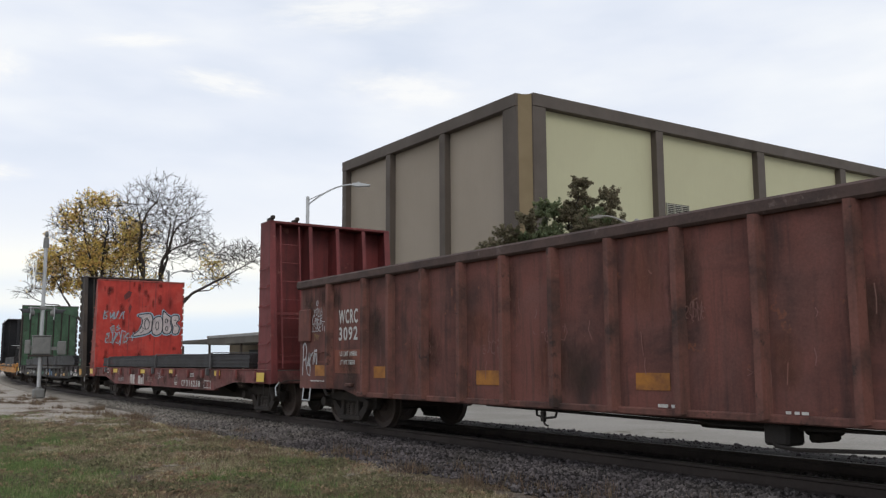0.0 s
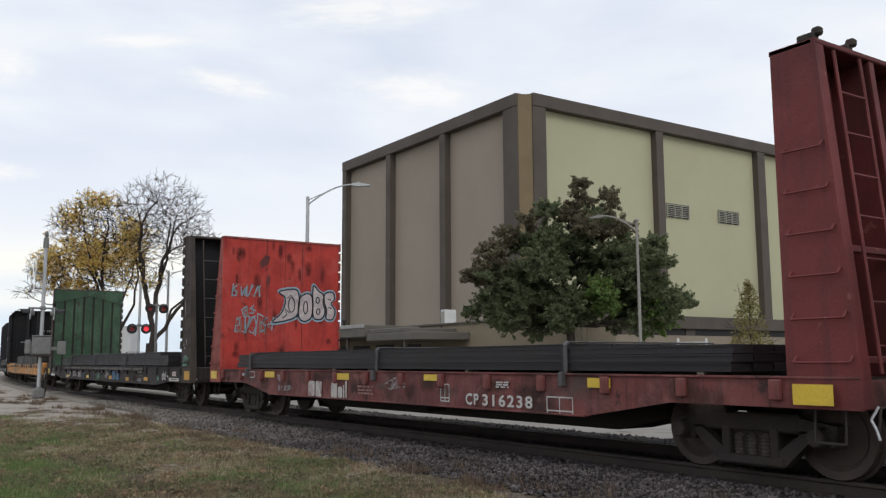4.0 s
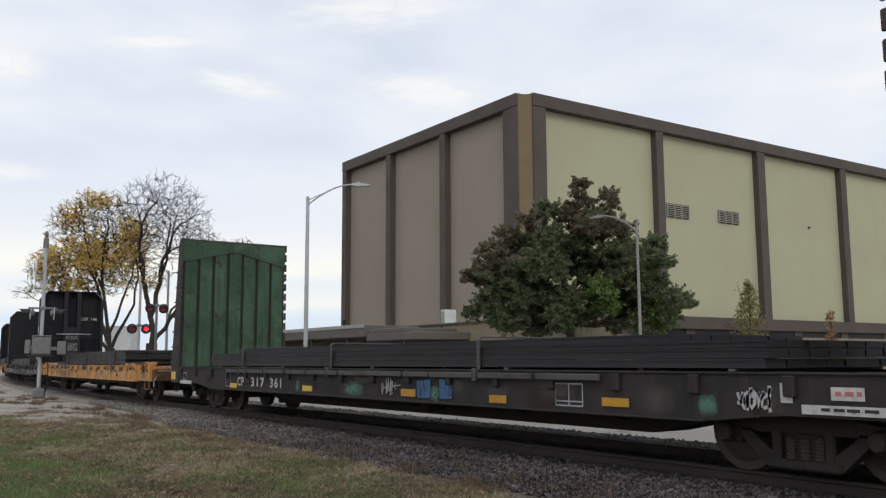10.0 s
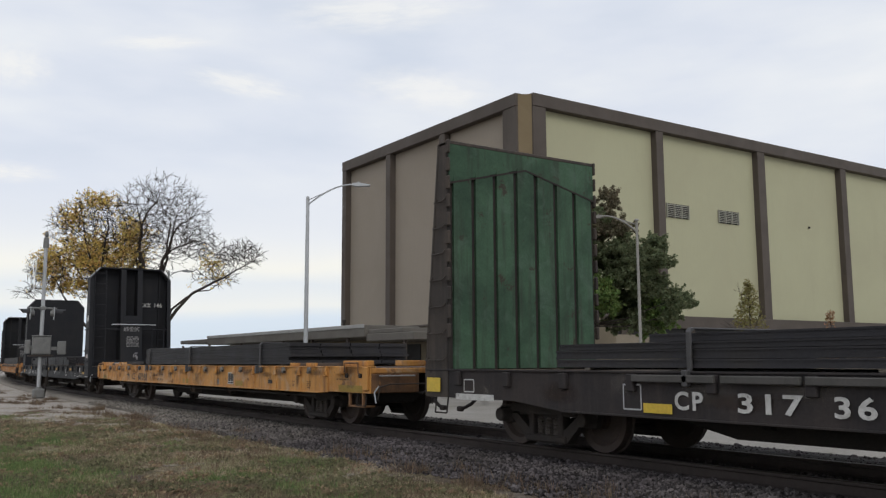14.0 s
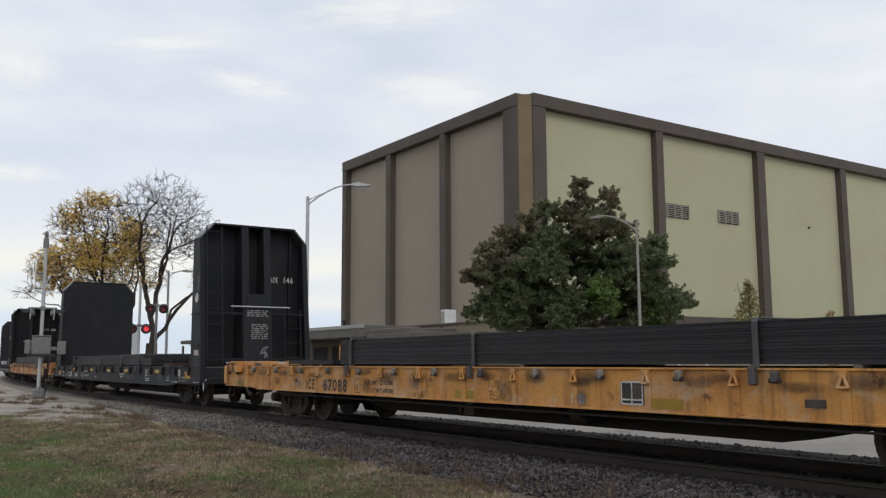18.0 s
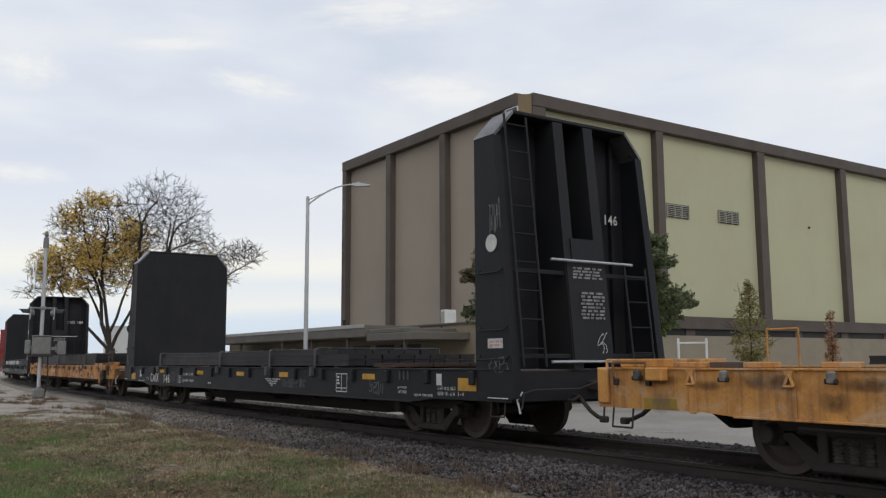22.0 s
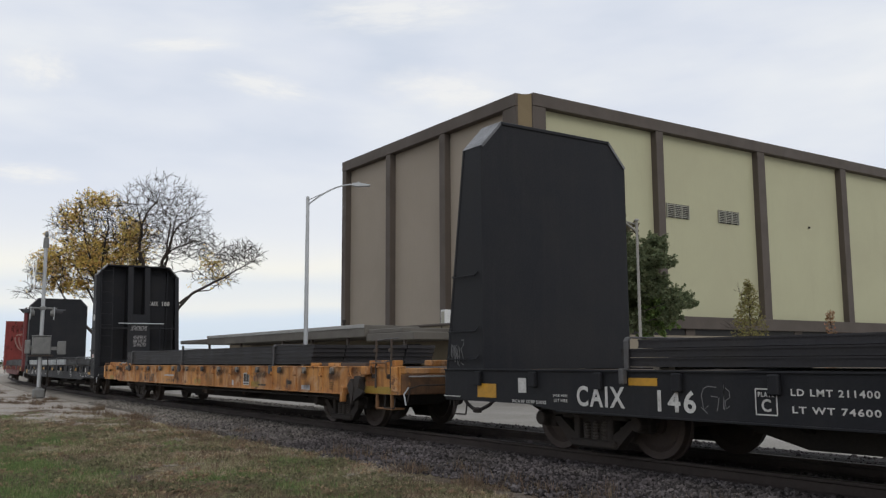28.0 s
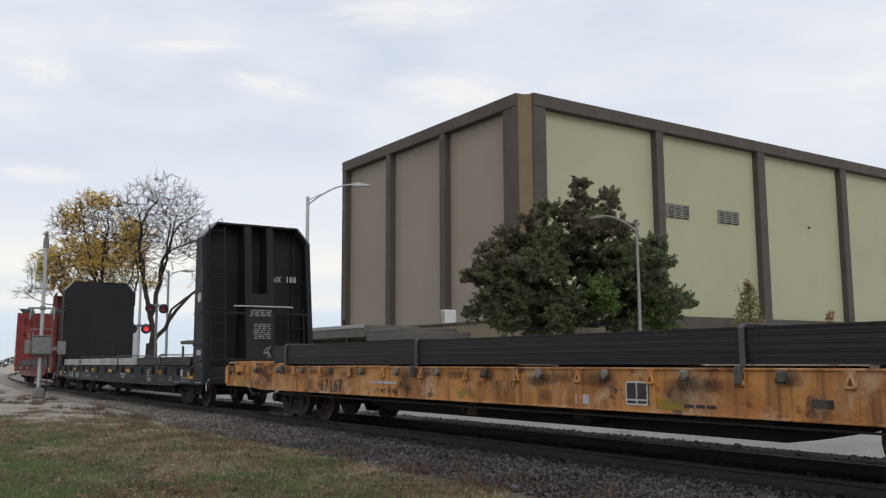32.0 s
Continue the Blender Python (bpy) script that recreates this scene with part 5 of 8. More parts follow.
    for i in range(26):
        y, z = rng.uniform(-1.4, 1.4), 4.3 - 2.9 * rng.random() ** 1.8
        a, e = rng.uniform(0.05, 0.14), rng.uniform(0.14, 0.45)
        q = Shape()
        q.v = [(X - 0.0095 + 0.0002 * i, y - a, z - e), (X - 0.0095 + 0.0002 * i, y + a, z - e), (X - 0.0095 + 0.0002 * i, y + a, z + e * 0.5), (X - 0.0095 + 0.0002 * i, y - a, z + e * 0.5)]
        q.f = [[0, 1, 2, 3]]
        part("scraped_spot", q, ENDCHIP, b)
    part("scrape", Shape().prism([(-0.62, 3.62), (-0.42, 3.75), (-0.36, 3.95), (-0.5, 3.98), (-0.66, 3.8)], 0, X - 0.004, X).prism([(-0.48, 3.3), (-0.40, 3.5), (-0.36, 3.3), (-0.43, 3.1)], 0, X - 0.004, X), DARKRED, b, "dark scraped patches in the red paint")
    smears(car, 16, -7.6, 7.6, 0.72, 0.95, -1.5515, (GREASE, GREYDUST, GREASE), rng, (0.4, 1.1), (0.2, 0.45))
    Y = -1.572
    if first:
        # company name as plain white blocks
        for x0, x1, zt in ((-2.97, -2.69, 0.86), (-2.64, -2.38, 0.86), (-1.97, -1.72, 0.86), (-1.68, -1.52, 0.77), (-1.48, -1.43, 0.80), (-1.39, -1.33, 0.88)):
            k = min(0.025, (x1 - x0) * 0.3)
            part("painted_block", Shape().prism([(x0 + k, 0.56), (x1 - k, 0.56), (x1, 0.56 + k), (x1, zt - k), (x1 - k, zt), (x0 + k, zt), (x0, zt - k), (x0, 0.56 + k)], 1, Y - 0.002, Y + 0.002), WORNWHITE, car, "worn white company lettering block")
        lettering("CP", 2.46, 2.79, 0.59, 0.76, Y, WHITE, car)
        lettering("316238", 2.88, 4.02, 0.59, 0.76, Y, WHITE, car)
        outlined(car, 1.77, 2.0, 0.62, 0.88, WHITE)
        outlined(car, 4.3, 4.8, 0.54, 0.76, WHITE)
        bars(3, -0.95, -0.35, 0.64, 0.82, Y, PINKTXT, car, rng)
        bars(1, -6.6, -6.2, 0.9, 1.0, Y, GRAFWHITE, car, rng)
        bars(3, 3.2, 3.5, 0.85, 0.95, Y, WHITE, car, rng)
        outlined(car, -6.13, -5.85, 0.89, 1.02, WHITE, split=False)
        s = Shape()
        tag(-4.55, -4.2, 0.84, 0.94, 4, 0.012, Y, s, rng)
        tag(-4.5, -3.75, 0.64, 0.74, 8, 0.012, Y, s, rng)
        tag(0.05, 0.75, 0.78, 0.92, 6, 0.012, Y, s, rng)
        part("graffiti", s, GRAFWHITE, car, "thin pale scrawl")
    for a, b2, z0, z1 in ((-8.52, -8.10, 0.83, 1.02), (-5.2, -4.68, 0.90, 1.03), (-1.73, -1.25, 0.90, 1.02), (1.30, 1.72, 0.93, 1.03), (5.1, 5.5, 0.90, 1.02), (8.05, 8.48, 0.80, 1.0)):
        decal(car, a, b2, z0, z1, DECALBRIGHT, -1.632 if abs(a) > 7.9 else -1.570)
    beams(centre, half, "long dark steel beams strapped on the red flat car", deck, [(-7.1, 7.4, -1.5, 1.44, deck + 0.05, 0.10, 3, 8), (-6.7, 5.0, -1.4, 1.3, deck + 0.352, 0.05, 1, 6)], [(-6.2, deck + 0.36), (-0.3, deck + 0.41), (4.65, deck + 0.41)], STEEL, rng)


def black_flat():
    rng = random.Random(21)
    ALONG[0] = 1.0
    C, L, half, deck = -48.08, 22.05, 8.7, 1.10
    car = car_thing("bulkhead_flat_car", "grimy black bulkhead flat car with a green inner end wall", C, half)
    flat_body(car, L, deck, half, BLACKCAR, 0.42, 0.52, 2.2, 3.2, 1.12, keel=0.28)
    truck(car, -half)
    truck(car, half)
    under_gear(car, 0.3)
    coupler(car, L / 2, 1)
    coupler(car, -L / 2, -1)
    br = bulkhead(car, 10.16, 1, deck, 4.74, 0.42, 0.92, NEWBLACK, DUSTBLACK, DUSTBLACK, ribs=(-0.5, 0.05, 0.66, 1.2), flange_w=0.05, ladder=(-1.2, -0.5), rods=True)
    heap = [(10.93 + rng.uniform(-0.05, 0.05), -0.12 + rng.gauss(0, 0.13), 2.28 + rng.gauss(0, 0.16)) for _ in range(26)]
    part("tie_chain", Shape().path(heap, 0.028, 5).path([(10.95, -0.1, 2.2), (11.0, -0.12, 1.9), (11.04, -0.1, 1.5)], 0.025, 5), UNDER, br, "dark tangled chain")
    part("brake_box", Shape().box(10.9, 11.12, 0.05, 0.8, 0.6, 1.02, 0.02).box(11.02, 11.14, 0.12, 0.3, 1.02, 1.2, 0.02), UNDER, car, "dark brake equipment box")
    part("handhold", Shape().path([(11.02, -0.95, 1.05), (11.1, -0.93, 0.98), (11.1, -0.38, 0.98), (11.02, -0.36, 1.05)], 0.014, 5), STRAP, car)
    bulkhead(car, -10.36, -1, deck, 4.74, 0.30, 0.68, GREEN, DUSTBLACK, BLACKCAR, ribs=5, boards=7)
    smears(car, 18, -9.8, 9.8, 0.72, 0.98, -1.5515, (GREYDUST, GREASE, GREYDUST), rng, (0.4, 1.2), (0.2, 0.45))
    Y = -1.572
    lettering("CP", -5.90, -5.50, 0.68, 0.89, Y, WHITE, car)
    lettering("317", -5.05, -4.28, 0.68, 0.89, Y, WHITE, car)
    lettering("361", -3.96, -3.36, 0.68, 0.89, Y, WHITE, car)
    for a, b, z0, z1 in ((-6.37, -5.94, 0.63, 0.74), (-2.30, -1.85, 0.65, 0.76), (1.55, 2.0, 0.66, 0.78), (6.30, 6.755, 0.68, 0.785), (-10.98, -10.6, 0.76, 0.98), (10.52, 11.0, 0.76, 1.0), (4.0, 4.4, 0.64, 0.75)):
        decal(car, a, b, z0, z1, DECALBRIGHT if b < 0 else DECAL, -1.586 if abs(a) > 10.2 else -1.570)
    decal(car, -10.2, -9.25, 0.66, 0.75, WHITE, -1.570, "data_plate")
    decal(car, 9.05, 9.98, 0.71, 0.80, WHITE, -1.570, "data_plate")
    decal(car, 9.37, 9.705, 0.85, 0.975, WHITE, -1.570, "data_plate")
    decal(car, 8.82, 8.955, 0.81, 1.005, WHITE, -1.570, "data_plate")
    bars(1, 9.40, 9.68, 0.88, 0.95, Y - 0.004, material("red_stencil", (0.45, 0.16, 0.15), 0.6), car, rng)
    bars(1, 9.25, 9.85, 0.735, 0.785, Y - 0.004, BLACKTXT, car, rng)
    outlined(car, 5.43, 5.94, 0.66, 0.94, GRAFWHITE)
    outlined(car, -6.7, -6.42, 0.66, 0.95, GRAFWHITE, split=False)
    outlined(car, -10.0, -9.75, 0.78, 0.96, WHITE, split=False)
    for x0, x1, z0, z1, m, w in ((0.88, 1.28, 0.70, 0.92, GRAFWHITE, 0.025), (8.27, 8.70, 0.72, 0.91, GRAFWHITE, 0.05), (-1.57, -0.85, 0.68, 0.86, GRAFDARK, 0.03)):
        s = Shape()
        tag(x0, x1, z0, z1, 5, w * 0.8, Y, s, rng)
        part("graffiti", s, m, car, "pale sprayed scrawl")
    for x0, x1, z0, z1, m in ((2.04, 2.45, 0.65, 0.95, GRAFDEEP), (2.45, 2.70, 0.65, 0.82, GRAFMINT), (2.70, 3.06, 0.65, 0.97, GRAFDEEP), (-0.46, 0.19, 0.65, 0.82, GRAFMINT), (-2.64, -2.44, 0.66, 0.83, GRAFMINT), (7.80, 8.03, 0.69, 0.81, GRAFMINT)):
        if m == GRAFMINT:
            smears(car, 1, (x0 + x1) / 2, (x0 + x1) / 2, (z0 + z1) / 2, (z0 + z1) / 2, Y, (MINTFILM,), rng, (1.5 * (x1 - x0), 1.5 * (x1 - x0)), (0.32, 0.32))
            continue
        f, k = Shape(), 9
        top = [(x0 + (x1 - x0) * i / k, z1 - 0.03 * rng.random()) for i in range(k + 1)]
        f.prism([(x0 + 0.02, z0), (x1 - 0.01, z0 + 0.01)] + top[::-1], 1, Y - 0.002, Y + 0.002)
        part("graffiti", f, m, car, "faded block of sprayed colour")
        s = Shape()
        tag(x0 + 0.03, x1 - 0.05, z0 + 0.04, z1 - 0.08, 2, 0.016, Y - 0.005, s, rng)
        part("graffiti_outline", s, GRAFDARK, car)
    s = Shape()
    stroke([(1.52, 0.84), (1.30, 0.82)], 0.016, Y, s)
    stroke([(1.38, 0.88), (1.30, 0.82), (1.38, 0.77)], 0.016, Y, s)
    part("graffiti", s, GRAFWHITE, car, "sprayed arrow")
    Y = -1.590
    s = Shape().prism([(10.33, 1.13), (10.8, 1.15), (10.82, 1.36), (10.6, 1.43), (10.4, 1.36)], 1, Y - 0.001, Y + 0.002)
    part("graffiti", s, GRAFMINT, car, "mint green sprayed tag")
    s = Shape()
    stroke(scribble(10.36, 10.8, 1.16, 1.4, 9, rng), 0.025, Y - 0.004, s)
    part("graffiti_outline", s, GRAFDARK, car)
    s = Shape()
    stroke([(10.45, 2.9), (10.5, 2.6), (10.47, 2.45)], 0.02, Y, s)
    stroke([(10.42, 1.75), (10.5, 1.62), (10.58, 1.62)], 0.03, Y, s)
    stroke([(10.62, 1.9), (10.7, 1.7)], 0.02, Y, s)
    part("graffiti", s, GRAFWHITE, car, "short pale paint marks")
    part("data_plate", Shape().box(-11.02, -10.68, -1.562, -1.552, 1.2, 1.42, 0.003), material("pale_green_plate", (0.28, 0.36, 0.30), 0.6), car)
    for x0, x1 in ((-6.5, -5.3), (-5.22, -4.27), (-4.21, -3.19), (-3.05, -2.1), (-2.0, -0.7), (-0.6, 1.6), (1.7, 2.44), (2.5, 3.7), (3.8, 5.0), (5.1, 6.3)):
        part("tie_down_bar", Shape().box(x0, x1, -1.64, -1.58, 0.985, 1.07, 0.01), DUSTYBAR, car)
    beams(C, half, "long dark steel beams strapped on the grimy black flat car", deck, [(-8.0, 8.77, -1.5, 1.44, deck + 0.05, 0.10, 3, 8), (-6.6, 7.33, -1.35, 1.3, deck + 0.352, 0.10, 1, 7)], [(-5.7, deck + 0.48), (-1.12, deck + 0.48), (3.69, deck + 0.48)], STEEL, rng)


def yellow_flat(centre, number):
    rng = random.Random(31 + len(number) + int(number[-1]))
    ALONG[0] = 0.985
    L, half, deck = 20.4, 7.2, 1.14
    paint = YELLOWCAR if number == "67088" else RUSTYELLOW
    car = car_thing("flat_car", "rust-streaked orange-yellow flat car with stake pockets and chain tie-downs", centre, half)
    flat_body(car, L, deck, half, paint, 0.47, 0.50, 1.6, 2.0, None, keel=0.29, end_mat=RUSTPLATE)
    truck(car, -half)
    truck(car, half)
    under_gear(car, 0.8)
    h = L / 2
    coupler(car, h, 1)
    coupler(car, -h, -1)
    Y = -1.556
    # tie-down rings: triangular plates on the upper sill
    for i in range(16):
        x = -0.106 + 1.232 * (i - 8)
        if abs(x) > h - 0.7:
            continue
        s = Shape()
        for a, c in (((x - 0.055, deck - 0.17), (x, deck - 0.04)), ((x + 0.055, deck - 0.17), (x, deck - 0.04)), ((x - 0.055, deck - 0.17), (x + 0.055, deck - 0.17))):
            s.tube((a[0], -1.600, a[1]), (c[0], -1.585, c[1]), 0.018, n=5)
        part("tie_down_ring", s, paint, car)
        part("ring_lug", Shape().prism([(x - 0.07, deck - 0.012), (x + 0.05, deck - 0.012), (x + 0.03, deck - 0.08), (x - 0.02, deck - 0.08)], 1, -1.60, -1.55), paint, car)
        if not -6.3 < x < -1.9:
            part("sill_stiffener", Shape().box(x - 0.05, x + 0.05, -1.568, -1.548, deck - 0.49, deck - 0.03, 0.006), paint, car)
    for x0, x1 in ((6.65, 7.05), (7.44, 7.87), (-7.2, -6.8), (-8.1, -7.7), (-9.0, -8.6)):
        part("stake_rail_block", Shape().box(x0, x1, -1.50, -1.40, deck + 0.012, deck + 0.075, 0.01), paint, car)
    for x0, x1 in ((7.12, 7.40), (7.93, 8.92), (-8.55, -8.15)):
        part("deck_board", Shape().box(x0, x1, -1.48, -1.2, deck + 0.012, deck + 0.075, 0.008), DECK, car, "dark worn deck board")
    for i in range(16):
        x = 0.394 + 1.237 * (i - 8)
        if abs(x) < h - 0.6:
            w = part("winch", Shape().box(x - 0.045, x + 0.045, -1.65, -1.575, deck - 0.14, deck - 0.012, 0.02), PALEIRON if i % 4 else STRAP, car)
            part("winch_drum", Shape().tube((x - 0.06, -1.615, deck - 0.11), (x + 0.06, -1.615, deck - 0.11), 0.028, n=8), TRUCK, w)
    part("brake_rod", Shape().path([(-7.5, -1.46, 0.56), (0.0, -1.46, 0.55), (7.85, -1.46, 0.56)], 0.014, 6), TRUCK, car)
    part("slack_bracket", Shape().box(-0.62, -0.36, -1.2, -1.0, 0.40, 0.64, 0.02).box(-0.74, -0.70, -1.2, -1.05, 0.44, 0.66), DECK, car, "brown rusty bracket")
    part("drain_drum", Shape().tube((1.55, -0.85, 0.52), (1.85, -0.85, 0.52), 0.11, n=12), DECK, car)
    smears(car, 22, -9.6, 9.6, 0.96, 1.06, -1.5705, (GREASE,), rng, (0.4, 1.0), (0.14, 0.26))
    smears(car, 12, -9.6, 9.6, 0.76, 0.88, -1.5705, (GREYDUST, GREASE, GREYDUST), rng, (0.2, 0.6), (0.2, 0.4))
    # raised ends, crossover grab and end platform
    for q in (-1, 1):
        x0, x1 = sorted((q * 9.07, q * 9.32))
        part("stake_socket", Shape().box(x0, x1, -1.68, -1.552, deck - 0.14, deck + 0.015, 0.015), paint, car)
        for (a, c), y in (((9.0, 9.92), -1.46), ((9.9, 10.15), -0.85), ((9.9, 10.15), 0.0)):
            x0, x1 = sorted((q * a, q * c))
            part("end_block", Shape().box(x0, x1, y, y + (0.16 if a < 9.5 else 0.55), deck + 0.012, deck + 0.115, 0.012), paint, car)
        x0, x1 = sorted((q * (h - 0.2), q * (h - 0.02)))
        part("end_post", Shape().box(x0, x1, -1.60, -1.552, deck - 0.42, deck + 0.0, 0.012), paint, car)
        part("side_grab", Shape().path([(q * 9.36, -1.556, deck - 0.16), (q * 9.36, -1.62, deck - 0.1), (q * 9.36, -1.62, deck + 0.07), (q * 9.88, -1.62, deck + 0.07), (q * 9.88, -1.62, deck - 0.1), (q * 9.88, -1.556, deck - 0.16)], 0.016, 6), RUSTPLATE, car, "bent rusty grab bar")
        for x in (9.36, 9.88):
            part("bolt_pad", Shape().box(q * x - 0.035, q * x + 0.035, -1.60, -1.552, deck - 0.2, deck - 0.12, 0.01), UNDER, car)
        for y in (-1.0, 1.0):
            part("handhold", Shape().path([(q * h, y - 0.35, 0.98), (q * (h + 0.08), y - 0.35, 0.98), (q * (h + 0.08), y + 0.35, 0.98), (q * h, y + 0.35, 0.98)], 0.014, 5), GALV, car)
    part("foot_step", Shape().box(9.39, 9.93, -1.54, -1.28, 0.41, 0.44, 0.006).box(9.38, 9.43, -1.54, -1.5, 0.41, 0.68).box(9.89, 9.94, -1.54, -1.5, 0.41, 0.68), RUSTPLATE, car)
    if number == "67167":
        w = part("winch_cover", Shape().prism([(8.60, 0.80), (8.72, 0.90), (8.86, 0.97), (9.04, 0.96), (9.02, 0.74), (8.94, 0.60), (8.70, 0.66)], 1, -1.66, -1.56), UNDER, car, "crumpled dark tarpaulin tied over the brake winch")
        part("fold", Shape().prism([(8.60, 0.80), (8.74, 0.93), (8.84, 0.80), (8.80, 0.60), (8.75, 0.46), (8.70, 0.64)], 1, -1.70, -1.64), TRUCK, w)
        part("fold", Shape().prism([(8.84, 0.97), (8.98, 0.985), (9.05, 0.93), (8.98, 0.72), (8.88, 0.70)], 1, -1.69, -1.63), TRUCK, w)
        part("fold", Shape().prism([(8.88, 0.70), (9.02, 0.76), (9.20, 0.70), (9.18, 0.66), (8.96, 0.58), (8.86, 0.52)], 1, -1.71, -1.65), UNDER, w)
        part("brake_lever", Shape().prism([(8.24, 0.5), (8.32, 0.5), (8.38, 0.76), (8.27, 0.78)], 1, -1.66, -1.57), paint, car)
        decal(car, 6.49, 6.88, 0.68, 0.77, GRAFWHITE, -1.572, "torn_label")
        for x in (9.43, 9.95):
            part("stake", Shape().tube((x, -1.57, 0.78), (x + 0.01, -1.56, 1.62), 0.02, n=6).box(x - 0.03, x + 0.03, -1.6, -1.54, 1.40, 1.46), DECK, car, "rusty side stake")
        part("stake_chain", Shape().path([(9.43, -1.57, 1.24), (9.7, -1.57, 1.22), (9.95, -1.57, 1.25)], 0.012, 5), STRAP, car)
        part("stake_chain", Shape().path([(9.45, -1.56, 1.60), (9.7, -1.56, 1.62), (9.94, -1.4, 1.64)], 0.012, 5), STRAP, car)
    if number == "67088":
        lettering("ICE", -5.71, -5.30, 0.69, 0.90, Y, BLACKTXT, car)
        lettering("67088", -4.92, -3.92, 0.67, 0.91, Y, BLACKTXT, car)
        lettering("LD LMT 216300", -3.22, -2.23, 0.83, 0.91, Y, BLACKTXT, car)
        lettering("LT WT 69700", -3.0, -2.23, 0.69, 0.77, Y, BLACKTXT, car)
        outlined(car, -3.62, -3.4, 0.68, 0.92, BLACKTXT, 0.012, split=False)
        lettering("C", -3.56, -3.47, 0.72, 0.82, Y, BLACKTXT, car)
        part("painted_arrow", Shape().prism([(-6.25, 0.86), (-6.0, 0.8), (-6.05, 0.9)], 1, Y - 0.002, Y + 0.002), BLACKTXT, car)
    else:
        lettering("67167", -5.13, -4.18, 0.66, 0.91, Y, BLACKTXT, car)
        lettering("LT WT 69700", -2.95, -2.15, 0.69, 0.77, Y, BLACKTXT, car)
        bars(1, -3.1, -2.2, 0.84, 0.91, Y, GRAFWHITE, car, rng)
        bars(1, 4.1, 4.6, 0.7, 0.76, Y, BLACKTXT, car, rng)
    decal(car, 2.31, 2.56, 0.69, 0.81, GRAFWHITE, name="data_plate")
    decal(car, 3.20, 3.58, 0.71, 0.99, BLACKTXT, name="data_panel")
    outlined(car, 3.22, 3.56, 0.72, 0.98, WHITE, 0.02, -1.560)
    OL = material("dull_olive_reflective_strip", (0.30, 0.19, 0.02), 0.5, dirt=(0.2, 0.12, 0.02), dirt_scale=3.0)
    for a, b in ((-0.345, 0.13), (3.70, 4.17), (9.14, 10.08), (-9.6, -9.1)):
        decal(car, a, b, 0.68, 0.80, OL)
    decal(car, 5.71, 5.94, 0.77, 0.85, UNDER, name="data_plate")
    bars(4, 7.72, 7.90, 0.70, 0.86, Y, FADEDTXT, car, rng)
    bars(1, 9.05, 9.55, 0.885, 0.93, Y, FADEDTXT, car, rng)
    s = Shape()
    tag(0.5, 1.02, 0.85, 0.96, 5, 0.016, Y, s, rng)
    tag(0.5, 1.02, 0.69, 0.80, 5, 0.016, Y, s, rng)
    part("graffiti", s, material("ochre_scrawl", (0.30, 0.16, 0.05), 0.7), car, "faint ochre scrawl")
    if number == "67088":
        part("end_hoop", Shape().path([(-9.88, 1.42, deck), (-9.88, 1.42, 1.66), (-9.38, 1.42, 1.66), (-9.38, 1.42, deck)], 0.015, 6), paint, car, "yellow bent tube hoop")
        part("end_grab", Shape().path([(-10.15, -1.45, deck), (-10.15, -1.45, deck + 0.10), (-9.6, -1.45, deck + 0.10), (-9.6, -1.45, deck)], 0.016, 6), paint, car)
        beams(centre, half, "long stack of dark steel beams banded on the yellow flat car", deck, [(-4.45, 6.85, -1.5, 1.44, deck + 0.05, 0.0767, 6, 4), (-6.9, -4.7, -1.45, 1.4, deck + 0.05, 0.085, 1, 8)], [(-3.85, deck + 0.52), (0.1, deck + 0.52), (5.15, deck + 0.52)], STEEL, rng)
    else:
        beams(centre, half, "long stack of dark steel beams banded on the yellow flat car", deck, [(-7.7, 6.93, -1.5, 1.44, deck + 0.05, 0.08, 5, 4)], [(-6.9, deck + 0.46), (-1.6, deck + 0.46), (4.9, deck + 0.46)], STEEL, rng)


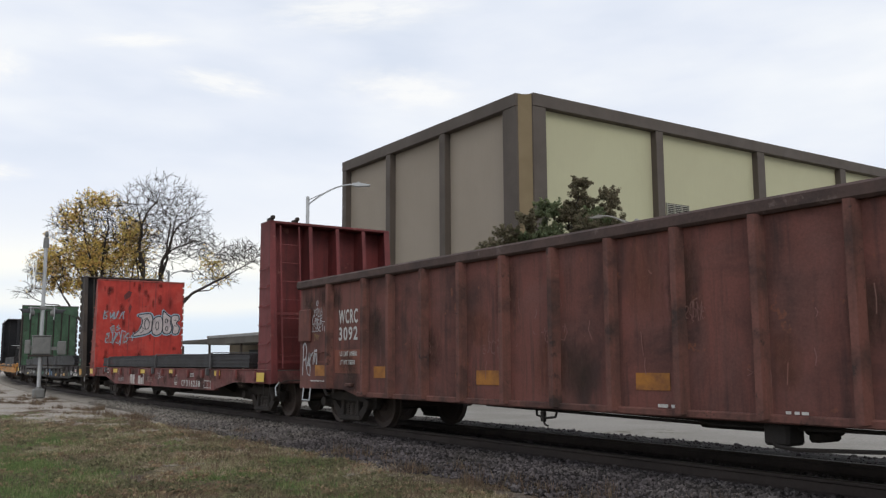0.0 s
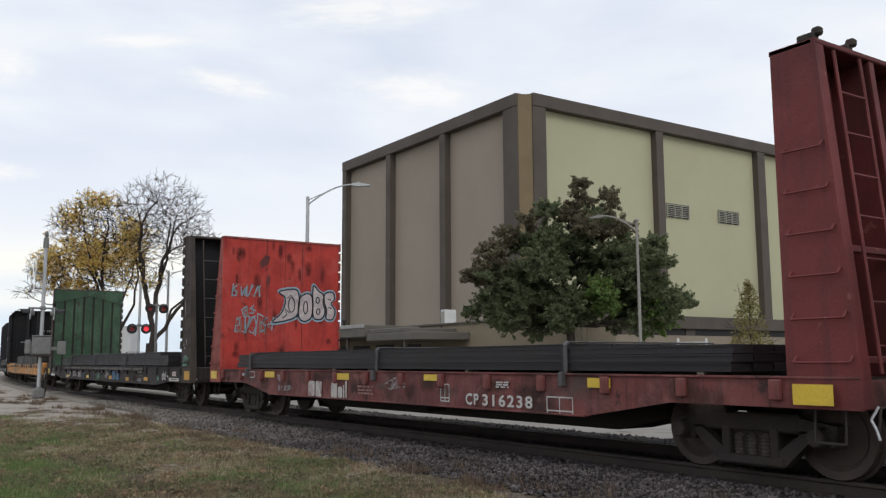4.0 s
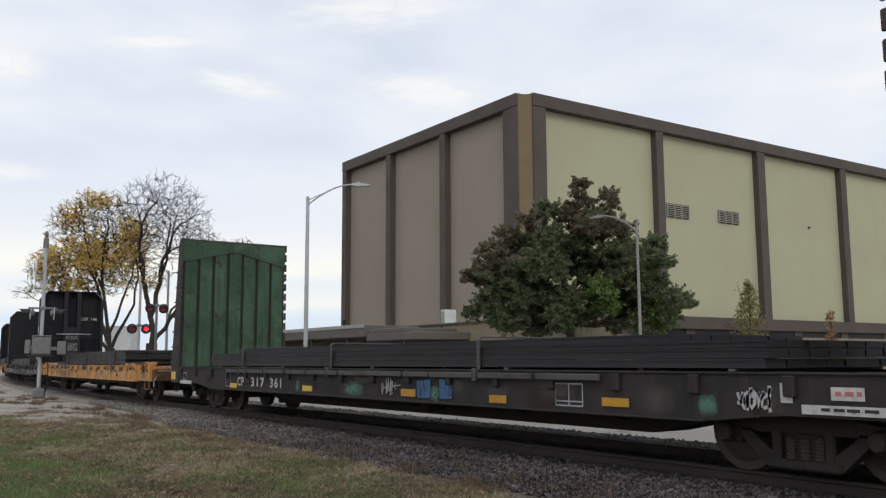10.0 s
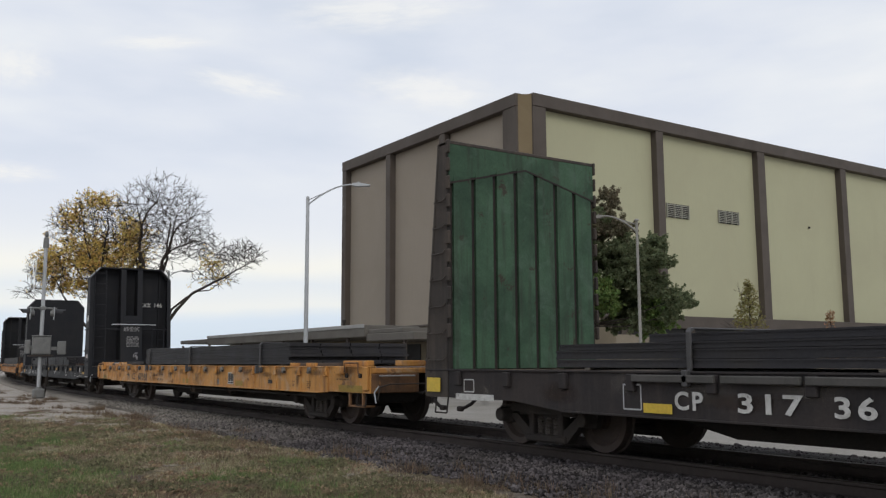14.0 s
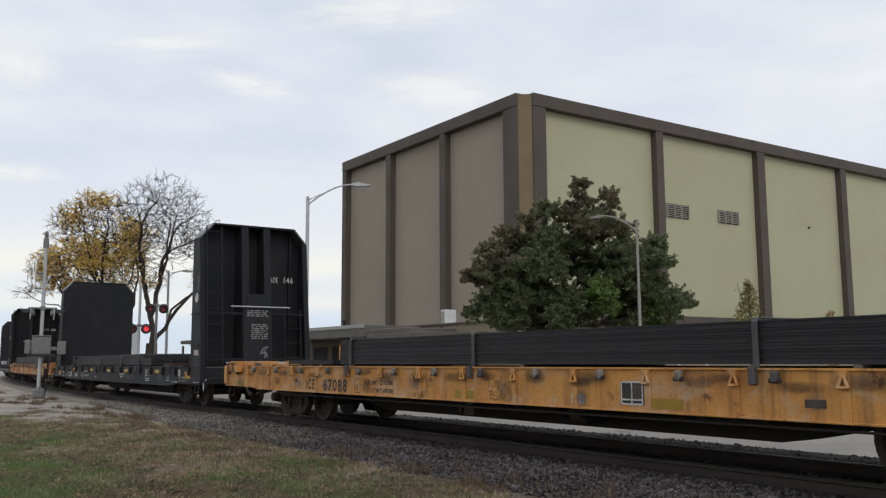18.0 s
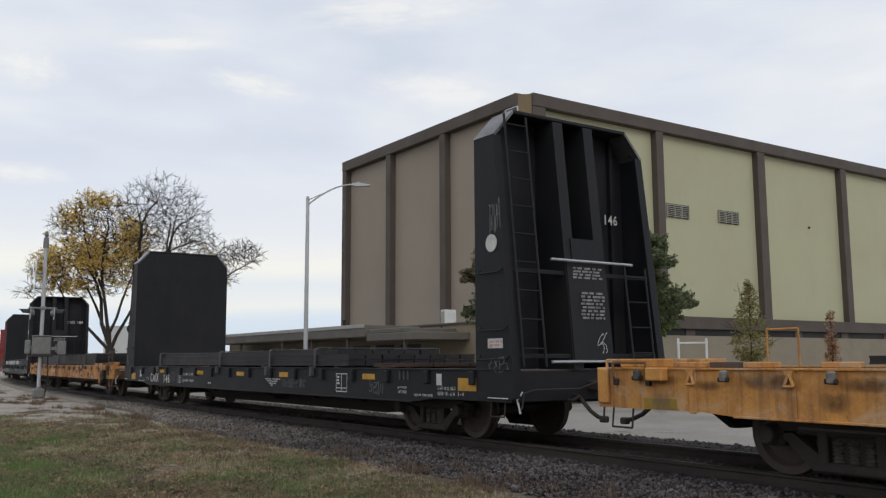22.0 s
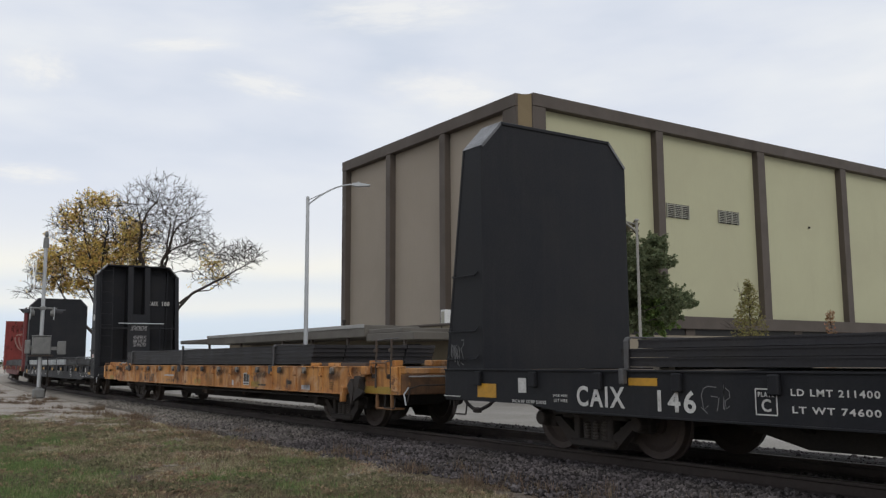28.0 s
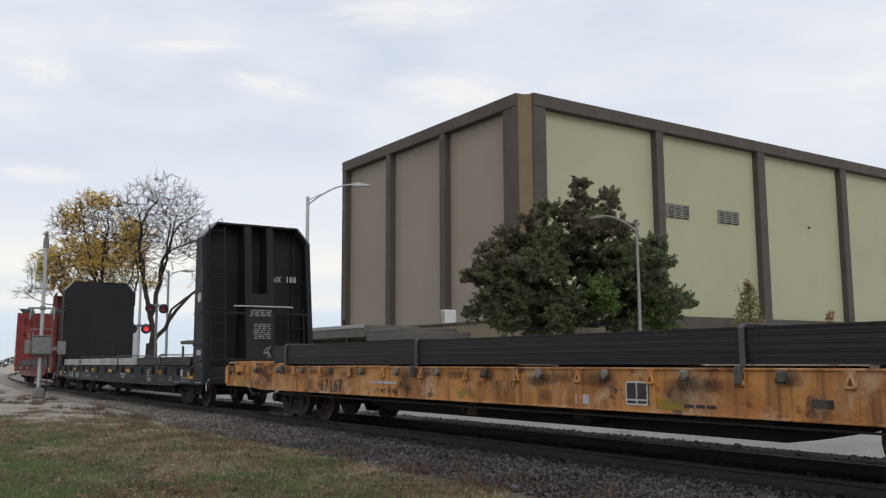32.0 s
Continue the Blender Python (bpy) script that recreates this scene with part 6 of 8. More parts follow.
def clean_flat(centre, number):
    rng = random.Random(41 + int(number))
    ALONG[0] = 0.955
    L, half, deck = 20.64, 7.55, 1.11
    car = car_thing("bulkhead_flat_car", "clean black bulkhead flat car with tall cut-corner end walls", centre, half)
    flat_body(car, L, deck, half, NEWBLACK, 0.46, 0.53, 2.0, 2.6, 1.2, keel=0.23)
    truck(car, -half, 0.45, 1.8)
    truck(car, half, 0.45, 1.8)
    under_gear(car, -0.4)
    h = L / 2
    coupler(car, h, 1)
    coupler(car, -h, -1)
    br = bulkhead(car, 9.50, 1, deck, 5.02, 0.48, 0.86, NEWBLACK, NEWBLACK, NEWBLACK, chamfer=0.38, ribs=0, teeth=False, half=1.565, ladder=(-1.40, -0.98))
    bulkhead(car, -9.34, -1, deck, 4.92, 0.46, 0.94, NEWBLACK, NEWBLACK, NEWBLACK, chamfer=0.38, ribs=4, teeth=False, half=1.535)
    # braced outer face: two deep posts that widen into a stencilled board
    def xo(z):
        return 9.50 + 0.86 + (0.48 - 0.86) * (z - deck) / (5.02 - deck)
    for y in (-0.30, 0.34, 1.22):
        w = 0.10 if abs(y) < 0.5 else 0.04
        poly = [(9.56, deck), (xo(deck) + 0.01, deck), (xo(4.96) + 0.01, 4.96), (9.56, 4.96)] if y < 1 else [(9.56, deck), (9.64, deck), (9.64, 4.96), (9.56, 4.96)]
        part("post", Shape().prism(poly, 1, y - w, y + w), NEWBLACK, br)
    part("stencil_board", Shape().prism([(xo(1.2), 1.2), (xo(1.2) + 0.03, 1.2), (xo(2.75) + 0.03, 2.75), (xo(2.75), 2.75)], 1, -0.38, 0.42), NEWBLACK, br)
    part("gusset", Shape().prism([(xo(2.75), 2.75), (xo(2.75) + 0.03, 2.75), (xo(3.1) + 0.03, 3.1), (xo(3.1), 3.1)], 1, -0.26, 0.28), NEWBLACK, br)
    for y in (0.82, 1.28):
        part("ladder_rail", Shape().tube((xo(1.2) + 0.05, y, 1.2), (xo(2.7) + 0.05, y, 2.7), 0.02, n=6), NEWBLACK, br)
    for z in (1.35, 1.75, 2.15, 2.55):
        part("rung", Shape().tube((xo(z) + 0.05, 0.82, z), (xo(z) + 0.05, 1.28, z), 0.013, n=6), NEWBLACK, br)
    part("walk_bar", Shape().path([(xo(2.75) + 0.1, -0.75, 2.74), (xo(2.75) + 0.1, 0.95, 2.74)], 0.022, 6), GALV, br, "pale grey bar")
    part("walk_bar", Shape().path([(xo(1.2) + 0.1, -0.9, 1.22), (xo(1.2) + 0.1, 1.4, 1.22)], 0.022, 6), GALV, br, "pale grey bar")
    part("top_grab", Shape().path([(9.58, -1.0, 5.02), (9.58, -1.0, 5.14), (9.88, -1.0, 5.14), (9.88, -1.0, 5.02)], 0.014, 5), GALV, br)
    lettering("CAIX", 0.50, 0.89, 3.49, 3.66, 0, WHITE, br, "end", 9.565)
    lettering(number, 1.03, 1.32, 3.49, 3.66, 0, WHITE, br, "end", 9.645)
    bars(5, -0.30, 0.34, 2.42, 2.66, 0, GREYTXT, br, rng, "end", xo(2.54) + 0.034)
    bars(8, -0.20, 0.30, 1.85, 2.28, 0, GREYTXT, br, rng, "end", xo(2.06) + 0.06)
    s = Shape()
    for k in range(2):
        stroke([(0.16 + 0.06 * k + 0.07 * math.cos(a * 0.9), 1.62 - 0.03 * a + 0.05 * math.sin(a * 1.3 + k)) for a in range(9)], 0.014, 0, s, "end", xo(1.6) + 0.055)
    part("graffiti", s, GRAFWHITE, br, "small looped white scrawl")
    Y = -1.556
    lettering("CAIX", -7.67, -6.79, 0.66, 0.92, Y, WHITE, car)
    lettering(number, -6.25, -5.67, 0.65, 0.90, Y, WHITE, car)
    outlined(car, -4.86, -4.60, 0.68, 0.94, WHITE, 0.014, split=False)
    lettering("PLATE", -4.83, -4.63, 0.86, 0.91, Y, WHITE, car)
    lettering("C", -4.79, -4.67, 0.71, 0.84, Y, WHITE, car)
    lettering("LD LMT 211400", -4.43, -3.47, 0.88, 0.95, Y, WHITE, car)
    lettering("LT WT 74600", -4.42, -3.47, 0.71, 0.78, Y, WHITE, car)
    lettering("JACK HERE", -8.15, -7.85, 0.76, 0.80, Y, WHITE, car)
    lettering("LIFT HERE", -8.13, -7.86, 0.70, 0.74, Y, WHITE, car)
    for a, b, z0, z1 in ((-9.91, -9.44, 0.71, 0.91), (-6.72, -6.25, 0.94, 1.03), (-3.2, -2.7, 0.92, 1.02), (-0.20, 0.28, 0.92, 1.01), (2.42, 2.88, 0.92, 1.02), (6.29, 6.76, 0.92, 1.02), (9.44, 9.93, 0.79, 0.98)):
        decal(car, a, b, z0, z1)
    decal(car, -8.91, -8.73, 0.80, 1.0, WHITE, name="data_plate")
    decal(car, 8.82, 8.97, 0.86, 1.04, WHITE, name="data_plate")
    outlined(car, 5.22, 5.67, 0.68, 1.01, WHITE, 0.018)
    bars(3, 5.25, 5.36, 0.80, 0.98, Y, WHITE, car, rng)
    lettering("INCH HP COMP SHOES", -9.05, -8.3, 0.66, 0.705, Y, WHITE, car)
    lettering("L 67-10 IL 62-3", 8.865, 9.37, 0.79, 0.845, Y, WHITE, car)
    lettering("EXW 10 - 6 H", 8.86, 9.35, 0.705, 0.76, Y, WHITE, car)
    lettering("3 - 0", 9.44, 9.60, 0.71, 0.765, Y, WHITE, car)
    lettering("JACK HERE", 7.58, 7.88, 0.775, 0.825, Y, WHITE, car)
    lettering("LIFT HERE", 7.60, 7.88, 0.705, 0.755, Y, WHITE, car)
    lettering("INCH HP COMP SHOES", 8.13, 8.71, 0.672, 0.712, Y, WHITE, car)
    for x in (7.66, 7.80, 7.94):
        part("grille_bar", Shape().box(x * 0.955 - 0.01, x * 0.955 + 0.01, -1.575, -1.55, 0.93, 1.09), DUSTYBAR, car)
    for i in range(4):
        bars(1, 1.58 + i * 0.12, 2.48 - i * 0.12, 0.85 - i * 0.045, 0.885 - i * 0.045, Y, WHITE, car, rng)
    bars(1, -2.3, -2.05, 0.68, 0.74, Y, WHITE, car, rng)
    s = Shape().prism([(9.92 + 0.13 * math.cos(a * math.pi / 12), 2.96 + 0.13 * math.sin(a * math.pi / 12)) for a in range(24)], 1, -1.581, -1.569)
    part("round_marker", s, WHITE, car, "white round marker disc")
    decal(car, 10.27, 10.64, 1.42, 1.56, WHITE, -1.571, name="data_plate")
    bars(2, 10.3, 10.62, 1.44, 1.54, -1.578, material("faded_red_print", (0.5, 0.28, 0.26), 0.6), car, rng)
    for x0, x1, z0, z1, w, m in ((10.3, 10.62, 3.15, 3.6, 0.012, GRAFBLUE), (10.25, 10.75, 1.1, 1.3, 0.014, GRAFWHITE), (2.6, 3.8, 0.72, 0.86, 0.01, GRAFWHITE), (6.54, 7.03, 0.69, 0.86, 0.012, GRAFWHITE), (-10.6, -10.25, 1.2, 1.5, 0.012, GRAFWHITE), (-5.6, -5.2, 0.7, 0.95, 0.01, GRAFBLUE)):
        s = Shape()
        tag(x0 * ALONG[0], x1 * ALONG[0], z0, z1, 4 if x1 - x0 < 0.6 else 8, w, -1.573 if abs(x0) > 10 else Y, s, rng)
        part("graffiti", s, material("thin_grey_scrawl", tuple(0.35 * c for c in (0.46, 0.45, 0.46)), 0.7), car, "thin grey scrawl")
    decal(car, 10.25, 10.75, 0.70, 0.715, WHITE, -1.571, "edge_stripe")
    decal(car, -10.8, -10.35, 0.70, 0.715, WHITE, -1.571, "edge_stripe")
    if number == "146":
        beams(centre, half, "stacked long dark steel beams strapped on the black flat car", deck, [(-6.95, 5.66, -1.5, 1.44, deck + 0.05, 0.11, 2, 8), (-6.8, 4.3, -1.4, 1.35, deck + 0.272, 0.11, 1, 7)], [(-6.77, deck + 0.39), (-1.48, deck + 0.39), (1.80, deck + 0.39), (4.18, deck + 0.39)], STEEL, rng)
        beams(centre, half, "low rust-brown steel plates at the end of the flat car", deck, [(6.1, 7.1, -1.3, 1.15, deck + 0.03, 0.07, 1, 3)], [], RUSTSTEEL, rng, "steel_plate_stack")
    else:
        beams(centre, half, "pale galvanised steel sections strapped on the black flat car", deck, [(-9.3, 3.2, -1.5, 1.44, deck + 0.05, 0.12, 2, 8)], [(-5.6, deck + 0.36), (1.0, deck + 0.36)], GREYSTEEL, rng)
        beams(centre, half, "dark steel beams at the front of the black flat car", deck, [(3.5, 9.6, -1.5, 1.44, deck + 0.05, 0.12, 2, 8)], [(6.5, deck + 0.36)], STEEL, rng)


gondola()
red_flat(-26.885, True)
black_flat()
yellow_flat(-71.17, "67088")
clean_flat(-93.43, "146")
yellow_flat(-115.32, "67167")
clean_flat(-137.45, "188")
red_flat(-157.9, False)


# ---- the warehouse ----
def warehouse():
    b = thing("warehouse", "tall warehouse of tan panels between dark brown pilasters", "building")
    YF, YP, XF, XP = 28.2, 28.62, -34.08, -34.5
    ZT, ZB, FZ = 15.48, 0.0, 14.78
    left = [(-54.05, -53.5), (-48.02, -47.48), (-41.84, -41.27), (-35.78, -34.60)]
    right = [(28.90, 29.80), (38.2, 38.80), (47.6, 48.35), (56.87, 57.55), (66.2, 67.0), (75.7, 76.5)]
    for x0, x1 in left:
        part("pilaster", Shape().box(x0, x1, YF, YP + 0.1, ZB, FZ, 0.02), TRIM, b)
    for y0, y1 in right:
        part("pilaster", Shape().box(XP - 0.1, XF, y0, y1, ZB, FZ, 0.02), TRIM, b)
    part("fascia", Shape().box(-54.05, -34.60, YF - 0.03, YP + 0.2, FZ, ZT, 0.03), TRIM, b)
    part("fascia", Shape().box(XP - 0.2, XF + 0.03, 28.90, 90.0, FZ, ZT, 0.03), TRIM, b)
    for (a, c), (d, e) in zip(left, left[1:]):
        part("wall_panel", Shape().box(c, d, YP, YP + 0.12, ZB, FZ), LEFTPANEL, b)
    ys = right + [(85.0, 86.0)]
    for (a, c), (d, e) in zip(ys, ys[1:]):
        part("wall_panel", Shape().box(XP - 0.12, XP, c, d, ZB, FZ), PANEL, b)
    part("corner_panel", Shape().prism([(-34.60, 28.32), (-34.18, 28.90), (-34.5, 29.1), (-34.95, 28.6)], 2, ZB, ZT - 0.06), TAN, b, "ochre corner panel")
    part("roof", Shape().box(-54.0, -34.8, 28.9, 90.0, ZT - 0.5, ZT - 0.3), ROOF, b)
    part("side_wall", Shape().box(-54.05, -53.8, 28.7, 90.0, ZB, ZT - 0.05), PANEL, b)
    part("back_wall", Shape().box(-53.8, -34.6, 89.8, 90.0, ZB, ZT - 0.3), PANEL, b)
    # louvred vents
    for y0, y1, z0, z1 in ((39.3, 41.2, 9.85, 10.68), (43.95, 45.85, 9.9, 10.7)):
        v = part("vent", Shape().box(XP, XP + 0.02, y0, y1, z0, z1), VOID, b, "dark louvred wall vent")
        n = 7
        for i in range(n):
            z = z0 + 0.05 + i * (z1 - z0 - 0.05) / n
            part("slat", Shape().prism([(XP + 0.02, z + 0.05), (XP + 0.10, z), (XP + 0.10, z + 0.02), (XP + 0.02, z + 0.07)], 1, y0, y1), LOUVRE, v)
        for y in (y0, y0 + (y1 - y0) / 3, y0 + 2 * (y1 - y0) / 3, y1):
            part("mullion", Shape().box(XP + 0.02, XP + 0.12, y - 0.03, y + 0.03, z0, z1), LOUVRE, v)
    part("wall_bracket", Shape().box(XP, XP + 0.12, 53.3, 53.42, 10.3, 10.42, 0.02), VOID, b)
    # base of the long side: band, strip windows, plinth
    part("base_band", Shape().box(XF, XF + 0.3, 28.9, 90.0, 3.30, 4.02, 0.02), TRIM, b)
    part("plinth", Shape().box(XF, XF + 0.12, 28.9, 90.0, 0.0, 2.92), CONCRETE, b)
    for i in range(11):
        y0 = 30.4 + i * 5.2
        part("strip_window", Shape().box(XF, XF + 0.05, y0, y0 + 4.4, 2.92, 3.30), DARKGLASS, b)
        part("window_pier", Shape().box(XF, XF + 0.1, y0 + 4.4, y0 + 5.2, 2.92, 3.30), TRIM, b)


warehouse()


def annex():
    a = thing("annex_building", "low ochre-rendered annex with a flat roof in front of the warehouse", "building")
    part("wall", Shape().box(-64.0, -25.6, 24.0, 24.3, 0.0, 3.25, 0.02), ANNEX, a)
    part("side_wall", Shape().box(-25.9, -25.6, 24.3, 25.6, 0.0, 3.25).box(-34.0, -25.6, 25.6, 25.9, 0.0, 3.25), ANNEX, a)
    part("coping", Shape().box(-25.96, -25.54, 24.36, 25.94, 3.25, 3.36, 0.02), TRIM, a)
    part("roof", Shape().box(-63.9, -34.1, 24.31, 28.19, 3.0, 3.24), ROOF, a)
    part("coping", Shape().box(-64.05, -25.5, 23.93, 24.36, 3.25, 3.36, 0.02), TRIM, a)
    for i in range(9):
        x = -60 + i * 2.6
        part("window", Shape().box(x, x + 1.9, 23.96, 24.0, 0.9, 2.4), DARKGLASS, a, "dark shop window")
    part("conduit", Shape().path([(-35.4, 23.95, 3.2), (-35.2, 23.9, 2.9), (-34.9, 23.9, 3.05)], 0.03, 6), UNDER, a)
    part("roof", Shape().box(-34.1, -25.96, 24.31, 25.6, 3.0, 3.24), ROOF, a)
    c = thing("entrance_canopy", "long flat grey canopy with pale metal flashing on slim posts", "canopy")
    part("fascia", Shape().box(-59.8, -37.4, 20.8, 24.0, 2.72, 3.30, 0.03), CANOPY, c)
    part("flashing", Shape().box(-59.8, -37.4, 20.76, 20.8, 3.16, 3.34, 0.01), CANOPYEDGE, c)
    part("fascia", Shape().box(-37.4, -33.1, 20.9, 24.0, 2.50, 2.86, 0.03), CANOPY, c)
    part("fascia", Shape().box(-37.4, -34.2, 21.0, 24.0, 2.86, 3.08, 0.03), CANOPY, c)
    part("fascia", Shape().box(-66.0, -59.8, 20.9, 23.5, 2.88, 3.14, 0.02), CANOPY, c)
    for x in (-65.7, -59.9, -54.0, -47.5, -43.6, -39.5, -34.0):
        part("post", Shape().box(x - 0.07, x + 0.07, 20.95, 21.09, 0.05, 2.75, 0.01), TRIM, c)
    part("roof_vent", Shape().tube((-41.8, 22, 3.3), (-41.8, 22, 3.6), 0.07, n=8).tube((-41.8, 22, 3.6), (-41.8, 22, 3.75), 0.13, 0.10, n=8), UNDER, c)
    for x in (-37.32,):
        h = thing("rooftop_unit", "white sheet-metal air handling unit on the annex roof", "air conditioner", pose(x, 25.2, 3.2), "rooftop units")
        part("casing", Shape().box(0, 0.42, 0, 0.7, 0.08, 0.95, 0.02), HVAC, h)
        part("grille", Shape().box(0.06, 0.36, -0.012, 0.0, 0.2, 0.85), LOUVRE, h)
        part("base", Shape().box(-0.03, 0.45, -0.02, 0.72, 0, 0.08), TRIM, h)


annex()


def guard_frame():
    g = thing("guard_frame", "white painted steel guard frame standing before the warehouse wall", "guard rail", pose(-26.6, 31.7, 0.05, 0, 0, 50))
    for x in (-0.62, 0.62):
        part("post", Shape().box(x - 0.05, x + 0.05, -0.05, 0.05, 0, 2.45, 0.01), HVAC, g)
    for z in (1.1, 2.25):
        part("rail", Shape().box(-0.57, 0.57, -0.03, 0.03, z - 0.04, z + 0.04, 0.01), HVAC, g)


guard_frame()


# ---- lamps and signals ----
def street_lamp(x, y, top, reach, rise, heading, label, r=0.11, mat=GALV, head=1.0):
    """A tapered pole with one raised arm and a flat luminaire; heading turns the arm."""
    p = thing("street_lamp", label, "street lamp", pose(x, y, 0.0, 0, 0, heading), "street lamps")
    part("base_plate", Shape().box(-0.2, 0.2, -0.2, 0.2, 0, 0.12, 0.02), mat, p)
    part("pole", Shape().tube((0, 0, 0.1), (0, 0, top), r, r * 0.7, 10), mat, p)
    part("pole_cap", Shape().tube((0, 0, top), (0, 0, top + 0.06), 0.085, 0.05, 10), mat, p)
    pts = [(0, 0, top - 0.35)]
    for i in range(1, 9):
        u = i / 8
        pts.append((reach * u, 0, top - 0.35 + (rise + 0.35) * math.sin(u * math.pi / 2) ** 0.9))
    part("arm", Shape().path(pts, 0.035 * head ** 0.5, 8), mat, p)
    part("brace", Shape().path([(0, 0, top - 0.12), (reach * 0.55, 0, top - 0.35 + (rise + 0.35) * 0.78)], 0.02, 6), mat, p)
    zt = top + rise
    part("luminaire", Shape().prism([(reach - 0.05 * head, zt - 0.05 * head), (reach + 0.15 * head, zt - 0.10 * head), (reach + 0.75 * head, zt - 0.08 * head), (reach + 0.8 * head, zt - 0.03 * head), (reach + 0.3 * head, zt + 0.07 * head), (reach, zt + 0.06 * head)], 1, -0.14 * head, 0.14 * head), mat, p)
    part("photocell", Shape().tube((reach + 0.25 * head, 0, zt + 0.06 * head), (reach + 0.25 * head, 0, zt + 0.13 * head), 0.04 * head, n=8), mat, p)


def crossing_signal(x, y, heading, top, arm_z, lit, mast_mat, label, cabinet=False, spread=0.42):
    HEAD, disc_r = BLACKHOOD, 0.30
    s = thing("crossing_signal", label, "railway signal", pose(x, y, 0.0, 0, 0, heading), "level crossing signals")
    part("base", Shape().box(-0.22, 0.22, -0.22, 0.22, 0, 0.16, 0.03).tube((0, 0, 0.16), (0, 0, 0.5), 0.17, 0.12, 10), SILVER, s)
    part("mast", Shape().tube((0, 0, 0.2), (0, 0, top), 0.085, 0.075, 10), mast_mat, s)
    part("crossarm", Shape().tube((0, -spread - 0.1, arm_z), (0, spread + 0.1, arm_z), 0.04, n=8).box(-0.1, 0.1, -0.12, 0.12, arm_z - 0.08, arm_z + 0.08, 0.02), SILVER, s)
    for i, yy in enumerate((-spread, spread) if not cabinet else ()):
        h = part("lamp_head", Shape().tube((-0.12, yy, arm_z - 0.2), (0.02, yy, arm_z - 0.2), 0.13, 0.16, 14), HEAD, s)
        disc = Shape().prism([(yy + disc_r * math.cos(a * math.pi / 12), arm_z - 0.2 + disc_r * math.sin(a * math.pi / 12)) for a in range(24)], 0, 0.02, 0.035)
        part("backboard", disc, HEAD, h)
        lens = Shape().prism([(yy + 0.14 * math.cos(a * math.pi / 9), arm_z - 0.2 + 0.14 * math.sin(a * math.pi / 9)) for a in range(18)], 0, 0.035, 0.06)
        part("lens", lens, REDLIT if i in lit else REDLENS, h, "lit red lens" if i in lit else "unlit red lens")
        hood = Shape()
        for a in range(12):
            a0, a1 = math.pi * a / 12, math.pi * (a + 1) / 12
            hood.add([(x, yy + r * math.cos(q), arm_z - 0.2 + r * math.sin(q)) for x in (0.035, 0.30) for r in (0.155, 0.175) for q in (a0, a1)], [(0, 1, 3, 2), (4, 5, 7, 6), (0, 1, 5, 4), (2, 3, 7, 6), (0, 2, 6, 4), (1, 3, 7, 5)])
        part("hood", hood, HEAD, h)
    if cabinet:
        for q in (-1, 1):
            y0 = q * spread
            h = part("lamp_head", Shape().tube((0, y0 - q * 0.16, arm_z - 0.22), (0, y0, arm_z - 0.22), 0.10, 0.17, 12), SILVER, s)
            part("backboard", Shape().lathe([(0.02, 0), (0.28, 0), (0.29, 0.012), (0.28, 0.025), (0.02, 0.025)], (0, y0, arm_z - 0.22), 24), GALV, h, "round grey backboard")
            part("hanger", Shape().tube((0, y0 - q * 0.08, arm_z), (0, y0 - q * 0.08, arm_z - 0.12), 0.04, n=8), SILVER, h)
            hood = Shape()
            for a in range(12):
                u0, u1 = math.pi * a / 12, math.pi * (a + 1) / 12
                hood.add([(k * math.cos(u), y0 + q * v, arm_z - 0.22 + k * math.sin(u)) for v in (0.025, 0.5 - 0.2 * abs(a - 5.5) / 6) for k in (0.16, 0.18) for u in (u0, u1)], [(0, 1, 3, 2), (4, 5, 7, 6), (0, 1, 5, 4), (2, 3, 7, 6), (0, 2, 6, 4), (1, 3, 7, 5)])
            part("hood", hood, BLACKHOOD, h, "long black lamp hood")
            cy, cz = math.cos(q * math.pi / 4), math.sin(q * math.pi / 4)
            pts = [(cy * u - cz * w, arm_z + 1.55 + cz * u + cy * w) for u, w in ((-0.92, -0.11), (0.92, -0.11), (0.92, 0.11), (-0.92, 0.11))]
            part("crossbuck_blade", Shape().prism(pts, 1, 0.40 + 0.03 * q, 0.42 + 0.03 * q), SIGNWHITE, s, "white crossbuck blade")
        part("sign_bracket", Shape().box(-0.03, 0.03, 0.0, 0.4, arm_z + 1.52, arm_z + 1.58), SILVER, s)
        part("cap_collar", Shape().tube((0, 0, top - 0.55), (0, 0, top - 0.1), 0.13, 0.11, 10), SILVER, s)
        k = part("cabinet", Shape().box(-0.2, 0.2, -0.40, 0.36, 1.90, 2.70, 0.04), SILVER, s, "grey gate mechanism cabinet")
        part("cabinet_lid", Shape().box(-0.22, 0.22, -0.42, 0.38, 2.70, 2.75, 0.02), SILVER, k)
        part("side_box", Shape().box(-0.12, 0.12, 0.42, 0.64, 1.95, 2.55, 0.03).box(-0.05, 0.05, 0.36, 0.42, 2.1, 2.3), SILVER, k)
        part("counterweight", Shape().box(-0.14, 0.14, -1.02, -0.68, 1.90, 2.50, 0.03).box(-0.05, 0.05, -0.70, -0.40, 2.1, 2.25), SILVER, k)
        part("shelf_plate", Shape().box(-0.28, 0.28, -0.5, 0.5, 1.82, 1.90, 0.01), TRUCK, k)
        part("bell", Shape().lathe([(0.02, -0.1), (0.13, -0.06), (0.16, 0.05), (0.05, 0.07)], (0.0, 0.0, top + 0.05), 12), SILVER, s)
